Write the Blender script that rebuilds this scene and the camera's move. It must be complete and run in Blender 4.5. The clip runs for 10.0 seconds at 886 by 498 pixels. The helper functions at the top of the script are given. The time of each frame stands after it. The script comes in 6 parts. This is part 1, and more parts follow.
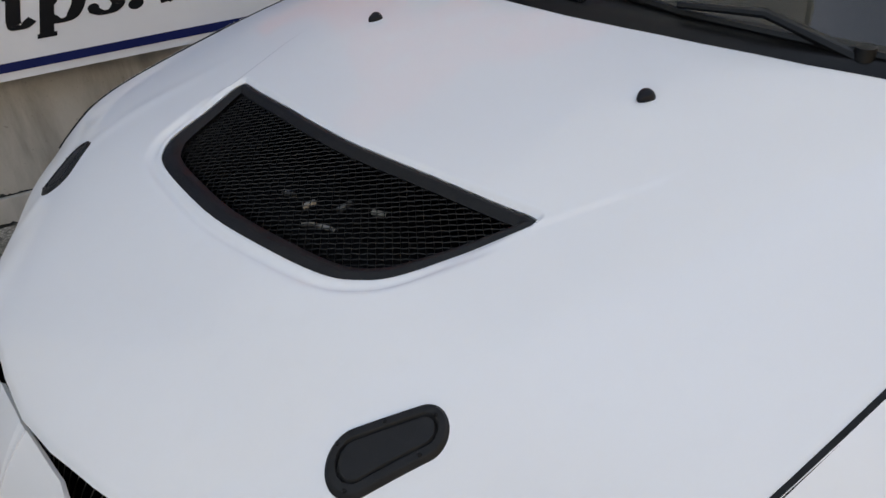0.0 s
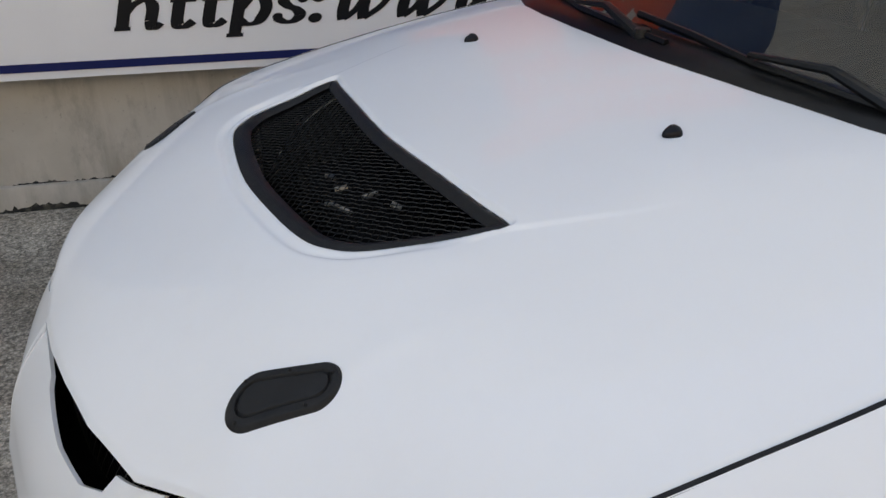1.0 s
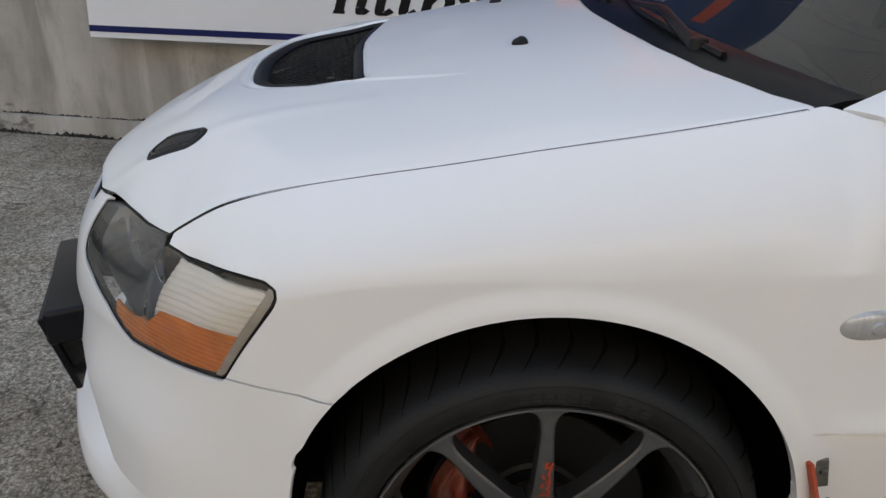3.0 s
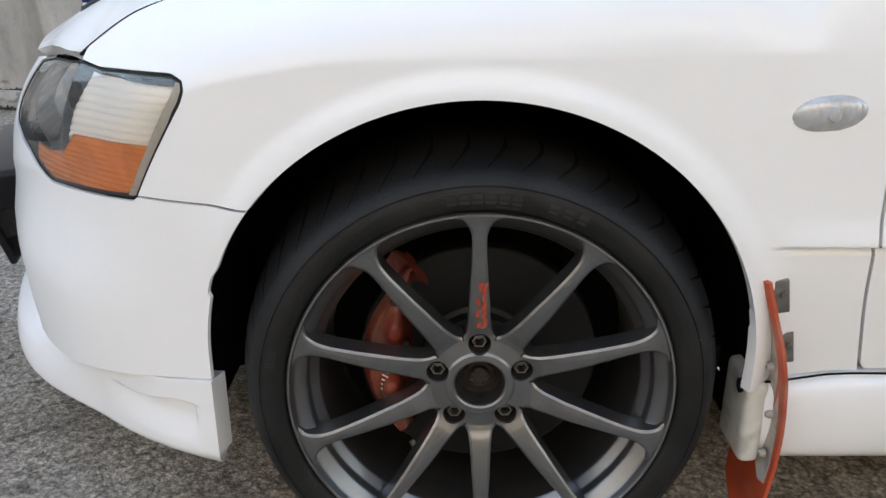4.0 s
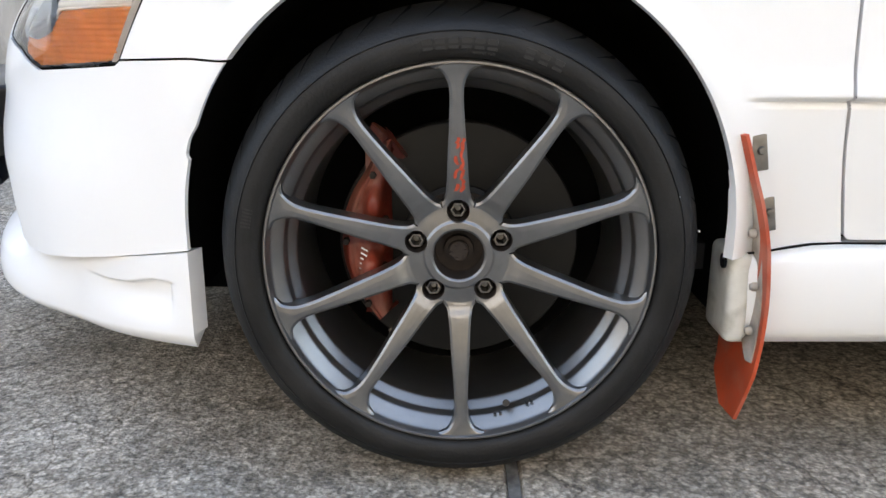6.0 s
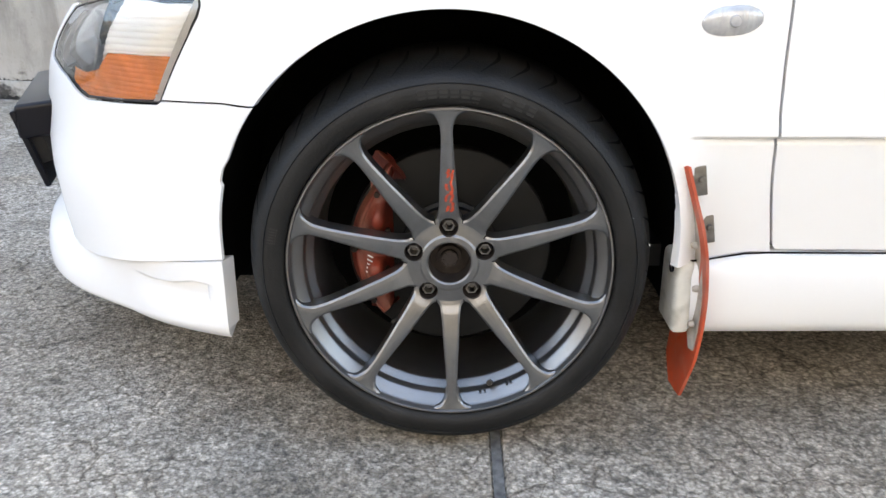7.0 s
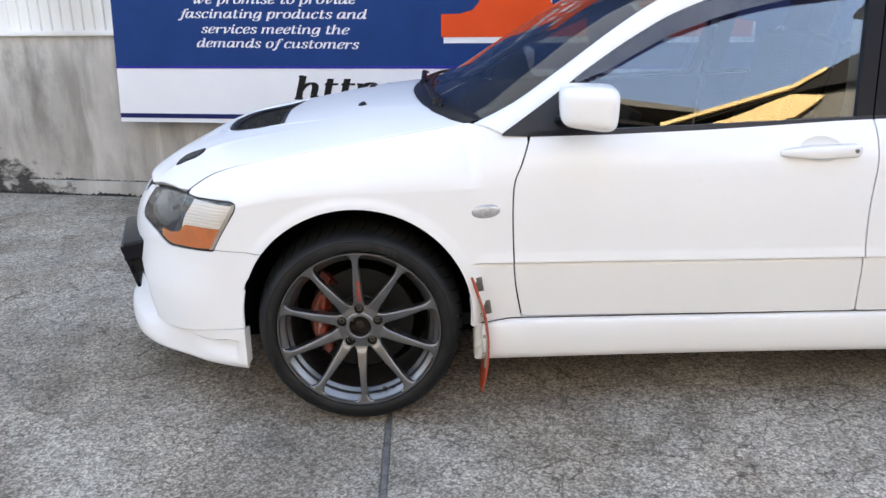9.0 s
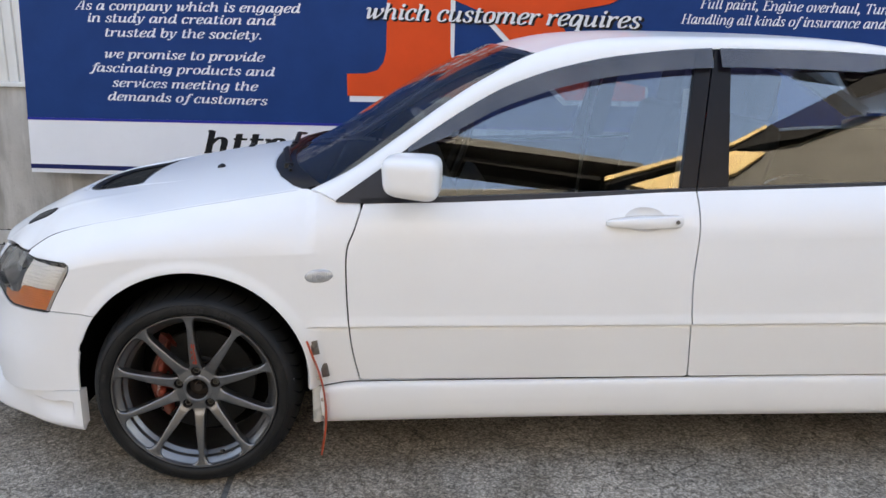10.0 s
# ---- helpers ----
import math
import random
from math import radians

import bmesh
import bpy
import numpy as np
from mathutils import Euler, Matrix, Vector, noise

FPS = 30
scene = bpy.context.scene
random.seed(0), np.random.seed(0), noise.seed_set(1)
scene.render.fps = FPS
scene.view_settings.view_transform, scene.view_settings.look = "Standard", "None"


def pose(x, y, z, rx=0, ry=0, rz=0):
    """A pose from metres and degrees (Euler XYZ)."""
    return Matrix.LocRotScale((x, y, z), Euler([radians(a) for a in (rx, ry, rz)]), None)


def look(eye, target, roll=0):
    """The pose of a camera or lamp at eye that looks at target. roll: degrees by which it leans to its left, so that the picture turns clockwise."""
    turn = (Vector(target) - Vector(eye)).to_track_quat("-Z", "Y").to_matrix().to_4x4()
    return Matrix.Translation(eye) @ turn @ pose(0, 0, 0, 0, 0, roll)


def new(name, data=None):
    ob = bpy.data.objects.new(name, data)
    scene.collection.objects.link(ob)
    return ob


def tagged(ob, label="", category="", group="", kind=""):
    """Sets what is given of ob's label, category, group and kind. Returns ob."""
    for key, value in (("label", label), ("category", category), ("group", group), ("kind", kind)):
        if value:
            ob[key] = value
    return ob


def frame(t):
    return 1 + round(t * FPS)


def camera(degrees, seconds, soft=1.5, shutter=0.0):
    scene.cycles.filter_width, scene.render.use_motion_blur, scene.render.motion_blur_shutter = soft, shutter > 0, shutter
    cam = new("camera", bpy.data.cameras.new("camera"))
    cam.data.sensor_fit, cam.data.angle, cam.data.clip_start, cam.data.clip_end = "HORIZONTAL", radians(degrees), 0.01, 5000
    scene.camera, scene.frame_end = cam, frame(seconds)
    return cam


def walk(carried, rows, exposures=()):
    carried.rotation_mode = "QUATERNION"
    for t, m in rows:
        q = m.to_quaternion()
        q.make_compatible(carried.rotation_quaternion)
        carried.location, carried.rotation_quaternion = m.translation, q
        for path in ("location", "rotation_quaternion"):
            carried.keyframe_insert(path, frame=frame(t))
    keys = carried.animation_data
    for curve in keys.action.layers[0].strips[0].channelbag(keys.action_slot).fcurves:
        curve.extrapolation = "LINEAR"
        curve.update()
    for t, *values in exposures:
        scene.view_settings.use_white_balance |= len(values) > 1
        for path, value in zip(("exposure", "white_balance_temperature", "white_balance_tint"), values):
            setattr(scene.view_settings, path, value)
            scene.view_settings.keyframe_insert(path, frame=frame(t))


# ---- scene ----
cam = camera(57.60, 10.0)
PATH = [
    (0, (-0.8542, -0.8994, 1.3164), (0.2076, 0.4312, 0.2667), -4.05),
    (0.5, (-0.8152, -0.9352, 1.312), (0.2082, 0.4365, 0.277), -3.65),
    (1, (-0.6777, -1.0831, 1.2553), (0.0347, 0.5475, 0.3422), -0.38),
    (1.5, (-0.5765, -1.2461, 1.2449), (-0.0773, 0.4568, 0.3226), -1.55),
    (2, (-0.4442, -1.4488, 1.2317), (-0.109, 0.328, 0.3769), -0.21),
    (2.2, (-0.3816, -1.5151, 1.2263), (-0.1102, 0.262, 0.3498), 0.03),
    (3.3, (-0.1056, -1.7332, 1.0799), (-0.1159, 0.107, 0.2965), 0.70),
    (3.5, (-0.086, -1.7412, 1.0336), (-0.0873, 0.0978, 0.2474), 0.04),
    (4, (-0.0414, -1.7374, 0.8563), (-0.0551, 0.1238, 0.1244), 0.14),
    (4.5, (-0.025, -1.7581, 0.67), (-0.0378, 0.1567, 0.0925), -0.44),
    (5, (-0.0138, -1.7984, 0.6036), (-0.033, 0.1386, 0.106), 0.35),
    (5.5, (-0.0104, -1.8123, 0.5884), (-0.031, 0.1252, 0.0926), 0.31),
    (7, (0.0039, -1.9757, 0.7601), (-0.0189, -0.1008, 0.0641), -0.01),
    (7.5, (0.0149, -2.2738, 0.9723), (0.0478, -0.4105, 0.2464), 1.35),
    (8, (0.0273, -2.5923, 1.1471), (0.0786, -0.7211, 0.4426), 0.86),
    (8.5, (0.1004, -2.8882, 1.224), (0.12, -0.9925, 0.5867), -0.15),
    (9, (0.2116, -3.0896, 1.2636), (0.2474, -1.1819, 0.664), -0.85),
    (9.5, (0.3813, -3.1277, 1.3004), (0.4316, -1.2024, 0.7613), -1.03),
    (10, (0.6183, -3.1248, 1.3241), (0.7223, -1.1883, 0.8349), 0.38),
]
EXPOSURES = [(0.0, 1.88, 10200, 15), (1.0, 1.92, 10200, 15), (2.0, 1.82, 10100, 14), (3.3, 1.99, 9300, 14), (3.5, 2.13, 9100, 14), (4.0, 2.54, 8700, 13), (4.5, 2.74, 8600, 13),
             (5.5, 3.02, 8450, 13), (7.0, 3.24, 8500, 13), (7.5, 3.31, 8550, 14), (8.0, 3.24, 8550, 14), (9.0, 2.75, 8400, 15), (9.5, 2.51, 8450, 15), (10.0, 2.40, 8450, 15)]
walk(cam, [(t, look(eye, target, roll)) for t, eye, target, roll in PATH], EXPOSURES)


# ---------------------------------------------------------------- world and sun
SUN_EL, SUN_AZ = 31.0, 20.0      # the sun stands behind the banner wall, so the car is in its shade
world = bpy.data.worlds.new("sky")
world.use_nodes = True
scene.world = world
wn = world.node_tree
sky = wn.nodes.new("ShaderNodeTexSky")
sky.sky_type = "NISHITA"
sky.sun_disc = False
sky.sun_elevation = radians(SUN_EL)
sky.sun_rotation = radians(SUN_AZ)
sky.air_density, sky.dust_density, sky.ozone_density = 1.0, 0.55, 1.0
wn.links.new(sky.outputs[0], wn.nodes["Background"].inputs[0])
wn.nodes["Background"].inputs[1].default_value = 0.15
sun = new("sun", bpy.data.lights.new("sun", "SUN"))
sun.data.energy = 5.0
sun.data.angle = radians(0.6)
sun.data.color = (1.0, 0.99, 0.975)
sd = Vector((math.sin(radians(SUN_AZ)) * math.cos(radians(SUN_EL)), math.cos(radians(SUN_AZ)) * math.cos(radians(SUN_EL)), math.sin(radians(SUN_EL))))
sun.matrix_world = look(sd * 60, (0, 0, 0))


# ---------------------------------------------------------------- materials
def material(name, base, rough=0.5, metal=0.0, vary=0.0, scale=8.0, bump=0.0, bump_scale=120.0, dirt=None, dirt_amount=0.0, coat=0.0,
             spec=0.5, rough_vary=0.0, stretch=(1, 1, 1), detail=6.0, seeds=False):
    """A surface with colour wandering at two scales, fine relief, and an optional dirt colour laid on in patches."""
    m = bpy.data.materials.new(name)
    m.use_nodes = True
    t = m.node_tree
    b = t.nodes["Principled BSDF"]
    b.inputs["Roughness"].default_value = rough
    b.inputs["Metallic"].default_value = metal
    b.inputs["Coat Weight"].default_value = coat
    b.inputs["Coat Roughness"].default_value = 0.025
    b.inputs["Specular IOR Level"].default_value = spec
    b.inputs["Base Color"].default_value = (*base, 1)
    co = t.nodes.new("ShaderNodeTexCoord")
    mp = t.nodes.new("ShaderNodeMapping")
    mp.inputs["Scale"].default_value = stretch
    t.links.new(co.outputs["Object"], mp.inputs[0])

    def noisy(sc, dt=detail):
        n = t.nodes.new("ShaderNodeTexNoise")
        n.inputs["Scale"].default_value = sc
        n.inputs["Detail"].default_value = dt
        t.links.new(mp.outputs[0], n.inputs["Vector"])
        return n.outputs[0]

    def ranged(src, a, z, lo, hi):
        r = t.nodes.new("ShaderNodeMapRange")
        for k, v in zip((1, 2, 3, 4), (a, z, lo, hi)):
            r.inputs[k].default_value = v
        t.links.new(src, r.inputs[0])
        return r.outputs[0]

    def mixed(fac, a, z):
        x = t.nodes.new("ShaderNodeMix")
        x.data_type = "RGBA"
        for k, v in ((6, a), (7, z)):
            if isinstance(v, tuple):
                x.inputs[k].default_value = (*v, 1)
            else:
                t.links.new(v, x.inputs[k])
        t.links.new(fac, x.inputs[0])
        return x.outputs[2]

    col = base
    if vary:
        dark = tuple(c * (1 - vary) for c in base)
        light = tuple(min(1, c * (1 + vary * 0.6)) for c in base)
        col = mixed(ranged(noisy(scale), 0.3, 0.7, 0, 1), dark, light)
        fine = tuple(c * (1 - vary * 0.7) for c in base)
        col = mixed(ranged(noisy(scale * 9, 3), 0.55, 0.75, 0, 0.6), col, fine)
    if dirt:
        col = mixed(ranged(noisy(scale * 0.6, 8), 0.5, 0.72, 0, dirt_amount), col, dirt)
    if not isinstance(col, tuple):
        t.links.new(col, b.inputs["Base Color"])
    if rough_vary:
        t.links.new(ranged(noisy(scale * 2), 0.3, 0.7, max(0, rough - rough_vary), min(1, rough + rough_vary)), b.inputs["Roughness"])
    if bump:
        bp = t.nodes.new("ShaderNodeBump")
        bp.inputs["Strength"].default_value = 1.0
        bp.inputs["Distance"].default_value = bump
        t.links.new(noisy(bump_scale, 4), bp.inputs["Height"])
        t.links.new(bp.outputs[0], b.inputs["Normal"])
    return m


def glassy(name, tint, rough=0.0, thin=0.0, gain=1.6, dust_sheen=0.0):
    """Clear or smoked sheet: part see-through, part mirror by its angle, with an optional thin film, dusty or for a
    pale sheen.
    """
    m = bpy.data.materials.new(name)
    m.use_nodes = True
    t = m.node_tree
    t.nodes.remove(t.nodes["Principled BSDF"])
    tr = t.nodes.new("ShaderNodeBsdfTransparent")
    tr.inputs[0].default_value = (*tint, 1)
    gl = t.nodes.new("ShaderNodeBsdfGlossy")
    gl.inputs["Roughness"].default_value = rough
    gl.inputs["Color"].default_value = (1, 1, 1, 1)
    fr = t.nodes.new("ShaderNodeFresnel")
    fr.inputs[0].default_value = 1.52
    ad = t.nodes.new("ShaderNodeMath")
    ad.operation = "MULTIPLY_ADD"
    ad.inputs[1].default_value = gain
    ad.inputs[2].default_value = thin
    ad.use_clamp = True
    t.links.new(fr.outputs[0], ad.inputs[0])
    mx = t.nodes.new("ShaderNodeMixShader")
    t.links.new(ad.outputs[0], mx.inputs[0])
    t.links.new(tr.outputs[0], mx.inputs[1])
    t.links.new(gl.outputs[0], mx.inputs[2])
    last = mx.outputs[0]
    if dust_sheen:
        df = t.nodes.new("ShaderNodeBsdfDiffuse")
        df.inputs[0].default_value = (0.50, 0.51, 0.50, 1)
        co = t.nodes.new("ShaderNodeTexCoord")
        ns = t.nodes.new("ShaderNodeTexNoise")
        ns.inputs["Scale"].default_value = 5
        ns.inputs["Detail"].default_value = 8
        ns.inputs["Roughness"].default_value = 0.65
        t.links.new(co.outputs["Object"], ns.inputs["Vector"])
        rg = t.nodes.new("ShaderNodeMapRange")
        for k, v in zip((1, 2, 3, 4), (0.35, 0.65, dust_sheen * 0.5, dust_sheen * 1.5)):
            rg.inputs[k].default_value = v
        t.links.new(ns.outputs[0], rg.inputs[0])
        m2 = t.nodes.new("ShaderNodeMixShader")
        t.links.new(rg.outputs[0], m2.inputs[0])
        t.links.new(last, m2.inputs[1])
        t.links.new(df.outputs[0], m2.inputs[2])
        last = m2.outputs[0]
    t.links.new(last, t.nodes["Material Output"].inputs[0])
    return m


def aggregate_ground():
    """Worn exposed-aggregate concrete: pale and dark chips in a grey-brown matrix, stained in large patches."""
    m = bpy.data.materials.new("worn aggregate concrete")
    m.use_nodes = True
    t = m.node_tree
    b = t.nodes["Principled BSDF"]
    co = t.nodes.new("ShaderNodeTexCoord")

    def tex(kind, sc, detail=None, warp=None):
        n = t.nodes.new(kind)
        n.inputs["Scale"].default_value = sc
        if detail is not None:
            n.inputs["Detail"].default_value = detail
        t.links.new(co.outputs["Object"] if warp is None else warp, n.inputs["Vector"])
        return n

    def ramp(src, *stops):
        r = t.nodes.new("ShaderNodeValToRGB")
        while len(r.color_ramp.elements) < len(stops):
            r.color_ramp.elements.new(0.5)
        for e, (p, c) in zip(r.color_ramp.elements, stops):
            e.position, e.color = p, (*c, 1)
        t.links.new(src, r.inputs[0])
        return r.outputs[0]

    def blend(kind, fac, a, z):
        x = t.nodes.new("ShaderNodeMix")
        x.data_type, x.blend_type = "RGBA", kind
        if isinstance(fac, float):
            x.inputs[0].default_value = fac
        else:
            t.links.new(fac, x.inputs[0])
        t.links.new(a, x.inputs[6])
        t.links.new(z, x.inputs[7])
        return x.outputs[2]

    chips = tex("ShaderNodeTexVoronoi", 175)
    chips2 = tex("ShaderNodeTexVoronoi", 42)
    grit = tex("ShaderNodeTexNoise", 160, 3)
    mid = tex("ShaderNodeTexNoise", 14, 6)
    big = tex("ShaderNodeTexNoise", 1.1, 6)
    sep = t.nodes.new("ShaderNodeSeparateColor")
    t.links.new(chips.outputs["Color"], sep.inputs[0])
    stone = ramp(sep.outputs[0], (0.0, (0.060, 0.056, 0.052)), (0.35, (0.150, 0.142, 0.132)), (0.7, (0.255, 0.242, 0.227)), (1.0, (0.45, 0.43, 0.41)))
    sep2 = t.nodes.new("ShaderNodeSeparateColor")
    t.links.new(chips2.outputs["Color"], sep2.inputs[0])
    stone2 = ramp(sep2.outputs[1], (0.0, (0.08, 0.077, 0.073)), (0.6, (0.2, 0.194, 0.184)), (1.0, (0.36, 0.352, 0.338)))
    col = blend("MIX", 0.4, stone, stone2)
    mottle = tex("ShaderNodeTexNoise", 60, 9)
    mottle.inputs["Roughness"].default_value = 0.7
    mottle.inputs["Distortion"].default_value = 0.6
    worn = ramp(mottle.outputs[0], (0.38, (0.040, 0.036, 0.032)), (0.455, (0.130, 0.122, 0.113)), (0.52, (0.255, 0.242, 0.227)), (0.64, (0.39, 0.372, 0.352)))
    col = blend("MIX", 0.56, col, worn)
    # pale grains proud of dark pits
    wob = tex("ShaderNodeTexNoise", 170, 3)
    wm = t.nodes.new("ShaderNodeVectorMath")
    wm.operation = "MULTIPLY_ADD"
    wm.inputs[1].default_value = (0.008, 0.008, 0.0)
    t.links.new(wob.outputs["Color"], wm.inputs[0])
    t.links.new(co.outputs["Object"], wm.inputs[2])
    grains = tex("ShaderNodeTexVoronoi", 125, None, wm.outputs[0])
    col = blend("MULTIPLY", 1.0, col, ramp(grains.outputs["Distance"], (0.15, (1.36, 1.33, 1.29)), (0.44, (1.22, 1.19, 1.155)), (0.58, (0.88, 0.85, 0.815)), (0.72, (0.70, 0.67, 0.635))))
    matrix = ramp(mid.outputs[0], (0.3, (0.10, 0.096, 0.092)), (0.7, (0.23, 0.222, 0.212)))
    col = blend("MIX", ramp(grit.outputs[0], (0.48, (0, 0, 0)), (0.68, (0.35, 0.35, 0.35))), col, matrix)
    stain = ramp(big.outputs[0], (0.33, (1.14, 1.12, 1.08)), (0.5, (1.62, 1.60, 1.56)), (0.72, (1.90, 1.88, 1.84)))
    col = blend("MULTIPLY", 1.0, col, stain)
    patch = tex("ShaderNodeTexNoise", 4.5, 7)
    patch.inputs["Roughness"].default_value = 0.65
    col = blend("MULTIPLY", 1.0, col, ramp(patch.outputs[0], (0.36, (0.74, 0.72, 0.685)), (0.5, (1.0, 0.985, 0.96)), (0.66, (1.14, 1.125, 1.10))))
    # a brownish stain in wide uneven patches
    rusty = tex("ShaderNodeTexNoise", 1.7, 5)
    rusty.inputs["Distortion"].default_value = 0.8
    col = blend("MULTIPLY", 1.0, col, ramp(rusty.outputs[0], (0.40, (0.90, 0.85, 0.785)), (0.54, (1.04, 1.02, 0.99))))
    # fine wandering cracks, broken off here and there
    bend = tex("ShaderNodeTexNoise", 9, 5)
    wv = t.nodes.new("ShaderNodeVectorMath")
    wv.operation = "MULTIPLY_ADD"
    wv.inputs[1].default_value = (0.16, 0.16, 0.0)
    t.links.new(bend.outputs["Color"], wv.inputs[0])
    t.links.new(co.outputs["Object"], wv.inputs[2])
    crack = tex("ShaderNodeTexVoronoi", 8.5, None, wv.outputs[0])
    crack.feature = "DISTANCE_TO_EDGE"
    line = ramp(crack.outputs[0], (0.0, (0.34, 0.32, 0.30)), (0.012, (0.70, 0.68, 0.66)), (0.034, (1, 1, 1)))
    where = tex("ShaderNodeTexNoise", 2.3, 3)
    col = blend("MULTIPLY", ramp(where.outputs[0], (0.40, (0, 0, 0)), (0.54, (1, 1, 1))), col, line)
    t.links.new(col, b.inputs["Base Color"])
    b.inputs["Roughness"].default_value = 0.85
    hs = t.nodes.new("ShaderNodeMath")
    hs.operation = "ADD"
    t.links.new(chips.outputs["Distance"], hs.inputs[0])
    t.links.new(mottle.outputs[0], hs.inputs[1])
    bp = t.nodes.new("ShaderNodeBump")
    bp.inputs["Distance"].default_value = 0.004
    bp.inputs["Strength"].default_value = 0.6
    t.links.new(hs.outputs[0], bp.inputs["Height"])
    t.links.new(bp.outputs[0], b.inputs["Normal"])
    return m


def streaked_concrete():
    """Old cast concrete: cloudy grey-beige with long rain streaks, pale runs and small dark pits."""
    m = bpy.data.materials.new("rain-streaked concrete wall")
    m.use_nodes = True
    t = m.node_tree
    b = t.nodes["Principled BSDF"]
    b.inputs["Roughness"].default_value = 0.9
    co = t.nodes.new("ShaderNodeTexCoord")

    def noise(sc, stretch, detail, rough=0.55):
        mp = t.nodes.new("ShaderNodeMapping")
        mp.inputs["Scale"].default_value = stretch
        t.links.new(co.outputs["Object"], mp.inputs[0])
        n = t.nodes.new("ShaderNodeTexNoise")
        n.inputs["Scale"].default_value, n.inputs["Detail"].default_value, n.inputs["Roughness"].default_value = sc, detail, rough
        t.links.new(mp.outputs[0], n.inputs["Vector"])
        return n.outputs[0]

    def layer(col, fac, lo, hi, shade, amount):
        r = t.nodes.new("ShaderNodeMapRange")
        for k, v in zip((1, 2, 3, 4), (lo, hi, 0.0, amount)):
            r.inputs[k].default_value = v
        t.links.new(fac, r.inputs[0])
        x = t.nodes.new("ShaderNodeMix")
        x.data_type = "RGBA"
        if isinstance(col, tuple):
            x.inputs[6].default_value = (*col, 1)
        else:
            t.links.new(col, x.inputs[6])
        x.inputs[7].default_value = (*shade, 1)
        t.links.new(r.outputs[0], x.inputs[0])
        return x.outputs[2]

    col = layer((0.52, 0.495, 0.455), noise(1.6, (1, 1, 1), 6), 0.42, 0.62, (0.36, 0.338, 0.303), 0.8)
    col = layer(col, noise(5.0, (1, 1, 0.22), 6, 0.6), 0.48, 0.66, (0.20, 0.182, 0.155), 0.62)
    col = layer(col, noise(9.0, (1, 1, 0.14), 5, 0.6), 0.56, 0.70, (0.64, 0.618, 0.582), 0.5)
    col = layer(col, noise(2.2, (1.4, 1, 0.7), 8, 0.7), 0.56, 0.72, (0.15, 0.136, 0.117), 0.6)
    # one sooty smear low on the wall's far end
    sx = t.nodes.new("ShaderNodeSeparateXYZ")
    t.links.new(co.outputs["Object"], sx.inputs[0])

    def sloped(src, a, z_, lo, hi):
        r = t.nodes.new("ShaderNodeMapRange")
        for k, v in zip((1, 2, 3, 4), (a, z_, lo, hi)):
            r.inputs[k].default_value = v
        t.links.new(src, r.inputs[0])
        return r.outputs[0]

    def added(a, z_):
        r = t.nodes.new("ShaderNodeMath")
        t.links.new(a, r.inputs[0])
        t.links.new(z_, r.inputs[1])
        return r.outputs[0]

    soot = added(added(noise(7, (1, 1, 1.8), 9, 0.68), sloped(sx.outputs[0], -3.1, -1.5, 0.22, -0.40)), sloped(sx.outputs[2], 0.05, 0.45, 0.03, -0.36))
    col = layer(col, soot, 0.42, 0.57, (0.022, 0.020, 0.018), 0.93)
    col = layer(col, noise(60, (1, 1, 1), 3), 0.66, 0.75, (0.16, 0.148, 0.13), 0.4)
    t.links.new(col, b.inputs["Base Color"])
    bp = t.nodes.new("ShaderNodeBump")
    bp.inputs["Distance"].default_value = 0.003
    t.links.new(noise(45, (1, 1, 1), 5), bp.inputs["Height"])
    t.links.new(bp.outputs[0], b.inputs["Normal"])
    return m


M_GROUND = aggregate_ground()
M_PAINT = material("white car paint", (0.86, 0.862, 0.865), 0.4, vary=0.02, scale=3, coat=0.62, spec=0.12, rough_vary=0.05)
M_PAINT_GRIMY = material("scuffed white paint", (0.64, 0.63, 0.585), 0.5, vary=0.12, scale=30, dirt=(0.17, 0.155, 0.105), dirt_amount=0.75)
M_PLASTIC = material("black textured plastic", (0.010, 0.010, 0.011), 0.5, spec=0.3, vary=0.25, scale=60, bump=0.0004, bump_scale=900)
M_GLOSSBLACK = material("black trim", (0.007, 0.007, 0.010), 0.28, spec=0.25, vary=0.2, scale=20)
M_TRIM = material("slate black trim", (0.030, 0.031, 0.038), 0.3, spec=0.3, vary=0.15, scale=20)
M_RUBBER = material("tyre rubber", (0.0092, 0.0091, 0.0091), 0.55, spec=0.3, vary=0.4, scale=14, bump=0.0006, bump_scale=220, dirt=(0.024, 0.0236, 0.0232), dirt_amount=0.6)
M_LETTER = material("raised tyre lettering", (0.026, 0.0257, 0.0255), 0.5, spec=0.3, vary=0.25, scale=60)
M_RIM = material("gunmetal wheel paint", (0.222, 0.221, 0.222), 0.32, metal=0.9, coat=0.2, vary=0.06, scale=60, dirt=(0.12, 0.116, 0.112), dirt_amount=0.3)
M_RIMEDGE = material("bright gunmetal barrel", (0.275, 0.262, 0.252), 0.34, metal=0.92, vary=0.12, scale=18)
M_STEEL = material("dull steel", (0.25, 0.235, 0.215), 0.38, metal=0.9, vary=0.25, scale=60)
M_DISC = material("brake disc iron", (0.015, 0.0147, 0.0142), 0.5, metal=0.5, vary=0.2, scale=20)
M_HUB = material("rusty hub", (0.035, 0.026, 0.022), 0.7, metal=0.3, vary=0.4, scale=80)
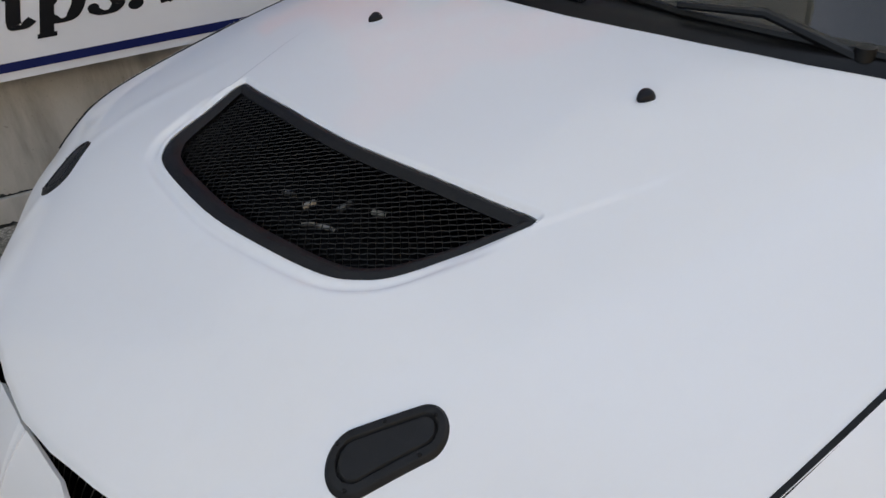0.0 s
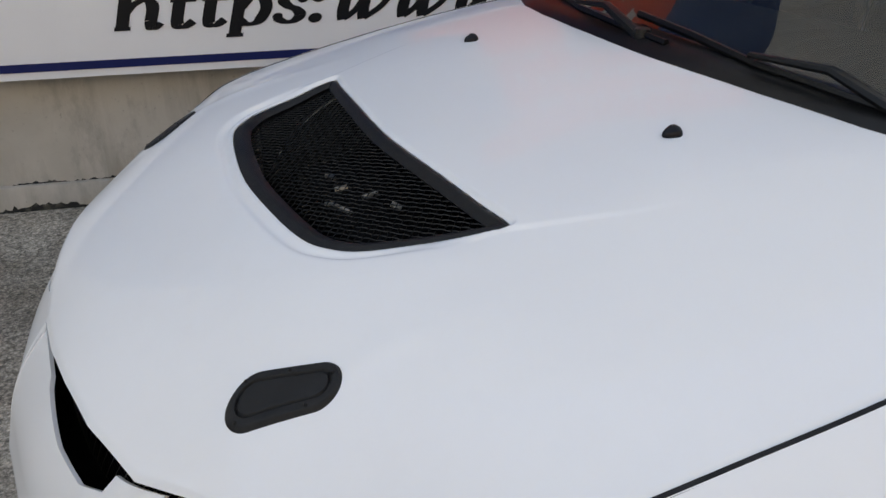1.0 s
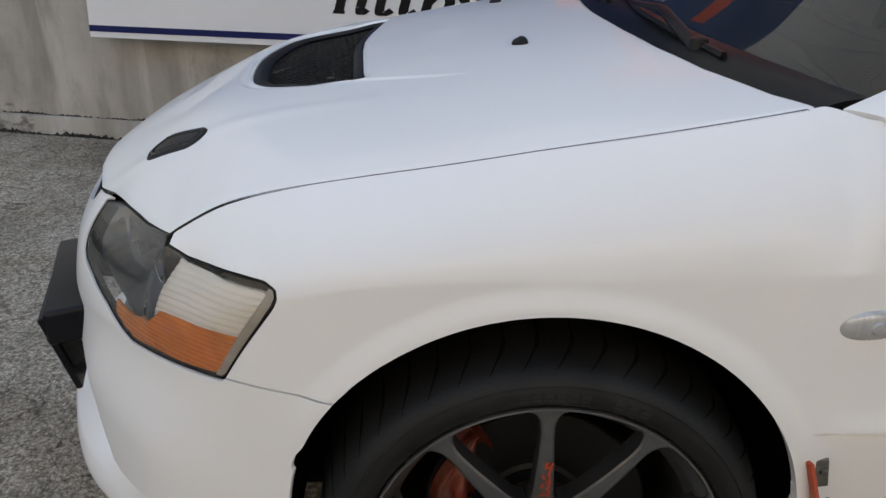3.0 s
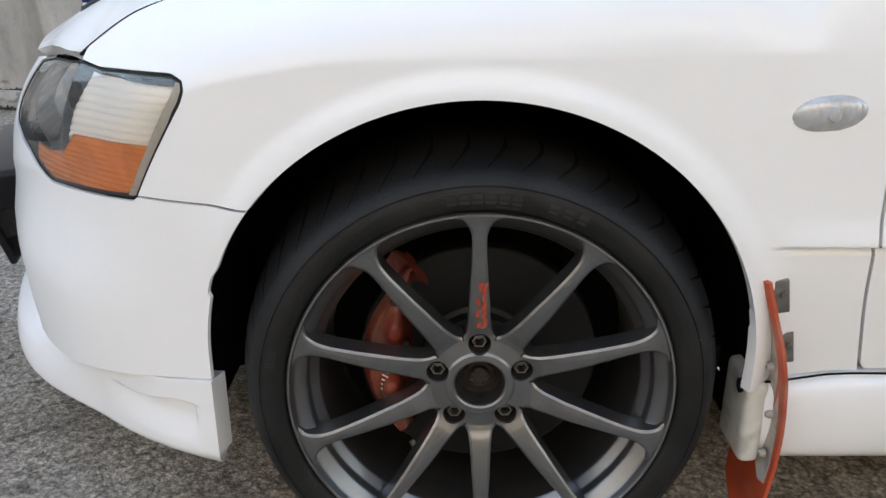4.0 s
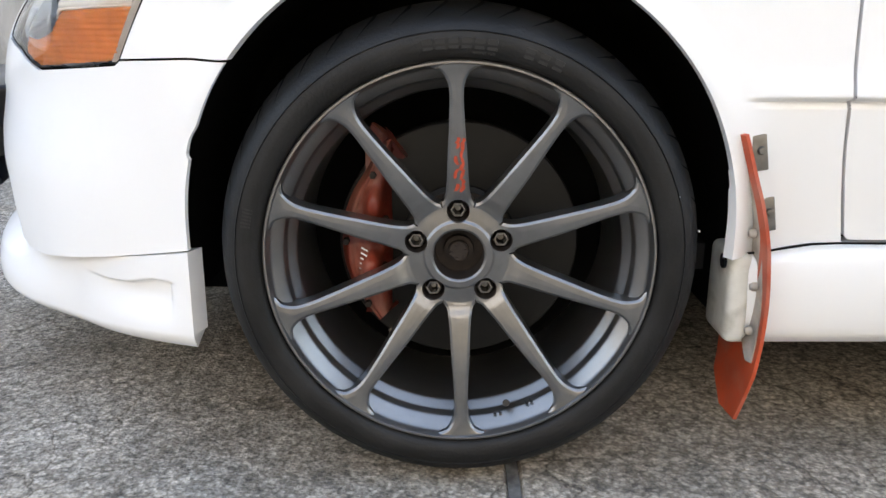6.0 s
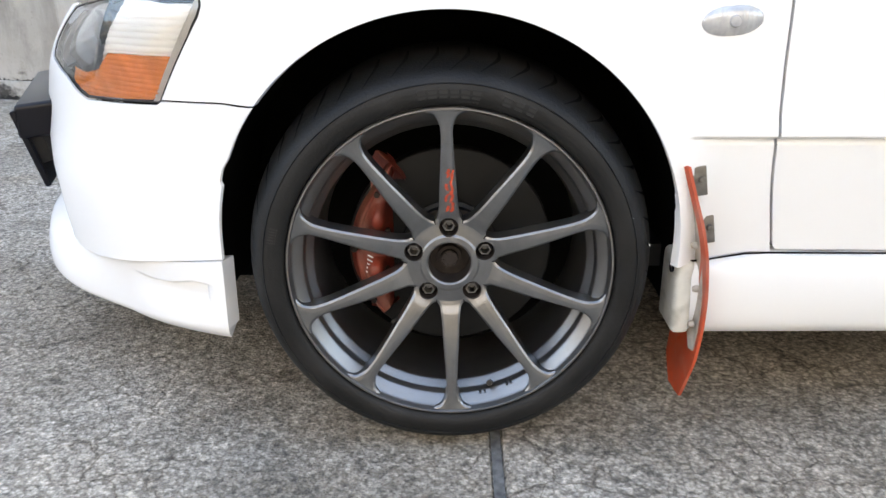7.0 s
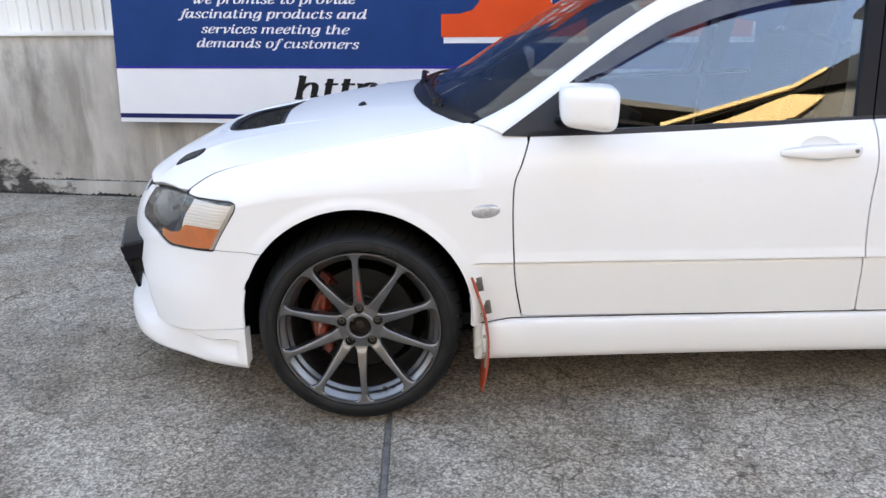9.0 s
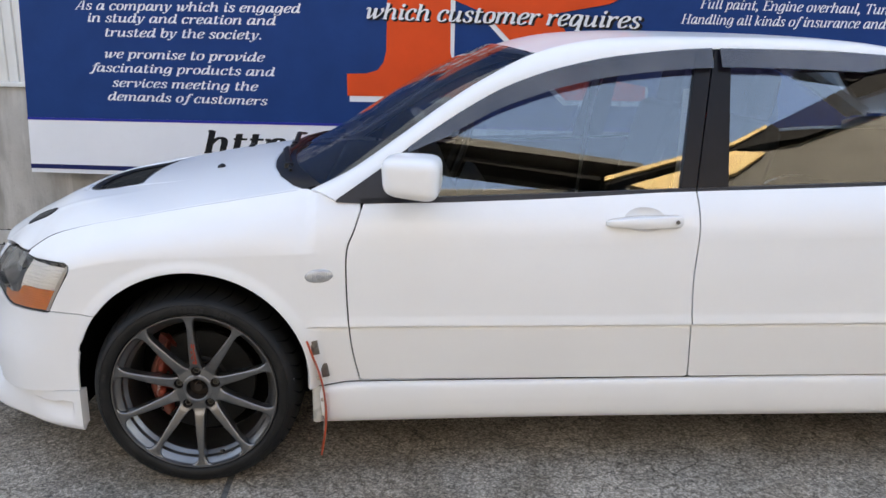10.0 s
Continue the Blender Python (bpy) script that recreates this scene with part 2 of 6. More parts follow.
M_CALIPER = material("weathered red caliper paint", (0.20, 0.030, 0.017), 0.42, vary=0.6, scale=26, dirt=(0.38, 0.19, 0.14), dirt_amount=0.6, bump=0.0008, bump_scale=130, stretch=(1.6, 1, 0.6))
M_DECALRED = material("faded red decal", (0.55, 0.07, 0.03), 0.5, vary=0.3, scale=120)
M_FLAP = material("red rubber sheet", (0.50, 0.075, 0.03), 0.5, vary=0.3, scale=22, dirt=(0.42, 0.25, 0.2), dirt_amount=0.5, rough_vary=0.12)
M_STRIP = material("dirty pale metal strip", (0.46, 0.41, 0.36), 0.55, metal=0.2, vary=0.3, scale=40, dirt=(0.22, 0.13, 0.08), dirt_amount=0.6)
# Liner black that also stands for shade in gaps, grooves and behind wheels.
M_LINER = material("black arch liner and shade fill", (0.003, 0.003, 0.003), 0.95, spec=0.1, vary=0.3, scale=12)
M_DARK = material("dark cabin trim", (0.014, 0.014, 0.015), 0.7, vary=0.3, scale=20)
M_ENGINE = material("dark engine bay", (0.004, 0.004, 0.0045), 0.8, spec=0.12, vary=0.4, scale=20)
M_SEAT = material("dark seat cloth", (0.03, 0.03, 0.033), 0.85, vary=0.3, scale=40, bump=0.0006, bump_scale=500)
M_SCUTTLE = material("black scuttle plastic", (0.006, 0.006, 0.0065), 0.35, spec=0.25, vary=0.3, scale=30)
# Flat dark colour that stands for shade in the hood gap.
M_GAP_SHADE = material("dark shade in the hood gap", (0.028, 0.028, 0.029), 0.9, spec=0.1, vary=0.3, scale=40)
M_WIRE = material("dark wire mesh", (0.019, 0.0185, 0.018), 0.42, metal=0.7, vary=0.2, scale=50)
M_GRILLE = material("black painted grille wire", (0.06, 0.06, 0.058), 0.4, metal=0.4, vary=0.3, scale=60)
M_GLASS = glassy("smoked window glass", (0.76, 0.80, 0.81), 0.0, 0.03, 2.3)
M_SCREEN = glassy("dusty windscreen glass", (0.36, 0.40, 0.41), 0.0, 0.0, 0.95, 0.03)
M_VISOR = glassy("smoked acrylic", (0.30, 0.26, 0.34), 0.03, 0.01, 1.5, 0.11)
# The lens film is diffuse colour standing in for bright reflections.
M_LENS = glassy("clear lamp lens with a pale sheen film", (0.985, 0.985, 0.98), 0.0, 0.0, 1.2, 0.055)
M_CHROME = material("lamp reflector", (0.97, 0.97, 0.965), 0.22, metal=0.0, vary=0.03, scale=20, coat=0.6)
M_LAMPDARK = material("dark lamp seal", (0.014, 0.0135, 0.013), 0.5, spec=0.2, vary=0.3, scale=15)
M_BEZEL = material("grey metallised lamp bezel", (0.24, 0.235, 0.22), 0.25, metal=0.8, vary=0.35, scale=24)
M_LAMPBLACK = material("grey lamp housing", (0.105, 0.103, 0.099), 0.3, metal=0.4, vary=0.4, scale=24)
M_CUP = material("dim lamp reflector", (0.10, 0.098, 0.096), 0.18, metal=0.85, vary=0.3, scale=20)
M_AMBER = material("amber indicator lens", (0.92, 0.30, 0.055), 0.2, vary=0.2, scale=30, coat=0.6)
M_CLEAR = material("frosted clear lens", (0.50, 0.51, 0.52), 0.18, metal=0.25, vary=0.2, scale=60, coat=0.7)
M_LAMPGREY = material("pale grey lamp frame", (0.60, 0.59, 0.57), 0.35, vary=0.15, scale=40, coat=0.3)
M_CONCRETE = streaked_concrete()
M_MOULD = material("black mould on concrete", (0.020, 0.019, 0.017), 0.95, vary=0.5, scale=30, dirt=(0.16, 0.15, 0.13), dirt_amount=0.8, bump=0.001, bump_scale=80)
M_SHEET = material("off-white ribbed sheet", (0.83, 0.83, 0.81), 0.5, vary=0.08, scale=3, dirt=(0.45, 0.42, 0.36), dirt_amount=0.4, stretch=(1, 1, 0.3))
M_VINYL_W = material("white banner vinyl", (0.80, 0.81, 0.84), 0.38, vary=0.04, scale=3, spec=0.15)
M_VINYL_B = material("navy banner vinyl", (0.009, 0.047, 0.180), 0.4, vary=0.12, scale=4, spec=0.1)
M_VINYL_L = material("blue banner vinyl", (0.022, 0.03, 0.30), 0.38, vary=0.06, scale=4, spec=0.15)
M_VINYL_N = material("dark navy banner vinyl", (0.012, 0.02, 0.10), 0.38, vary=0.06, scale=4, spec=0.15)
M_VINYL_R = material("red banner vinyl", (0.80, 0.082, 0.020), 0.38, vary=0.08, scale=4, spec=0.15)
M_VINYL_K = material("black banner print", (0.012, 0.012, 0.014), 0.38, vary=0.1, scale=4, spec=0.15)
M_JOINT = material("dark sealed joint", (0.15, 0.145, 0.138), 0.9, vary=0.5, scale=60, bump=0.001, bump_scale=150)
M_YELLOW = material("ochre rendered facade", (0.40, 0.285, 0.125), 0.85, vary=0.12, scale=2, bump=0.002, bump_scale=40)
# Paler than the walls seen reflected, to bounce light onto the car.
M_BEIGE = material("grey render, pale to bounce light", (0.25, 0.249, 0.245), 0.85, vary=0.12, scale=2, bump=0.002, bump_scale=40)
# Olive of a wall in shade, put straight into the base colour.
M_SHADE_OLIVE = material("dull olive of a shaded wall", (0.05, 0.047, 0.038), 0.8, vary=0.2, scale=3)
M_OLIVE = material("olive rendered gable", (0.052, 0.049, 0.040), 0.85, vary=0.15, scale=2, bump=0.002, bump_scale=40)
M_ROOF = material("dark roof sheet", (0.008, 0.0075, 0.007), 0.8, vary=0.25, scale=4, spec=0.08)


# ---------------------------------------------------------------- helpers for shapes
def pchip(knots):
    """A smooth curve through (x, value...) knots that never overshoots them."""
    k = np.array(knots, float)
    x, y = k[:, 0], k[:, 1:]
    h = np.diff(x)[:, None]
    d = np.diff(y, axis=0) / h
    m = np.zeros_like(y)
    same = (d[:-1] * d[1:]) > 0
    w1, w2 = 2 * h[1:] + h[:-1], h[1:] + 2 * h[:-1]
    with np.errstate(divide="ignore", invalid="ignore"):
        mid = (w1 + w2) / (w1 / d[:-1] + w2 / d[1:])
    m[1:-1] = np.where(same, np.nan_to_num(mid), 0)
    m[0], m[-1] = d[0], d[-1]

    def at(v):
        v = np.asarray(v, float)
        i = np.clip(np.searchsorted(x, v) - 1, 0, len(x) - 2)
        hh = (x[i + 1] - x[i])
        s = np.clip((v - x[i]) / hh, 0, 1)[..., None]
        hh = hh[..., None]
        r = (2 * s**3 - 3 * s**2 + 1) * y[i] + (s**3 - 2 * s**2 + s) * hh * m[i] + (-2 * s**3 + 3 * s**2) * y[i + 1] + (s**3 - s**2) * hh * m[i + 1]
        return r[..., 0] if y.shape[1] == 1 else r
    return at


def spline(points, n, closed=False):
    """n points along a Catmull-Rom curve through the given ones."""
    p = np.array(points, float)
    m = len(p)
    out = []
    segs = m if closed else m - 1
    for k in range(n):
        u = k / n * segs if closed else k / (n - 1) * segs
        i = min(int(u), segs - 1)
        f = u - i
        q = [p[j % m] if closed else p[min(max(j, 0), m - 1)] for j in (i - 1, i, i + 1, i + 2)]
        out.append(0.5 * (2 * q[1] + (q[2] - q[0]) * f + (2 * q[0] - 5 * q[1] + 4 * q[2] - q[3]) * f * f + (3 * q[1] - q[0] - 3 * q[2] + q[3]) * f**3))
    return np.array(out)


def inside(poly):
    """Signed distance to a closed outline in two axes: positive inside."""
    a = np.array(poly, float)
    b = np.roll(a, -1, axis=0)

    def f(x, y):
        x, y = np.asarray(x, float), np.asarray(y, float)
        shape = x.shape
        p = np.stack([x.ravel(), y.ravel()], 1)
        dist = np.full(len(p), 1e9)
        odd = np.zeros(len(p), bool)
        for s, e in zip(a, b):
            d = e - s
            t = np.clip(((p - s) @ d) / max(d @ d, 1e-12), 0, 1)
            dist = np.minimum(dist, np.hypot(*(p - s - t[:, None] * d).T))
            if s[1] != e[1]:
                odd ^= ((s[1] > p[:, 1]) != (e[1] > p[:, 1])) & (p[:, 0] < (e[0] - s[0]) * (p[:, 1] - s[1]) / (e[1] - s[1]) + s[0])
        return np.where(odd, dist, -dist).reshape(shape)
    return f


def sheet(grid, keep=(), depth=0.015, out=(0, -1, 0), smooth=35, back_way=None):
    """A panel: a grid of points (n, m, 3), cut where any of the keep fields (n, m) falls below zero, its edges turned in by depth."""
    n, m = grid.shape[:2]
    pos = [tuple(p) for p in grid.reshape(-1, 3)]
    faces = [(i * m + j, (i + 1) * m + j, (i + 1) * m + j + 1, i * m + j + 1) for i in range(n - 1) for j in range(m - 1)]
    fields = [np.asarray(k, float).ravel().tolist() for k in keep]
    for c in range(len(fields)):
        f = fields[c]
        cut = {}
        done = []
        for face in faces:
            vals = [f[v] for v in face]
            if min(vals) >= 0:
                done.append(face)
                continue
            if max(vals) < 0:
                continue
            poly = []
            for q in range(len(face)):
                a, b = face[q], face[(q + 1) % len(face)]
                if f[a] >= 0:
                    poly.append(a)
                if (f[a] >= 0) != (f[b] >= 0):
                    key = (min(a, b), max(a, b))
                    if key not in cut:
                        s = f[key[0]] / (f[key[0]] - f[key[1]])
                        pos.append(tuple(pos[key[0]][k] + s * (pos[key[1]][k] - pos[key[0]][k]) for k in range(3)))
                        for g in fields:
                            g.append(g[key[0]] + s * (g[key[1]] - g[key[0]]))
                        f[-1] = 0.0
                        cut[key] = len(pos) - 1
                    poly.append(cut[key])
            if len(poly) > 2:
                done.append(tuple(poly))
        faces = done
    used = sorted({v for face in faces for v in face})
    index = {v: k for k, v in enumerate(used)}
    bm = bmesh.new()
    vs = [bm.verts.new(pos[v]) for v in used]
    for face in faces:
        ids = [index[v] for v in face]
        if len(set(ids)) > 2:
            try:
                bm.faces.new([vs[k] for k in ids])
            except ValueError:
                pass
    bmesh.ops.remove_doubles(bm, verts=bm.verts, dist=2e-5)
    bm.normal_update()
    want = Vector(out)
    if sum(fc.normal.dot(want) * fc.calc_area() for fc in bm.faces) < 0:
        bmesh.ops.reverse_faces(bm, faces=bm.faces)
        bm.normal_update()
    if depth:
        rim = [e for e in bm.edges if e.is_boundary]
        back = {}
        for e in rim:
            for v in e.verts:
                if v not in back:
                    back[v] = bm.verts.new(v.co + (Vector(back_way) if back_way else -v.normal) * depth)
        for e in rim:
            a, b = e.verts
            lp = e.link_loops[0]
            if lp.vert == a:
                a, b = b, a
            bm.faces.new((a, b, back[b], back[a]))
    for fc in bm.faces:
        fc.smooth = True
    return bm, smooth


def finish(name, bm, mat, smooth=35):
    me = bpy.data.meshes.new(name)
    bm.to_mesh(me)
    bm.free()
    for p in me.polygons:
        p.use_smooth = True
    me.set_sharp_from_angle(angle=radians(smooth))
    me.materials.append(mat)
    return me


def part(name, bm, mat, parent=None, label="", smooth=35):
    if isinstance(bm, tuple):
        bm, smooth = bm
    ob = new(name, bm if isinstance(bm, bpy.types.Mesh) else finish(name, bm, mat, smooth))
    if parent is not None:
        ob.parent = parent
    if label:
        tagged(ob, label)
    return ob


def empty(name, at, label, category, group=""):
    ob = new(name)
    ob.empty_display_size = 0.1
    ob.location = at
    return tagged(ob, label, category, group)


def box(lo, hi, bevel=0.0, seg=2, m=None):
    bm = bmesh.new()
    bmesh.ops.create_cube(bm, size=1)
    for v in bm.verts:
        v.co = Vector([lo[k] + (v.co[k] + 0.5) * (hi[k] - lo[k]) for k in range(3)])
    if bevel:
        bmesh.ops.bevel(bm, geom=bm.edges, offset=bevel, segments=seg, affect="EDGES", profile=0.6)
    if m is not None:
        bm.transform(m)
    return bm


def join(*bms):
    out = bms[0]
    for b in bms[1:]:
        me = bpy.data.meshes.new("joined")
        b.to_mesh(me)
        b.free()
        out.from_mesh(me)
        bpy.data.meshes.remove(me)
    return out


def revolve(profile, seg=96, axis="y", start=0.0, sweep=360.0):
    """Turns (radius, along) points round the y axis (or x or z) through the origin."""
    bm = bmesh.new()
    full = sweep >= 360
    cols = seg if full else seg + 1
    rings = []
    for k in range(cols):
        a = radians(start + sweep * k / seg)
        c, s = math.cos(a), math.sin(a)
        place = {"y": lambda r, t: (r * c, t, r * s), "z": lambda r, t: (r * c, r * s, t), "x": lambda r, t: (t, r * c, r * s)}[axis]
        rings.append([bm.verts.new(place(r, t)) for r, t in profile])
    for k in range(seg):
        a, b = rings[k], rings[(k + 1) % cols]
        for j in range(len(profile) - 1):
            bm.faces.new((a[j], b[j], b[j + 1], a[j + 1]))
    bmesh.ops.remove_doubles(bm, verts=bm.verts, dist=1e-6)
    bmesh.ops.recalc_face_normals(bm, faces=bm.faces)
    return bm


def tube(points, radius, seg=8, flat=1.0, taper=None):
    """A round bar along points."""
    pts = [Vector(p) for p in points]
    bm = bmesh.new()
    rings = []
    up = Vector((0, 0, 1))
    for k, p in enumerate(pts):
        d = (pts[min(k + 1, len(pts) - 1)] - pts[max(k - 1, 0)]).normalized()
        a = d.cross(up)
        a = a.normalized() if a.length > 1e-4 else Vector((1, 0, 0))
        b = a.cross(d).normalized()
        r = radius * (taper[k] if taper else 1)
        rings.append([bm.verts.new(p + a * r * math.cos(2 * math.pi * j / seg) + b * r * flat * math.sin(2 * math.pi * j / seg)) for j in range(seg)])
    for q, w in zip(rings[:-1], rings[1:]):
        for j in range(seg):
            bm.faces.new((q[j], q[(j + 1) % seg], w[(j + 1) % seg], w[j]))
    bm.faces.new(rings[0][::-1])
    bm.faces.new(rings[-1])
    bmesh.ops.recalc_face_normals(bm, faces=bm.faces)
    return bm


def slab(outline, y0, y1, axis="y", bevel=0.0):
    """An outline in two axes given thickness along the third."""
    bm = bmesh.new()
    put = {"y": lambda u, v, w: (u, w, v), "x": lambda u, v, w: (w, u, v), "z": lambda u, v, w: (u, v, w)}[axis]
    a = [bm.verts.new(put(u, v, y0)) for u, v in outline]
    b = [bm.verts.new(put(u, v, y1)) for u, v in outline]
    fa = bm.faces.new(a)
    bm.faces.new(b[::-1])
    for k in range(len(a)):
        j = (k + 1) % len(a)
        bm.faces.new((a[k], a[j], b[j], b[k]))
    bmesh.ops.recalc_face_normals(bm, faces=bm.faces)
    if bevel:
        bmesh.ops.bevel(bm, geom=[e for e in fa.edges], offset=bevel, segments=2, affect="EDGES")
    return bm


def lettering(text, mat_, height, centre, width=None, shear=0.0, depth=0.002, turn=(90, 0, 0), thick=0.0, space=1.0):
    """Flat raised letters, centred at a place, stretched to a width."""
    cu = bpy.data.curves.new("lettering", "FONT")
    cu.body, cu.size, cu.shear, cu.extrude, cu.offset, cu.space_character = text, 1.0, shear, 0.0, thick, space
    cu.resolution_u = 3
    tmp = bpy.data.objects.new("lettering", cu)
    scene.collection.objects.link(tmp)
    dg = bpy.context.evaluated_depsgraph_get()
    me = bpy.data.meshes.new_from_object(tmp.evaluated_get(dg))
    bpy.data.objects.remove(tmp)
    co = np.array([v.co for v in me.vertices])
    lo, hi = co.min(0), co.max(0)
    sy = height / 0.70
    sx = width / (hi[0] - lo[0]) if width else sy
    for v in me.vertices:
        v.co = Vector(((v.co.x - (lo[0] + hi[0]) / 2) * sx, v.co.y * sy, 0))
    bm = bmesh.new()
    bm.from_mesh(me)
    bpy.data.meshes.remove(me)
    bmesh.ops.remove_doubles(bm, verts=bm.verts, dist=1e-6)
    r = bmesh.ops.extrude_face_region(bm, geom=bm.faces[:])
    for v in r["geom"]:
        if isinstance(v, bmesh.types.BMVert):
            v.co.z += depth
    bmesh.ops.recalc_face_normals(bm, faces=bm.faces)
    bm.transform(pose(*centre, *turn))
    return bm


def smooth01(v):
    v = np.clip(v, 0, 1)
    return v * v * (3 - 2 * v)


# ---------------------------------------------------------------- ground, walls, building behind
def ground_sheet():
    """One sheet to the horizon with a shallow sealed joint running under the car."""
    xs = [-400, -60, -12, -4, 0.064, 0.068, 0.086, 0.090, 4, 12, 60, 400]
    zs = [0, 0, 0, 0, 0, -0.007, -0.007, 0, 0, 0, 0, 0]
    ys = [-400, -60, -12, -4, -1, 1, 2.6, 12, 60, 400]
    bm = bmesh.new()
    vs = [[bm.verts.new((x, y, z)) for y in ys] for x, z in zip(xs, zs)]
    for i in range(len(xs) - 1):
        for j in range(len(ys) - 1):
            bm.faces.new((vs[i][j], vs[i + 1][j], vs[i + 1][j + 1], vs[i][j + 1]))
    return bm


ground = tagged(part("ground", ground_sheet(), M_GROUND), "worn grey exposed-aggregate concrete yard", "ground", kind="structure")
seal = part("joint_filler", box((0.0685, -12, -0.02), (0.0855, 2.1, -0.003)), M_JOINT, ground, "dark joint filler strip")

# the wall runs at a slight angle to the car: along its own x, facing its own -y
WALL = Matrix.Translation((0, 1.771, 0)) @ Matrix.Rotation(-math.atan(0.2033), 4, "Z")
WALL_Y = 0.137


def on_wall(ob):
    ob.matrix_basis = WALL
    return ob


wall = on_wall(tagged(part("wall_north", box((-16, WALL_Y, -0.1), (16, WALL_Y + 0.25, 1.06), 0.01), M_CONCRETE),
               "stained bare concrete lower wall", "wall", kind="structure"))
part("plinth", box((-16, WALL_Y - 0.022, -0.05), (16, WALL_Y + 0.01, 0.100), 0.006), M_CONCRETE, wall, "stained concrete plinth")


def ragged(x0, x1, y, low, high, step, seed):
    """A thin growth of mould with an uneven upper edge."""
    rnd = random.Random(seed)
    n = int((x1 - x0) / step)
    xs = np.linspace(x0, x1, n + 1)
    wave = [(rnd.uniform(2, 25), rnd.uniform(0, 6.3)) for k in range(5)]
    tops = [low + (high - low) * max(0.03, 0.40 + 0.10 * sum(math.sin(f * x + p) for f, p in wave) + 0.55 * (rnd.random()**3 - 0.2)) for x in xs]
    return slab([(x0, low)] + list(zip(xs.tolist(), tops)) + [(x1, low)], y, y + 0.004)


part("mould", ragged(-9, 6, WALL_Y - 0.0245, 0.0, 0.034, 0.011, 1), M_MOULD, wall, "black mould along the foot of the plinth")
part("mould", ragged(-9, 6, WALL_Y - 0.0020, 0.096, 0.116, 0.009, 4), M_MOULD, wall, "black mould on the ledge")
part("ledge", box((-16, WALL_Y - 0.03, 1.052), (16, WALL_Y + 0.1, 1.082), 0.006), M_SHEET, wall, "thin sheet flashing")


def ribbed_sheet(x0, x1, z0, z1, y, pitch=0.076, high=0.012):
    bm = bmesh.new()
    prof = [(0, 0), (0.3, 0), (0.38, -1), (0.62, -1), (0.7, 0)]
    rows = []
    n = int((x1 - x0) / pitch)
    for k in range(n):
        for u, d in prof:
            rows.append((x0 + (k + u) * pitch, y + d * high))
    lo = [bm.verts.new((x, yy, z0)) for x, yy in rows]
    hi = [bm.verts.new((x, yy, z1)) for x, yy in rows]
    for k in range(len(rows) - 1):
        bm.faces.new((lo[k], lo[k + 1], hi[k + 1], hi[k]))
    return bm


cladding = on_wall(tagged(part("wall_north_upper", ribbed_sheet(-16, 16, 1.078, 6.2, WALL_Y + 0.02), M_SHEET, smooth=20),
                   "off-white ribbed steel cladding above concrete", "wall", kind="structure"))
part("backing", box((-16, WALL_Y + 0.04, 1.0), (16, WALL_Y + 0.25, 6.2)), M_SHEET, cladding)
part("coping", box((-16.1, WALL_Y - 0.05, 6.2), (16.1, WALL_Y + 0.35, 6.3), 0.01), M_SHEET, cladding)
on_wall(tagged(part("ceiling", box((-16, WALL_Y + 0.25, 6.05), (16, WALL_Y + 8, 6.2)), M_SHEET), "flat sheet roof behind the wall", "roof", kind="structure"))

# --- banner board, in the wall's own axes
banner = empty("banner_board", (0, 0, 0), "large printed vinyl banner board, navy over white", "banner")
on_wall(banner)
BY = 0.0


def lean(x, z):
    """The board's upright edges lean very slightly."""
    return x + 0.044 * (z - 0.52)


def strip(z0, z1, y, x0=-1.772, x1=4.4, back=0.03):
    return slab([(lean(x0, z0), z0), (x1, z0), (x1, z1), (lean(x0, z1), z1)], y, y + back)


part("white_panel", strip(0.525, 0.862, BY), M_VINYL_W, banner, "glossy white vinyl panel")
part("navy_panel", strip(0.862, 2.75, BY), M_VINYL_B, banner, "navy blue vinyl panel")
part("lower_stripe", strip(0.551, 0.579, BY - 0.003, back=0.003), M_VINYL_N, banner, "thin dark navy stripe")
part("upper_stripe", strip(0.858, 0.873, BY - 0.003, back=0.003), M_VINYL_L, banner, "thin bright blue stripe")
for bx in (-1.2, 0.9, 2.8, 4.2):
    part("bracket", box((bx - 0.02, BY + 0.03, 1.3), (bx + 0.02, WALL_Y + 0.03, 1.34)), M_STEEL, banner)


def emblem(y):
    """The big red emblem: serif foot, upright, top bar and slanting leg."""
    outline = [(0.318, 1.036), (0.318, 1.163), (0.43, 1.165), (0.50, 1.185), (0.535, 1.225), (0.553, 1.29), (0.57, 1.80), (0.54, 1.88), (0.40, 1.92), (0.40, 2.05),
               (1.75, 2.05), (1.98, 1.97), (2.06, 1.80), (2.0, 1.65), (1.80, 1.55), (1.51, 1.50), (1.62, 1.32), (1.80, 1.15), (2.02, 1.11), (2.02, 1.03), (1.58, 1.03), (1.12, 1.50), (0.925, 1.58), (0.925, 1.29),
               (0.94, 1.225), (0.97, 1.185), (1.03, 1.165), (1.14, 1.163), (1.14, 1.036)]
    return slab(outline, y, y + 0.003)


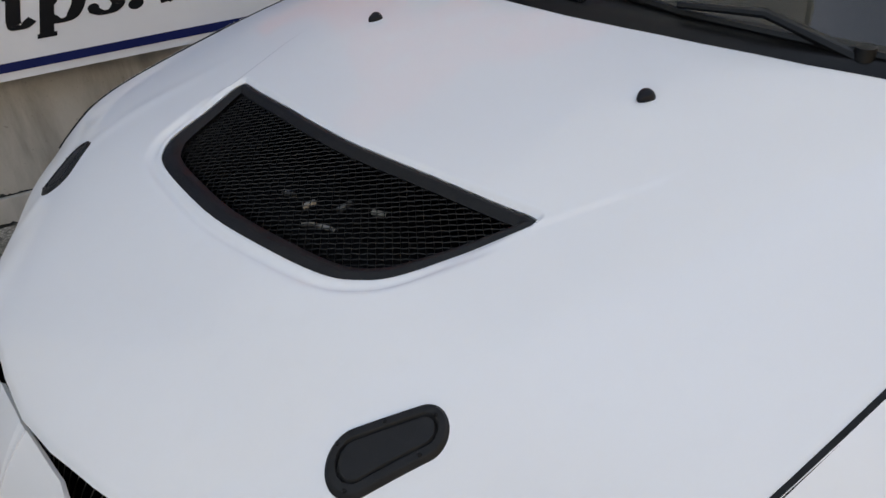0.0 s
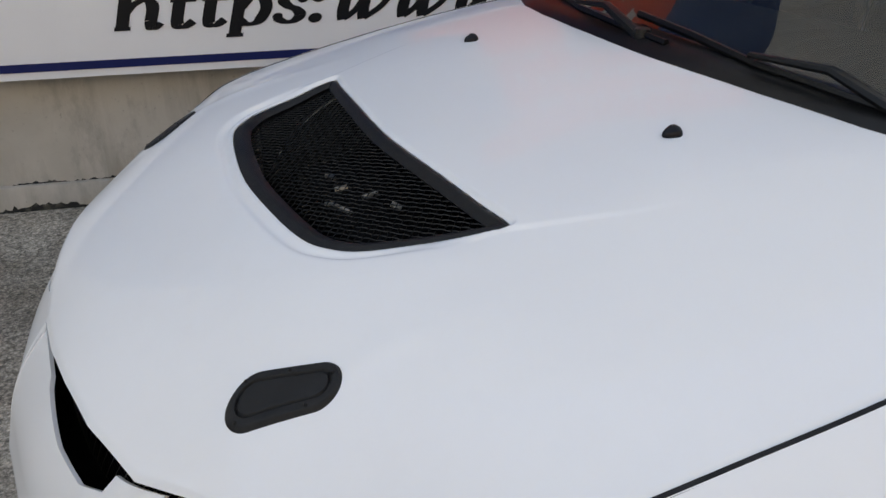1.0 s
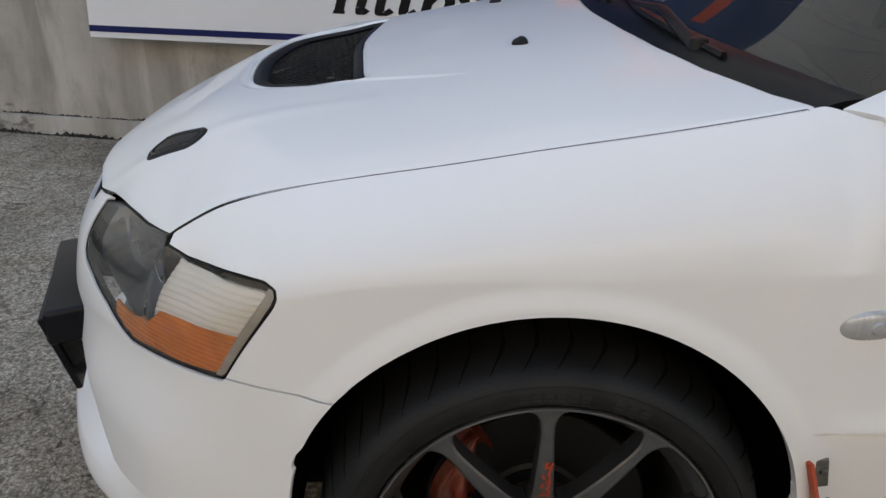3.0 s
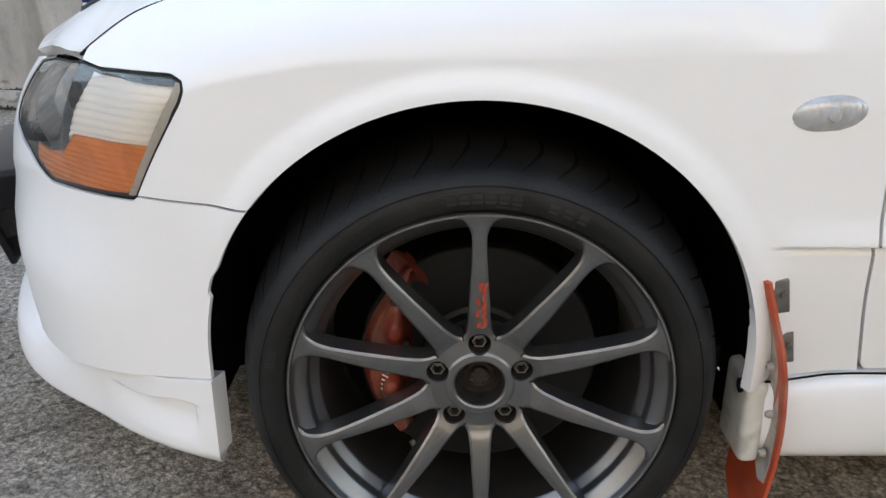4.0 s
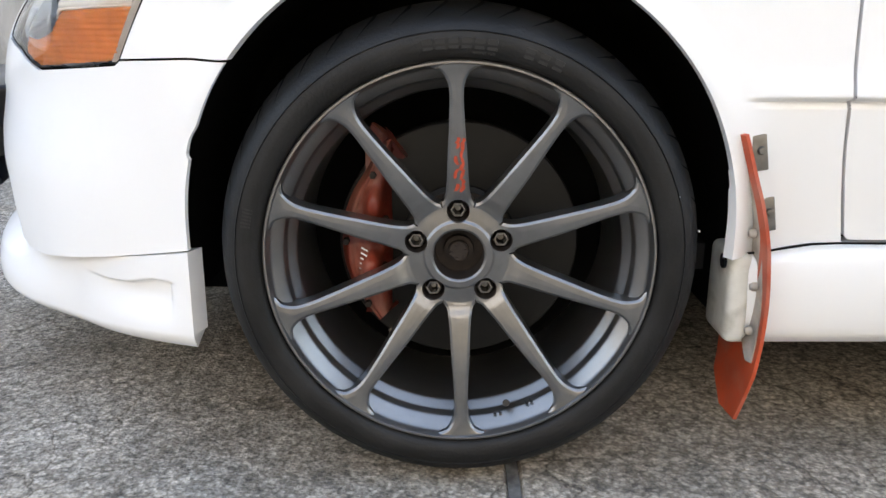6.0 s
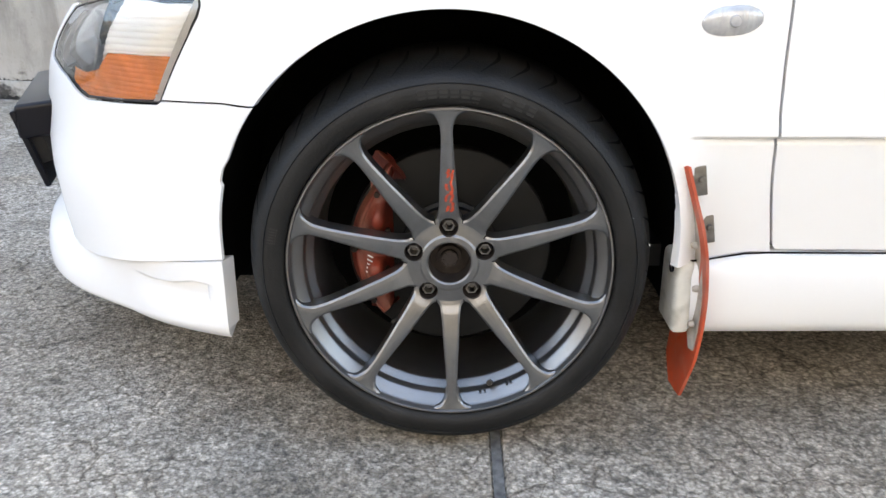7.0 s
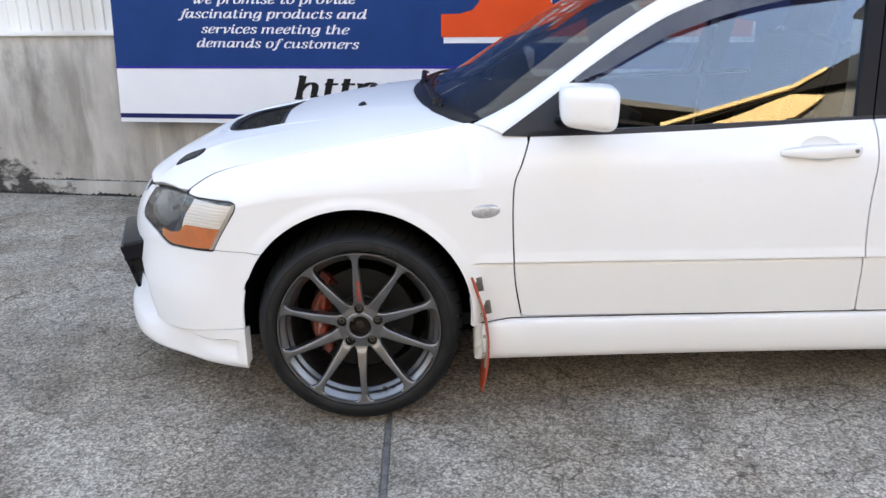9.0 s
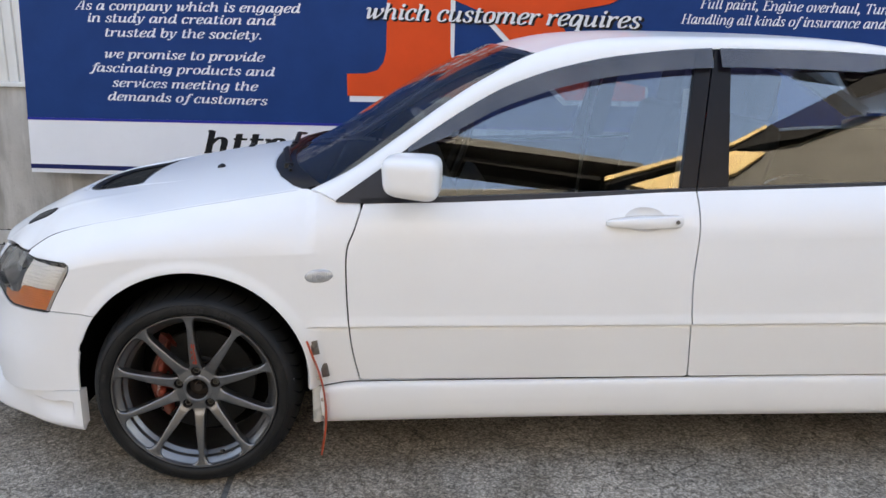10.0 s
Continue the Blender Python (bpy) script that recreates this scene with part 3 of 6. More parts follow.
def emblem_shadow(y):
    bm = slab([(0.33, 1.002), (1.155, 1.002), (1.155, 1.04), (0.33, 1.04)], y, y + 0.003)
    bm = join(bm, slab([(1.59, 1.0), (2.035, 1.0), (2.035, 1.035), (1.59, 1.035)], y, y + 0.003))
    bm = join(bm, slab([(2.0, 1.0), (2.035, 1.0), (2.035, 1.11), (2.0, 1.11)], y, y + 0.003))
    bm = join(bm, slab([(0.92, 1.29), (0.945, 1.20), (0.952, 1.62), (0.924, 1.62)], y, y + 0.003))
    bm = join(bm, slab([(1.11, 1.47), (1.57, 1.0), (1.63, 1.0), (1.14, 1.51)], y, y + 0.003))
    bm = join(bm, slab([(1.36, 1.63), (1.55, 1.69), (1.74, 1.66), (1.84, 1.73), (1.6, 1.76), (1.36, 1.71)], y - 0.006, y - 0.003))
    return bm


part("emblem_shadow", emblem_shadow(BY - 0.0035), M_VINYL_W, banner, "white edge of the emblem")
part("emblem", emblem(BY - 0.007), M_VINYL_R, banner, "large red serif emblem shape")


# a bold italic serif hand: each letter is a few pen strokes, thick where they run upright
# strokes: "c" a curve through points, "s" a stem (x, low, high), "b" a level serif or bar (x0, x1, height), "o" a dot (x, height, radius)
BOWL = ("c", (0.41, 0.40), (0.31, 0.49), (0.17, 0.45), (0.08, 0.24), (0.11, 0.05), (0.21, 0.01), (0.33, 0.11), (0.41, 0.28))
FOOT = ("c", (0.43, 0.14), (0.45, 0.03), (0.50, 0.02), (0.56, 0.09))
LOOP = ("c", (0.13, 0.30), (0.24, 0.48), (0.38, 0.47), (0.45, 0.27), (0.38, 0.05), (0.25, 0.0), (0.13, 0.09))
PEN = {
    "a": (0.58, BOWL, ("s", 0.43, 0.06, 0.49), FOOT), "b": (0.53, ("s", 0.10, 0.04, 0.72), ("b", 0.01, 0.12, 0.705), LOOP),
    "c": (0.46, ("c", (0.40, 0.40), (0.33, 0.49), (0.21, 0.48), (0.09, 0.34), (0.08, 0.16), (0.16, 0.02), (0.28, 0.01), (0.41, 0.11)), ("o", 0.38, 0.40, 0.055)),
    "d": (0.58, BOWL, ("s", 0.43, 0.06, 0.72), ("b", 0.33, 0.45, 0.705), FOOT),
    "e": (0.47, ("c", (0.10, 0.22), (0.29, 0.27), (0.40, 0.37), (0.36, 0.47), (0.25, 0.49), (0.12, 0.38), (0.08, 0.20), (0.14, 0.03), (0.26, 0.01), (0.41, 0.11))),
    "f": (0.37, ("c", (0.47, 0.66), (0.41, 0.72), (0.31, 0.68), (0.26, 0.48), (0.20, 0.06), (0.12, -0.15), (0.01, -0.18)), ("b", 0.08, 0.42, 0.47), ("o", 0.45, 0.65, 0.05), ("o", 0.02, -0.14, 0.05)),
    "g": (0.55, BOWL, ("s", 0.43, -0.06, 0.49), ("c", (0.43, 0.0), (0.39, -0.14), (0.24, -0.20), (0.06, -0.15)), ("o", 0.07, -0.12, 0.05)),
    "h": (0.60, ("s", 0.10, 0.0, 0.72), ("b", 0.0, 0.12, 0.705), ("b", 0.01, 0.20, 0.018), ("c", (0.12, 0.26), (0.22, 0.44), (0.34, 0.49), (0.43, 0.38), (0.43, 0.14)), FOOT),
    "i": (0.30, ("s", 0.13, 0.06, 0.48), ("b", 0.02, 0.15, 0.468), ("c", (0.13, 0.14), (0.15, 0.03), (0.20, 0.02), (0.27, 0.09)), ("o", 0.15, 0.635, 0.065)),
    "k": (0.52, ("s", 0.10, 0.0, 0.72), ("b", 0.0, 0.12, 0.705), ("c", (0.13, 0.20), (0.27, 0.30), (0.42, 0.47)), ("c", (0.22, 0.28), (0.33, 0.08), (0.50, 0.03)), ("o", 0.42, 0.44, 0.05)),
    "l": (0.30, ("s", 0.13, 0.06, 0.72), ("b", 0.02, 0.15, 0.705), ("c", (0.13, 0.14), (0.15, 0.03), (0.20, 0.02), (0.27, 0.09))),
    "m": (0.86, ("s", 0.10, 0.0, 0.48), ("b", 0.0, 0.12, 0.468), ("c", (0.12, 0.26), (0.20, 0.43), (0.30, 0.49), (0.39, 0.40), (0.39, 0.0)), ("c", (0.41, 0.26), (0.49, 0.43), (0.59, 0.49), (0.69, 0.40), (0.69, 0.14)), ("c", (0.69, 0.14), (0.71, 0.03), (0.76, 0.02), (0.82, 0.09))),
    "n": (0.60, ("s", 0.10, 0.0, 0.48), ("b", 0.0, 0.12, 0.468), ("c", (0.12, 0.26), (0.22, 0.44), (0.34, 0.49), (0.43, 0.38), (0.43, 0.14)), FOOT),
    "o": (0.52, ("c", (0.26, 0.49), (0.13, 0.42), (0.08, 0.24), (0.14, 0.05), (0.26, 0.01), (0.39, 0.08), (0.44, 0.26), (0.38, 0.45), (0.26, 0.49))),
    "p": (0.54, ("s", 0.11, -0.20, 0.48), ("b", 0.0, 0.13, 0.468), ("b", 0.01, 0.22, -0.185), LOOP),
    "q": (0.55, BOWL, ("s", 0.43, -0.20, 0.49), ("b", 0.34, 0.54, -0.185)),
    "r": (0.44, ("s", 0.11, 0.0, 0.48), ("b", 0.0, 0.13, 0.468), ("c", (0.12, 0.24), (0.23, 0.43), (0.36, 0.48)), ("o", 0.36, 0.43, 0.058)),
    "s": (0.43, ("c", (0.36, 0.42), (0.28, 0.49), (0.18, 0.48), (0.11, 0.39), (0.18, 0.29), (0.29, 0.22), (0.35, 0.12), (0.28, 0.02), (0.17, 0.01), (0.05, 0.09)), ("o", 0.35, 0.40, 0.045), ("o", 0.07, 0.11, 0.045)),
    "t": (0.38, ("s", 0.14, 0.10, 0.64), ("b", 0.03, 0.34, 0.468), ("c", (0.14, 0.16), (0.16, 0.03), (0.24, 0.01), (0.34, 0.10))),
    "u": (0.60, ("s", 0.11, 0.14, 0.48), ("b", 0.0, 0.13, 0.468), ("c", (0.11, 0.18), (0.15, 0.03), (0.27, 0.04), (0.41, 0.22)), ("s", 0.43, 0.06, 0.49), FOOT),
    "v": (0.50, ("c", (0.02, 0.42), (0.10, 0.48), (0.16, 0.38), (0.17, 0.16), (0.20, 0.0)), ("c", (0.20, 0.01), (0.36, 0.18), (0.44, 0.36), (0.40, 0.48)), ("o", 0.40, 0.44, 0.05)),
    "w": (0.78, ("c", (0.02, 0.42), (0.10, 0.48), (0.16, 0.38), (0.16, 0.16), (0.19, 0.0)), ("c", (0.19, 0.01), (0.33, 0.18), (0.42, 0.48)), ("c", (0.42, 0.48), (0.42, 0.18), (0.45, 0.0)), ("c", (0.45, 0.01), (0.62, 0.18), (0.71, 0.36), (0.67, 0.48)), ("o", 0.67, 0.44, 0.05)),
    "y": (0.52, ("c", (0.02, 0.42), (0.10, 0.48), (0.16, 0.38), (0.18, 0.16), (0.22, 0.0)), ("c", (0.44, 0.48), (0.36, 0.20), (0.22, -0.06), (0.10, -0.18), (0.02, -0.18)), ("o", 0.04, -0.15, 0.05)),
    "A": (0.70, ("c", (0.08, 0.02), (0.24, 0.36), (0.40, 0.68)), ("s", 0.52, 0.0, 0.70), ("b", 0.20, 0.50, 0.22), ("b", 0.0, 0.18, 0.018), ("b", 0.42, 0.66, 0.018)),
    "E": (0.62, ("s", 0.16, 0.0, 0.70), ("b", 0.05, 0.56, 0.68), ("b", 0.05, 0.58, 0.018), ("b", 0.2, 0.44, 0.36), ("c", (0.55, 0.69), (0.555, 0.58)), ("c", (0.57, 0.12), (0.575, 0.01))),
    "F": (0.58, ("s", 0.16, 0.0, 0.70), ("b", 0.05, 0.56, 0.68), ("b", 0.05, 0.27, 0.018), ("b", 0.2, 0.44, 0.36), ("c", (0.55, 0.69), (0.555, 0.56))),
    "H": (0.78, ("s", 0.16, 0.0, 0.70), ("s", 0.60, 0.0, 0.70), ("b", 0.16, 0.60, 0.36), ("b", 0.05, 0.28, 0.68), ("b", 0.05, 0.28, 0.018), ("b", 0.49, 0.72, 0.68), ("b", 0.49, 0.72, 0.018)),
    "O": (0.74, ("c", (0.38, 0.69), (0.18, 0.60), (0.08, 0.34), (0.17, 0.08), (0.36, 0.01), (0.55, 0.10), (0.65, 0.36), (0.56, 0.62), (0.38, 0.69))),
    "T": (0.62, ("s", 0.30, 0.0, 0.70), ("b", 0.04, 0.58, 0.68), ("b", 0.19, 0.42, 0.018), ("c", (0.05, 0.69), (0.045, 0.56)), ("c", (0.57, 0.69), (0.575, 0.56))),
    ".": (0.26, ("o", 0.10, 0.055, 0.062)), ",": (0.26, ("o", 0.11, 0.055, 0.062), ("c", (0.15, 0.04), (0.13, -0.06), (0.06, -0.12))), ":": (0.30, ("o", 0.12, 0.055, 0.068), ("o", 0.12, 0.42, 0.068)), " ": (0.27,)}


def letter_mesh(ch, sx, sy, slant, fat, deep=0.0015):
    """One letter as flat raised strokes, standing in the x-z plane and facing -y."""
    bm = bmesh.new()
    thick, thin = 0.112 + fat, 0.034 + fat * 0.8

    def put(loop, lift):
        front = [bm.verts.new(((x + slant * z) * sx, -deep - lift, z * sy)) for x, z in loop]
        back = [bm.verts.new((v.co.x, 0, v.co.z)) for v in front]
        return front, back

    for k, st in enumerate(PEN[ch][1:]):
        lift = 0.00006 * k
        if st[0] == "o":
            f, b = put([(st[1] + (st[3] + fat / 2) * math.cos(a), st[2] + (st[3] + fat / 2) * math.sin(a)) for a in np.linspace(0, 2 * math.pi, 15)[:-1]], lift)
            bm.faces.new(f)
            for q in range(len(f)):
                bm.faces.new((f[q], b[q], b[(q + 1) % len(f)], f[(q + 1) % len(f)]))
            continue
        if st[0] == "c":
            p = spline(st[1:], 5 * len(st) if len(st) > 3 else 3)
        elif st[0] == "s":
            p = np.array([(st[1], st[2]), (st[1], st[3])])
        else:
            p = np.array([(st[1], st[3]), (st[2], st[3])])
        d = np.gradient(p, axis=0)
        d /= np.maximum(np.hypot(d[:, 0], d[:, 1]), 1e-9)[:, None]
        w = thin + (thick - thin) * np.clip(np.abs(d[:, 1]) * 1.15 - 0.15 * np.abs(d[:, 0]), 0, 1)**1.3
        if st[0] == "c":        # a rising pen stroke stays thin
            w = np.where((d[:, 0] * d[:, 1] > 0.25) & (ch in "AvwykhnmruO"), np.minimum(w, thin * 1.4), w)
        nrm = np.stack([-d[:, 1], d[:, 0]], 1) * w[:, None] / 2
        f1, b1 = put(p + nrm, lift)
        f2, b2 = put(p - nrm, lift)
        for q in range(len(p) - 1):
            bm.faces.new((f1[q], f1[q + 1], f2[q + 1], f2[q]))
            bm.faces.new((f1[q], b1[q], b1[q + 1], f1[q + 1]))
            bm.faces.new((f2[q], f2[q + 1], b2[q + 1], b2[q]))
        bm.faces.new((f1[0], f2[0], b2[0], b1[0]))
        bm.faces.new((f1[-1], b1[-1], b2[-1], f2[-1]))
    bmesh.ops.recalc_face_normals(bm, faces=bm.faces)
    return bm


def printed(words, x0, x1, z, tall, tilt, mat_, fat=0.0, off=0.0005, slant=0.24):
    """A line of italic serif print from x0 to x1 with its foot at height z."""
    total = sum(PEN[c][0] for c in words) + slant * 0.4
    sx, sy = (x1 - x0) / total, tall / 0.70
    turn = Matrix.Rotation(radians(tilt), 4, "Y")
    c = Matrix.Translation(((x0 + x1) / 2, BY - off, z))
    x = -(x1 - x0) / 2
    for ch in words:
        if ch != " ":
            bm = letter_mesh(ch, sx, sy, slant, fat)
            bm.transform(c @ turn @ Matrix.Translation((x, 0, 0)))
            part("letter", bm, mat_, banner)
        x += PEN[ch][0] * sx


for words, x0, x1, z in (("As a company which is engaged", -1.363, 0.053, 1.512), ("in study and creation and", -1.293, -0.098, 1.442), ("trusted by the society.", -1.190, -0.178, 1.359),
                         ("we promise to provide", -1.206, -0.177, 1.233), ("fascinating products and", -1.30, -0.118, 1.150), ("services meeting the", -1.168, -0.227, 1.062),
                         ("demands of customers", -1.206, -0.172, 0.979)):
    printed(words, x0, x1, z, 0.051, 0.8, M_VINYL_W, 0.006)
printed("which customer requires", 0.424, 1.977, 1.447, 0.086, 1.9, M_VINYL_W, 0.012, 0.0095)
printed("which customer requires", 0.434, 1.990, 1.440, 0.086, 1.9, M_VINYL_K, 0.060, 0.0075)
printed("Our", 2.13, 2.245, 1.035, 0.050, 1.4, M_VINYL_W)
printed("Full paint, Engine overhaul, Tun", 2.276, 3.235, 1.512, 0.050, 1.9, M_VINYL_W)
printed("Handling all kinds of insurance and", 2.182, 3.23, 1.436, 0.050, 1.4, M_VINYL_W)
printed("https:www", -0.600, 0.790, 0.676, 0.134, 0.0, M_VINYL_K, 0.042, 0.0005, 0.20)


# two further headline rows over the emblem, too small to read
random.seed(11)
for row, (z, x0, x1) in enumerate(((1.625, 0.62, 1.95), (1.80, 0.50, 1.90))):
    x = x0
    while x < x1:
        wd = random.uniform(0.030, 0.062)
        part("print_bar", box((x, -0.0115, z), (x + wd, -0.0085, z + random.uniform(0.055, 0.085))), M_VINYL_W, banner)
        x += wd + random.choice((0.014, 0.016, 0.018, 0.06))


# --- unseen plain walls, added to close the yard's ends and cut low light
for nm_, x_ in (("wall_west", -13.5), ("wall_east", 15.5)):
    tagged(part(nm_, box((x_ - 0.15, -9.4, -0.1), (x_ + 0.15, 4.6 if x_ < 0 else -1.2, 4.0), 0.01), M_BEIGE), "unseen plain grey wall, added to cut low light", "wall", kind="structure")


# --- building across the yard, behind the camera
def yard_building():
    hb = empty("yard_building", (0, 0, 0), "ochre and beige two-storey building with dark roofs", "building")
    part("facade", box((-16, -9.7, 3.6), (3.75, -9.4, 7.1)), M_BEIGE, hb, "grey-beige rendered wall, pale to bounce light")
    # Unseen dark fronts, added here and on the wing to cut low bounce light.
    part("shop_front", box((-16, -9.8, 0), (6.4, -9.5, 3.6)), M_SHADE_OLIVE, hb, "unseen dark lower front, added to cut low bounce light")
    part("eaves", slab([(-16, 8.9), (-2, 8.45), (4.48, 7.23), (4.42, 7.15), (-2, 8.2), (-16, 8.6)], -9.8, -8.9), M_SHADE_OLIVE, hb, "fascia in the dull olive of a shaded wall")
    part("gutter", slab([(-2, 8.22), (3.8, 7.14), (3.8, 7.04), (-2, 8.12)], -9.4, -9.1), M_ROOF, hb, "dark gutter")
    part("ochre_facade", slab([(4.2, 6.80), (5.0, 7.06), (5.95, 7.47), (6.5, 7.44), (5.95, 7.05), (5.3, 6.82), (4.7, 6.62)], -9.0, -8.88), M_YELLOW, hb, "sunlit ochre rendered wall")
    part("lower_facade", box((4.15, -9.2, 3.6), (6.4, -9.0, 6.3)), M_BEIGE, hb, "grey rendered wall below the ochre gable, pale to bounce light")
    part("olive_gable", slab([(4.15, 6.3), (12.5, 6.3), (12.5, 10.0), (8.75, 8.34), (7.16, 7.71), (6.46, 7.55), (5.95, 7.44), (4.15, 6.86)], -9.2, -9.0), M_OLIVE, hb, "olive rendered gable")
    part("wing_front", box((6.4, -12.7, 0), (18, -12.4, 3.6)), M_SHADE_OLIVE, hb, "unseen dark lower front, added to cut low bounce light")
    part("wing_wall", box((6.4, -12.6, 3.6), (18, -12.3, 7.4)), M_BEIGE, hb, "grey-beige rendered wing, pale to bounce light")
    part("dark_band", box((-3, -9.39, 6.45), (3.7, -9.33, 7.03)), M_SHADE_OLIVE, hb, "dark olive band under the eaves")
    part("upper_eaves", slab([(7.42, 9.14), (8.42, 8.95), (12.5, 11.3), (12.5, 13.0), (7.72, 9.42)], -9.0, -8.84), M_ROOF, hb, "dark overhanging eaves")
    part("verge", slab([(3.8, 6.86), (5.08, 7.28), (5.98, 7.57), (6.69, 7.98), (8.3, 8.86), (18, 14.2), (18, 12.4), (8.77, 8.35), (7.16, 7.72), (6.46, 7.60), (5.98, 7.47), (5.08, 7.19), (3.8, 6.78)], -12.9, -8.86), M_ROOF, hb, "dark sloping roof edge")
    part("verge_board", slab([(3.78, 6.90), (5.08, 7.31), (5.98, 7.60), (6.6, 7.95), (6.6, 7.89), (5.98, 7.53), (5.08, 7.24), (3.78, 6.83)], -8.86, -8.8), M_YELLOW, hb, "ochre verge board")
    return hb


yard_building()


# ---------------------------------------------------------------- the car
car = empty("car", (0, 0, 0), "white sports sedan parked on the concrete yard", "car")

# half-plan of the body at its widest height: way along, x, half width, height where the shoulder turns in, top height, turn-in
KN = [(0.00, -0.884, 0.00, 0.48, 0.656, 0.081), (0.20, -0.856, 0.20, 0.48, 0.646, 0.066), (0.41, -0.793, 0.382, 0.50, 0.660, 0.064),
      (0.60, -0.715, 0.522, 0.52, 0.678, 0.088), (0.77, -0.615, 0.645, 0.545, 0.690, 0.072), (0.91, -0.505, 0.741, 0.585, 0.715, 0.060),
      (1.02, -0.41, 0.799, 0.655, 0.768, 0.090), (1.125, -0.30, 0.840, 0.70, 0.800, 0.117), (1.28, -0.15, 0.857, 0.725, 0.828, 0.121),
      (1.48, 0.05, 0.859, 0.73, 0.862, 0.118), (1.68, 0.25, 0.856, 0.735, 0.892, 0.13), (1.83, 0.40, 0.853, 0.74, 0.900, 0.085),
      (2.03, 0.60, 0.853, 0.75, 0.884, 0.056), (2.43, 1.00, 0.860, 0.76, 0.892, 0.066), (2.93, 1.50, 0.866, 0.77, 0.907, 0.074),
      (3.43, 2.00, 0.870, 0.78, 0.92, 0.080), (3.83, 2.40, 0.880, 0.79, 0.935, 0.09), (4.08, 2.65, 0.885, 0.79, 0.95, 0.10), (4.43, 3.00, 0.868, 0.79, 0.96, 0.12),
      (4.75, 3.30, 0.80, 0.78, 0.96, 0.10), (5.03, 3.50, 0.62, 0.76, 0.955, 0.07), (5.37, 3.56, 0.30, 0.76, 0.955, 0.06), (5.67, 3.57, 0.0, 0.76, 0.955, 0.06)]
PLAN = pchip([k[:3] for k in KN])
SHAPE = pchip([(k[0], *k[3:]) for k in KN])
AX, AZ, AR = -0.004, 0.342, 0.345      # front wheel arch
BX = 2.625                            # rear wheel


ZC = pchip([(-0.86, 0.58), (-0.83, 0.630), (-0.80, 0.668), (-0.75, 0.706), (-0.65, 0.760), (-0.5, 0.826), (-0.4, 0.844), (-0.3, 0.859), (-0.2, 0.876), (0, 0.912), (0.2, 0.933), (0.36, 0.942)])
ZG = pchip([(-0.86, 0.36), (-0.82, 0.40), (-0.72, 0.50), (-0.62, 0.635), (-0.52, 0.706), (-0.49, 0.728), (-0.42, 0.768), (-0.35, 0.789), (-0.28, 0.804), (-0.14, 0.83),
            (0, 0.855), (0.14, 0.877), (0.34, 0.905), (0.36, 0.907)])
WG = pchip([(-0.86, 0.64), (-0.52, 0.686), (-0.42, 0.708), (-0.28, 0.726), (-0.07, 0.742), (0.1, 0.744), (0.21, 0.737), (0.30, 0.725), (0.36, 0.70)])


def arch_gap(x, z, cx=AX, r=AR, cz=AZ):
    """How far outside the wheel opening: round above, upright below."""
    return np.where(z > cz, np.hypot(x - cx, z - cz), np.abs(x - cx)) - r


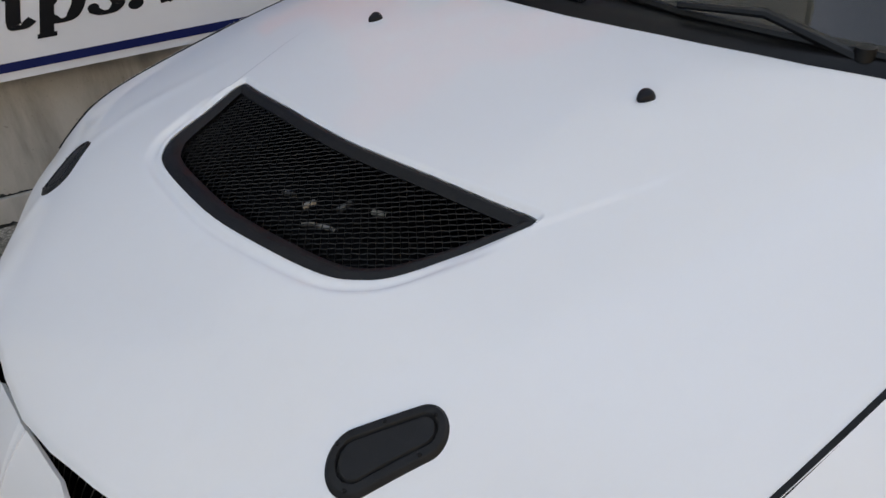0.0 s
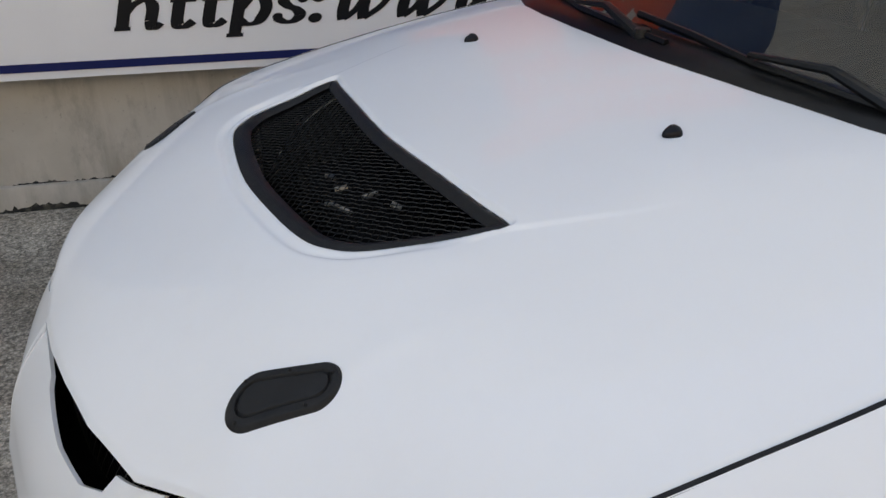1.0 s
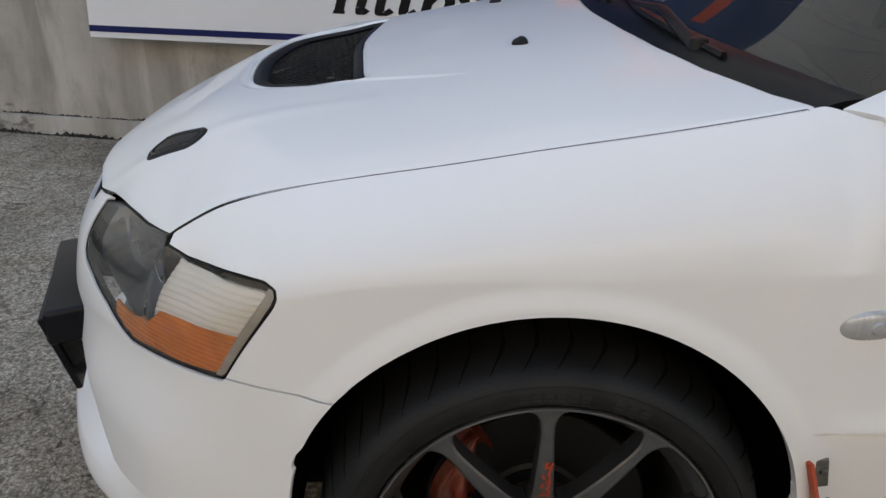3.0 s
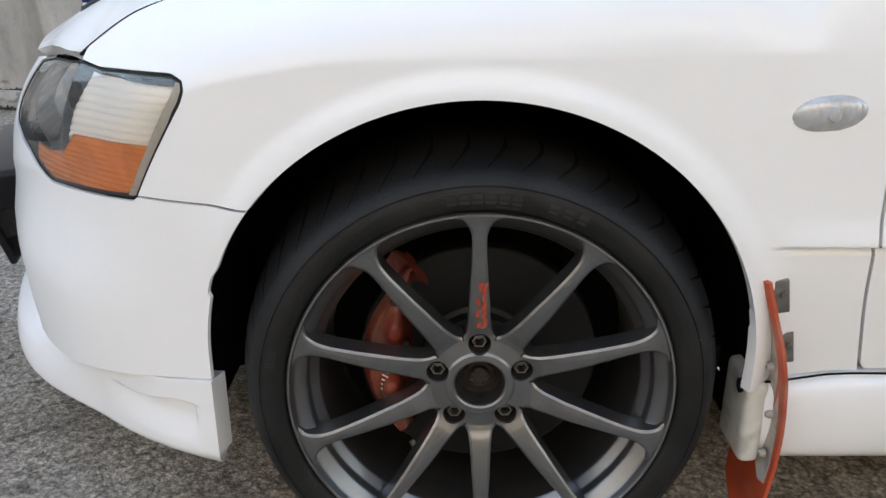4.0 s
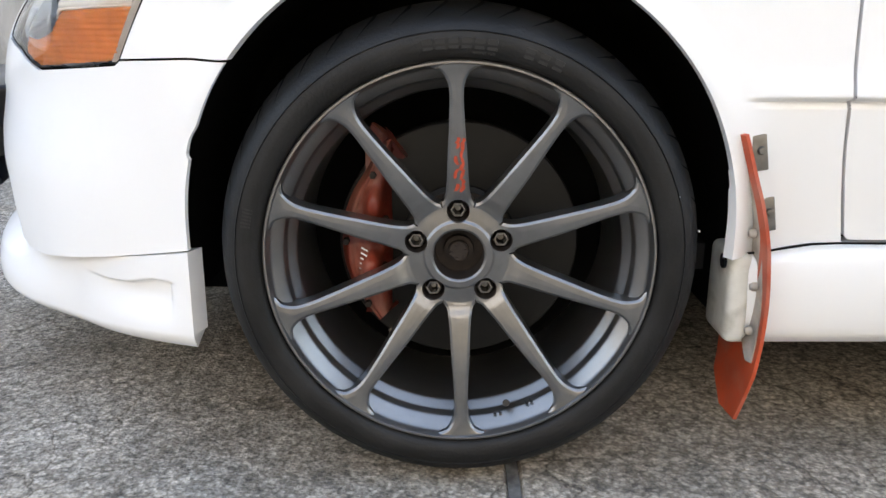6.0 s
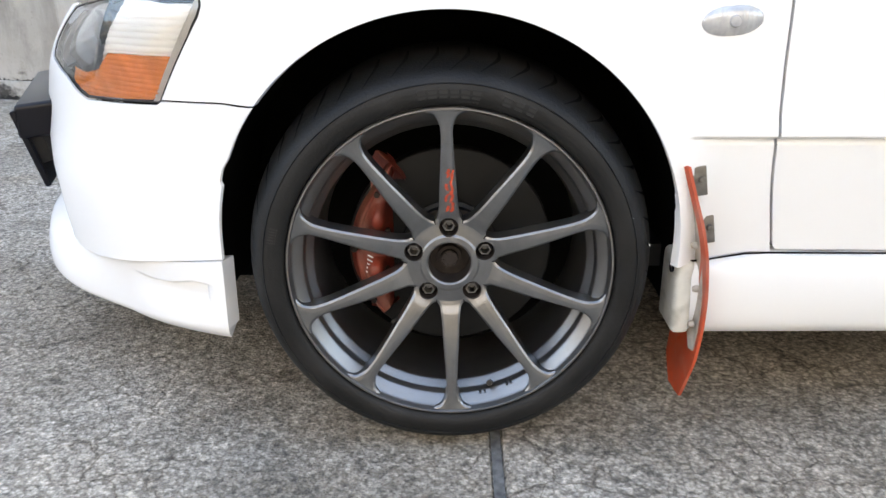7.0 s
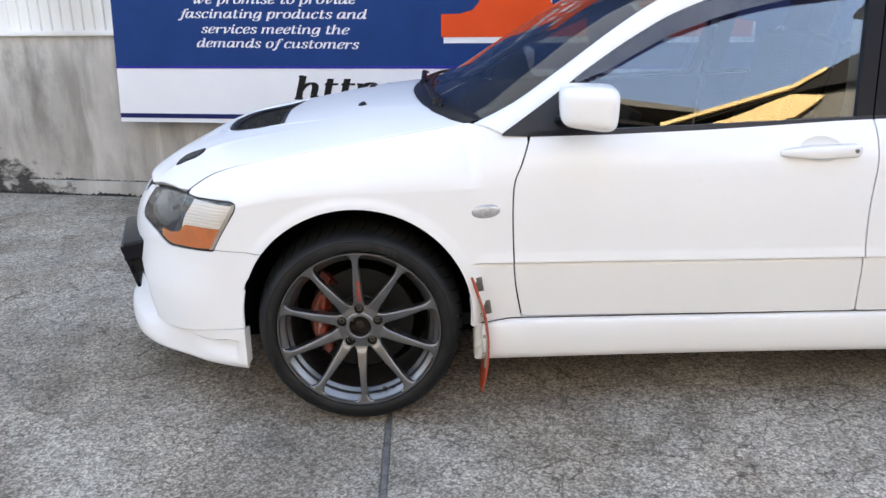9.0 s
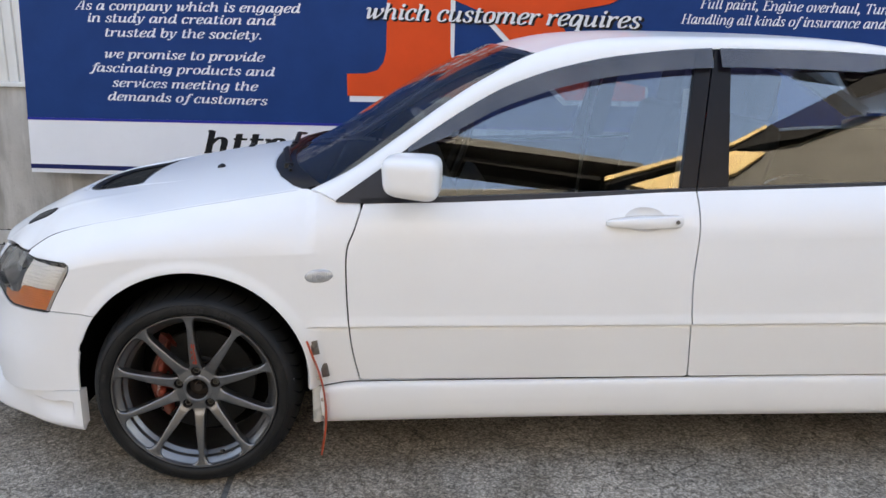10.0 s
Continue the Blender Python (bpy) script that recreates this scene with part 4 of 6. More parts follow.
def side_grid(u0, u1, nu, nv, zlow, ztop=None, side=-1, crease=False):
    """Points of the flank between two ways along the plan, from zlow up to its top edge."""
    u = np.linspace(u0, u1, nu)
    p = PLAN(u)
    q = PLAN(np.clip(u + 0.004, 0, 5.67)) - PLAN(np.clip(u - 0.004, 0, 5.67))
    q /= np.maximum(np.hypot(q[:, 0], q[:, 1]), 1e-9)[:, None]
    nrm = np.stack([-q[:, 1], q[:, 0]], 1)       # outward in (x, half width)
    sh = SHAPE(u)
    v = np.linspace(0, 1, nv)[None, :]
    zs, zt, it = sh[:, 0:1], sh[:, 1:2], sh[:, 2:3]
    top = zt if ztop is None else np.minimum(zt, ztop)
    if crease:      # rows gather where the pressed crease runs
        low = np.concatenate([np.linspace(zlow, 0.498, 20), np.linspace(0.500, 0.516, 17)])
        up_ = np.linspace(0, 1, nv - len(low) + 1)[None, 1:]
        z = np.concatenate([np.repeat(low[None, :], nu, 0), 0.516 + (top - 0.516) * up_], 1)
    else:
        z = zlow + (top - zlow) * v
    k = np.clip((z - zs) / (zt - zs), 0, 1)
    inset = it * (0.22 * k + 0.78 * k**2.3)
    x0 = np.repeat(p[:, 0:1], nv, 1)
    # lower flank: a pressed crease, then tucking in towards the sill
    door = smooth01((x0 - 0.33) / 0.06)
    low = np.clip((0.506 - z) / 0.18, 0, 1.6)
    inset = inset + door * (0.0085 * np.exp(-((z - 0.5105) / 0.0024)**2) + smooth01((0.5115 - z) / 0.0045) * 0.009 + 0.029 * low**1.2)
    inset = inset - door * (0.0050 * smooth01((0.550 - z) / 0.036) * smooth01((z - 0.508) / 0.003) + 0.0028 * smooth01((0.508 - z) / 0.009))
    inset = inset + door * 0.006 * smooth01((z - 0.66) / 0.12) * (1 - k)
    # bumper: tucks in below
    front = 1 - smooth01((x0 + 0.36) / 0.06)
    inset = inset - 0.022 * (1 - smooth01((x0 + 0.58) / 0.2)) * smooth01((0.53 - z) / 0.16)
    # wheel arch lips
    for cx in (AX, BX):
        g = arch_gap(x0, z, cx)
        inset = inset - 0.008 * smooth01(1 - (g - 0.004) / 0.035) * smooth01((z - 0.42) / 0.15)
    x = p[:, 0:1] - nrm[:, 0:1] * inset
    h = p[:, 1:2] - nrm[:, 1:2] * inset
    if ztop is None:      # the top edge follows the hood's edge
        xt = x[:, -1:]
        on = smooth01((xt + 0.53) / 0.02) * (1 - smooth01((xt - 0.325) / 0.05))
        kk = np.clip((z - zs) / np.maximum(z[:, -1:] - zs, 1e-6), 0, 1)
        h = h + on * kk * (WG(xt) + 0.0010 - h[:, -1:])
        z = z + on * kk * (ZG(xt) + 0.0012 - z[:, -1:])
    return np.stack([x, side * h, z], 2)


# outline of the headlamp: way along the plan, height
HEADLAMP = [(0.488, 0.661), (0.551, 0.671), (0.645, 0.678), (0.745, 0.686), (0.800, 0.693), (0.866, 0.703), (0.925, 0.698), (1.010, 0.702), (1.066, 0.704), (1.081, 0.698), (1.083, 0.688), (1.078, 0.675),
            (1.039, 0.613), (1.000, 0.551), (0.992, 0.546), (0.932, 0.542), (0.852, 0.537), (0.800, 0.534), (0.778, 0.539), (0.705, 0.561), (0.610, 0.572), (0.530, 0.575), (0.500, 0.584), (0.486, 0.600), (0.484, 0.630)]
head_in = inside(HEADLAMP)
FDOOR = [(0.516, 0.90), (0.483, 0.805), (0.461, 0.747), (0.457, 0.653), (0.462, 0.516), (0.470, 0.432), (0.490, 0.3305), (1.505, 0.3305), (1.492, 0.519),
         (1.487, 0.662), (1.497, 0.783), (1.502, 0.95), (0.52, 0.95)]
RDOOR = [(1.502, 0.95), (1.497, 0.783), (1.487, 0.662), (1.492, 0.519), (1.505, 0.3305), (2.22, 0.3305), (2.30, 0.55), (2.42, 0.70), (2.50, 0.95)]
FDOOR = [tuple(p) for p in spline(FDOOR[:7], 40)] + [tuple(p) for p in spline(FDOOR[7:12], 30)] + FDOOR[12:]      # the shut lines run in smooth curves
RDOOR = [tuple(p) for p in spline(RDOOR[:5], 30)] + RDOOR[5:]
fdoor_in, rdoor_in = inside(FDOOR), inside(RDOOR)
GAP = 0.0022


def fender(side):
    g = side_grid(0.80, 2.16, 260, 130, 0.30, side=side, crease=True)
    x, z = g[..., 0], g[..., 2]
    u = np.linspace(0.80, 2.16, 260)[:, None] + 0 * z
    seam = z - np.interp(x, [-0.44, -0.412, -0.328, -0.284, -0.2], [0.551, 0.552, 0.555, 0.553, 0.553]) - 0.0015
    seam = np.where(x > 0, 1.0, seam)
    keep = [arch_gap(x, z), -head_in(u, z) - GAP, u - 0.869, -fdoor_in(x, z) - GAP, seam, 0.50 - x,
            np.where(x < 0.2, 1, z - 0.3135 - 0.0155 * smooth01((x - 0.35) / 0.12))]
    return sheet(g, keep, 0.016, (0, side, 0.2))


LIP_X = [-0.95, -0.72, -0.66, -0.60, -0.50, -0.40, -0.334]
LIP_Z = [0.306, 0.287, 0.268, 0.268, 0.285, 0.303, 0.316]


def corner_dip(u, z):
    """Depth of the hollow that runs from the bumper's corner down into the lip."""
    lead = np.interp(z, [0.20, 0.25, 0.282, 0.316, 0.36, 0.42, 0.46], [0.69, 0.70, 0.69, 0.66, 0.635, 0.57, 0.50])
    return 0.050 * smooth01((lead - u) / 0.075) * smooth01((0.47 - z) / 0.09) * smooth01((z - 0.228) / 0.075)


def bumper_half(side):
    g = side_grid(0.0, 1.20, 220, 110, 0.225, side=side)
    x, z, h = g[..., 0], g[..., 2], np.abs(g[..., 1])
    u = np.linspace(0.0, 1.20, 220)[:, None] + 0 * z
    seam = np.interp(x, [-0.44, -0.412, -0.328, -0.284, -0.2], [0.551, 0.552, 0.555, 0.553, 0.553]) - z - 0.0015
    seam = np.where(x < -0.436, 1.0, seam)
    lip = z - np.interp(x, LIP_X, LIP_Z) + 0.003 - 0.004 * smooth01((x + 0.64) / 0.06)
    # the corner in front of the side panel is scooped back towards the intake
    dip = corner_dip(u, z)
    g[..., 0] += dip * 0.75
    g[..., 1] -= side * dip * 0.66
    # lower air intake
    intake = inside([(-0.1, 0.29), (0.42, 0.29), (0.47, 0.34), (0.45, 0.42), (0.40, 0.455), (-0.1, 0.465)])
    notch = 0.005 * smooth01((z - 0.434) / 0.005) * smooth01((0.478 - z) / 0.022)
    crescent = np.interp(u, [0.0, 0.07, 0.14, 0.25, 0.34, 0.395, 0.42], [0.70, 0.668, 0.642, 0.625, 0.624, 0.640, 0.68])
    keep = [arch_gap(x, z) - notch, crescent - z, -head_in(u, z) - GAP, seam, lip, -intake(u, z), -0.2 - x, np.where(u > 0.5, 0.60 - z, 1.0)]
    return sheet(g, keep, 0.006, (-0.5, side, 0))


def shroud():
    """Black tray that closes the nose behind the grille."""
    u = np.linspace(0.0, 0.46, 14)
    p = PLAN(u)
    half = [(float(x) + 0.022, -float(y) * 0.96) for x, y in p]
    ring = half + [(-0.56, -0.42)]
    return slab(ring + [(x, -y) for x, y in ring[:0:-1]], 0.515, 0.525, "z")


def chin_half(side):
    """The moulded lip under the bumper, with a pressed scoop line near the wheel."""
    n, m = 170, 110
    u = np.linspace(0, 1.16, n)
    p = PLAN(u)
    q = PLAN(np.clip(u + 0.004, 0, 5.67)) - PLAN(np.clip(u - 0.004, 0, 5.67))
    q /= np.maximum(np.hypot(q[:, 0], q[:, 1]), 1e-9)[:, None]
    top = np.interp(p[:, 0], LIP_X, LIP_Z) - 0.001
    bot = np.interp(p[:, 0], [-0.9, -0.66, -0.51, -0.444, -0.336], [0.160, 0.160, 0.167, 0.172, 0.178])
    v = np.linspace(0, 1, m)[None, :]
    z = bot[:, None] + (top - bot)[:, None] * v
    x0 = p[:, 0:1]
    fwd = 1 - smooth01((x0 + 0.75) / 0.20)
    out = 0.001 + 0.002 * (1 - fwd) + 0.046 * fwd * np.sin(np.pi * np.clip(0.34 + 0.62 * v, 0, 1))
    inset = 0.012 * np.clip(1 - v * 6, 0, 1)**2 - out
    scoop = np.interp(x0, [-0.54, -0.49, -0.45, -0.41, -0.375], [0.262, 0.256, 0.259, 0.270, 0.270])
    ins = smooth01((x0 + 0.54) / 0.08) * smooth01((-0.376 - x0) / 0.008)
    inset = inset + ins * 0.011 * smooth01((scoop - z) / 0.007) * smooth01((z - 0.198) / 0.05)
    dip = corner_dip(u[:, None] + 0 * z, z)
    x = p[:, 0:1] + q[:, 1:2] * inset + dip * 0.75
    hh = p[:, 1:2] - q[:, 0:1] * inset - dip * 0.66
    g = np.stack([x, side * hh, z], 2)
    x, z = g[..., 0], g[..., 2]
    return sheet(g, [arch_gap(x, z)], 0.03, (-0.5, side, 0))


def door_panel(which, side):
    g = side_grid(1.80, 3.05, 180, 120, 0.33, side=side, crease=True) if which == "f" else side_grid(2.85, 4.0, 170, 120, 0.33, side=side, crease=True)
    x, z = g[..., 0], g[..., 2]
    keep = [(fdoor_in if which == "f" else rdoor_in)(x, z) - GAP]
    if which == "f":
        keep.append(np.hypot((x - 1.335) / 0.06, (z - 0.832) / 0.034) - 1)
    if which == "r":
        keep.append(arch_gap(x, z, BX))
    return sheet(g, keep, 0.016, (0, side, 0))


def quarter(side):
    g = side_grid(3.55, 5.67, 240, 110, 0.24, side=side, crease=True)
    x, z = g[..., 0], g[..., 2]
    return sheet(g, [arch_gap(x, z, BX), -rdoor_in(x, z) - GAP, np.where(x < BX, z - 0.3305, 1)], 0.016, (0.3, side, 0))


def sill(side):
    """Side skirt: a rounded box section along the bottom with a blunt front end inside the arch."""
    prof = spline([(0.775, 0.3295), (0.805, 0.3285), (0.829, 0.3245), (0.838, 0.308), (0.836, 0.260), (0.826, 0.212), (0.812, 0.192), (0.795, 0.186), (0.72, 0.188)], 40)
    xs = [0.357, 0.360, 0.364, 0.372] + list(np.linspace(0.40, 2.24, 24)) + [2.262, 2.268]
    rows = []
    for k, x in enumerate(xs):
        e = min(1.0, 0.86 + 0.14 * smooth01((x - 0.357) / 0.015)) * min(1, 0.9 + 0.1 * smooth01((2.268 - x) / 0.02))
        low = 0.004 * math.sin((x - 0.4) * 2.4)
        drop = 0.014 * (1 - float(smooth01((x - 0.35) / 0.12)))      # the top edge falls towards the arch
        rows.append([(x, side * (0.76 + (h - 0.76) * e), 0.262 + (z - 0.262) * e + low * (z < 0.26) - drop * float(smooth01((z - 0.28) / 0.04))) for h, z in prof])
    bm, a = sheet(np.array(rows), [], 0, (0, side, 0))
    ends = [e for e in bm.edges if e.is_boundary]
    bmesh.ops.holes_fill(bm, edges=ends, sides=0)
    return bm, 40


# --- hood as a height over the plan
VENT_HALF = [(-0.295, 0.0), (-0.292, 0.08), (-0.285, 0.17), (-0.276, 0.28), (-0.269, 0.336), (-0.276, 0.345), (-0.300, 0.340), (-0.365, 0.315), (-0.432, 0.286), (-0.464, 0.256),
             (-0.485, 0.215), (-0.500, 0.13), (-0.510, 0.0)]


def mirrored(half):
    return half + [(x, -y) for x, y in half[::-1] if y > 1e-6]


VENT = mirrored(VENT_HALF)
vent_in = inside(spline(VENT, 120, True))


def hood_z(x, y):
    x, y = np.asarray(x, float), np.abs(np.asarray(y, float))
    zg, zc, w = ZG(x), ZC(x), WG(x)
    z = zg + (zc - zg) * (1 - np.clip(y / w, 0, 1.05)**3)
    # soft crease from the lamp's inner corner back past the vent
    z = z + 0.0018 * np.exp(-((y - np.interp(x, [-0.75, -0.5, -0.2], [0.40, 0.455, 0.475])) / 0.022)**2) * smooth01((x + 0.74) / 0.1) * (1 - smooth01((x + 0.40) / 0.25))
    # raised edge that trails back from the vent's corners
    edge = np.interp(x, [-0.5, -0.29, -0.14, 0.05], [0.352, 0.356, 0.418, 0.47])
    z = z + 0.0024 * smooth01((edge - y) / 0.008) * smooth01((x + 0.36) / 0.08) * (1 - smooth01((x + 0.22) / 0.16))
    # the vent lies in a shallow seat of its own
    seat_ = 0.850 + 0.16 * (x + 0.27) + 0.010 * (1 - (y / 0.34)**2) + 0.004 * smooth01((x + 0.37) / 0.08)
    d = np.maximum(-vent_in(x, y), 0)
    reach = np.interp(x, [-0.48, -0.30], [0.028, 0.008])
    k = 1 - smooth01(d / reach)
    front = smooth01((-0.30 - x) / 0.10)
    return z * (1 - k) + seat_ * k + front * (0.0016 * np.exp(-((d - 0.004) / 0.003)**2) - 0.0038 * np.exp(-((d - 0.015) / 0.0065)**2))


def hood_point(x, y, up=0.0):
    return Vector((x, y, float(hood_z(x, y)) + up))


HOOD_HALF = [(0.168, 0.0), (0.171, 0.10), (0.181, 0.25), (0.201, 0.40), (0.236, 0.54), (0.290, 0.66), (0.325, 0.706), (0.32, 0.716), (0.26, 0.7285), (0.16, 0.7375), (0.05, 0.7405), (-0.07, 0.7385),
             (-0.18, 0.731), (-0.28, 0.7225), (-0.36, 0.715), (-0.42, 0.7042), (-0.47, 0.6930), (-0.511, 0.6825), (-0.563, 0.620), (-0.614, 0.547), (-0.674, 0.450), (-0.718, 0.392),
             (-0.757, 0.285), (-0.779, 0.185), (-0.795, 0.09), (-0.802, 0.0)]
hood_in = inside(mirrored(HOOD_HALF))


def hood_panel():
    x, y = np.meshgrid(np.linspace(-0.83, 0.345, 400), np.linspace(-0.76, 0.76, 500), indexing="ij")
    z = hood_z(x, y) - 0.0030 * smooth01(1 - hood_in(x, y) / 0.007)     # the edge is rolled down
    g = np.stack([x, y, z], 2)
    return sheet(g, [hood_in(x, y) - 0.0008, -vent_in(x, y)], 0.022, (0, 0, 1))


hood = part("hood", hood_panel(), M_PAINT, car, "white vented hood panel")


def vent_frame():
    x, y = np.meshgrid(np.linspace(-0.52, -0.262, 150), np.linspace(-0.37, 0.37, 320), indexing="ij")
    d = vent_in(x, y)
    wide = np.interp(x, [-0.5, -0.40, -0.29], [0.030, 0.026, 0.018])
    z = hood_z(x, y) - 0.002 + 0.0035 * np.sin(np.pi * np.clip(d / wide, 0, 1)) - 0.006 * smooth01(d / wide - 0.35)
    return sheet(np.stack([x, y, z], 2), [d - 0.001, wide - d], 0.016, (0, 0, 1))


vframe = part("vent_frame", vent_frame(), M_PLASTIC, hood, "matt black moulded vent surround")


def wire_mesh():
    """Woven diamond mesh: two families of crimped wires, trimmed to the vent."""
    bm = bmesh.new()
    r = 0.00065
    for fam, ang in ((0, 52), (1, -52)):
        c, s = math.cos(radians(ang)), math.sin(radians(ang))
        for k in range(-60, 61):
            run = []
            for t in np.linspace(-0.5, 0.5, 200):
                x, y = -0.39 + c * t - s * k * 0.0098, s * t + c * k * 0.0098
                if abs(y) < 0.36 and -0.52 < x < -0.262:
                    run.append((x, y, t))
            if len(run) < 4:
                continue
            rx, ry = np.array([q[0] for q in run]), np.array([q[1] for q in run])
            ok = vent_in(rx, ry) > 0.012
            zz = hood_z(rx, ry) - 0.012
            pts = [(rx[i], ry[i], zz[i] + 0.0006 * math.sin(run[i][2] * 320 + math.pi * (k + fam))) for i in range(len(run)) if ok[i]]
            if len(pts) < 3:
                continue
            px, py = -s * r, c * r
            prev = None
            for p in pts:
                q = [bm.verts.new((p[0] - px, p[1] - py, p[2])), bm.verts.new((p[0], p[1], p[2] + 1.9 * r)), bm.verts.new((p[0] + px, p[1] + py, p[2]))]
                if prev:
                    bm.faces.new((prev[0], prev[1], q[1], q[0]))
                    bm.faces.new((prev[1], prev[2], q[2], q[1]))
                prev = q
    return bm


part("wire_mesh", wire_mesh(), M_WIRE, hood, "dark diamond wire mesh")


def latch(side):
    """Flush bonnet catch: a long oval plate with a rim, a lever set into it and small screws."""
    # plan centre line from the broad front end to the narrow rear end
    f, b = (Vector((-0.593, 0.419)), Vector((-0.5365, 0.4525))) if side < 0 else (Vector((-0.588, 0.432)), Vector((-0.537, 0.466)))
    rf, rb = 0.0305, 0.0250
    out = []
    d = (b - f).normalized()
    nrm = Vector((-d.y, d.x))
    for k in range(24):
        a = math.pi * (0.5 + k / 23)
        out.append(f + rf * (d * math.cos(a) + nrm * math.sin(a)))
    for k in range(24):
        a = math.pi * (-0.5 + k / 23)
        out.append(b + rb * (d * math.cos(a) + nrm * math.sin(a)))
    poly = inside([(p.x, p.y) for p in out])
    x, y = np.meshgrid(np.linspace(-0.640, -0.500, 110), np.linspace(0.37, 0.51, 120), indexing="ij")
    dd = poly(x, y)
    lever = 0.0105
    z = hood_z(x, y) + 0.0045 * smooth01(dd / 0.004) - 0.0045 * smooth01((dd - lever) / 0.0015) * (1 - smooth01((dd - lever - 0.002) / 0.0015)) - 0.0006 * smooth01((dd - lever - 0.002) / 0.002)
    plate = part("bonnet_catch", sheet(np.stack([x, side * y, z], 2), [dd], 0.008, (0, 0, 1), 30), M_PLASTIC, hood, "matt black flush bonnet catch")
    for t, o in ((-0.20, 0.0215), (0.90, 0.0190), (1.22, -0.008), (0.5, -0.0212), (-0.22, -0.0205)):
        c = f + (b - f) * t + nrm * o
        scr = revolve([(0.0, 0.0048), (0.0008, 0.0046), (0.0010, 0.0054), (0.0020, 0.0052), (0.0024, 0.004), (0.0024, -0.002)], 12, "z")
        scr.transform(Matrix.Translation(hood_point(c.x, side * c.y)))
        part("screw", scr, M_WIRE, plate)


latch(-1)
latch(1)


def hood_seal(side):
    """Dark strip lying low between hood and wing, standing for the gap's shade."""
    return tube([(x, side * (float(WG(x)) - 0.0014), float(ZG(x)) - 0.0012) for x in np.linspace(-0.514, 0.31, 90)], 0.0050, 8, 0.5)


for sd_ in (-1, 1):
    part("hood_seal", hood_seal(sd_), M_GAP_SHADE, car, "dark strip for the shade in the hood gap")


def washer_jet(y):
    bm = bmesh.new()
    bmesh.ops.create_icosphere(bm, subdivisions=3, radius=1)
    for v in bm.verts:
        v.co = Vector((v.co.x * (0.017 if v.co.x < 0 else 0.012), v.co.y * 0.013 * (1 - 0.35 * max(0, -v.co.x)), max(-0.002, v.co.z * (0.013 if v.co.x > -0.3 else 0.011))))
    bm.transform(Matrix.Translation(hood_point(-0.003, y)))
    return bm


for jy in (-0.288, 0.315):
    part("washer_jet", washer_jet(jy), M_GLOSSBLACK, hood, "black washer jet")

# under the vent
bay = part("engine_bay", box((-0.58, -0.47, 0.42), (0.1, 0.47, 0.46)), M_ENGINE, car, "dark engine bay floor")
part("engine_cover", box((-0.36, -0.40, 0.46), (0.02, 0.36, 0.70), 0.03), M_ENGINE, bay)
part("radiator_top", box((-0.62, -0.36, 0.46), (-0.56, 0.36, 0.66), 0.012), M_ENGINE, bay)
for pts in (((-0.372, 0.068, 0.782), (-0.368, 0.045, 0.784)), ((-0.378, 0.006, 0.782), (-0.360, 0.0, 0.786)), ((-0.350, -0.040, 0.782), (-0.325, -0.037, 0.784)), ((-0.318, -0.079, 0.782), (-0.309, -0.100, 0.782))):
    part("hose_clamp", tube(pts, 0.005), M_STEEL, bay, "bright hose clamp")
part("pipe", tube(spline([(-0.404, -0.030, 0.778), (-0.396, -0.040, 0.780), (-0.388, -0.058, 0.780), (-0.378, -0.074, 0.776)], 10), 0.004), M_STEEL, bay, "bright metal pipe")

for sd_ in (-1, 1):
    part("fender", fender(sd_), M_PAINT, car, "white front wing with flared arch")
bump = part("bumper", join(bumper_half(-1)[0], bumper_half(1)[0]), M_PAINT, car, "white front bumper")
part("shroud", shroud(), M_LINER, bump)
part("chin_spoiler", join(chin_half(-1)[0], chin_half(1)[0]), M_PAINT, bump, "white moulded front lip")
for sd_ in (-1, 1):
    fd = part("front_door", door_panel("f", sd_), M_PAINT, car, "white front door")
    rd = part("rear_door", door_panel("r", sd_), M_PAINT, car, "white rear door")
    if sd_ < 0:
        DOOR, RDOOR_OB = fd, rd
    part("rear_quarter", quarter(sd_), M_PAINT, car, "white rear quarter panel")
    part("side_skirt", sill(sd_), M_PAINT, car, "white moulded side skirt")


# A thin black bar draws the shadow line above each skirt.
for sd_ in (-1, 1):
    part("skirt_seal", tube([(x, sd_ * 0.8285, 0.3142 + 0.0155 * float(smooth01((x - 0.35) / 0.12)) + 0.0008) for x in np.linspace(0.352, 2.22, 60)], 0.0015, 6), M_LINER, car, "thin black line for the gap shadow along the skirt")


# --- inner shell that stops light leaking through the panel gaps
def inner_shell(side):
    g = side_grid(1.09, 5.3, 160, 30, 0.26, side=side)
    g[..., 1] -= side * 0.03
    g[..., 2] -= 0.012
    x, z = g[..., 0], g[..., 2]
    return sheet(g, [arch_gap(x, z, AX, AR + 0.012), arch_gap(x, z, BX, AR + 0.012)], 0.0, (0, side, 0))


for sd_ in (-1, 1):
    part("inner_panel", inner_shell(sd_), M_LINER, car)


def arch_liner(cx, side):
    """The dark tub over a wheel."""
    pts = []
    for k in range(33):
        a = radians(-8 + 196 * k / 32)
        pts.append((cx + (AR + 0.016) * math.cos(a), AZ + (AR + 0.016) * math.sin(a)))
    pts[0] = (cx + AR + 0.016, 0.20)
    pts[-1] = (cx - AR - 0.016, 0.235)
    bm = bmesh.new()
    rows = [[bm.verts.new((x, side * h, z)) for h in (0.808, 0.78, 0.60, 0.50)] for x, z in pts]
    for a, b in zip(rows[:-1], rows[1:]):
        for j in range(3):
            bm.faces.new((a[j], b[j], b[j + 1], a[j + 1]))
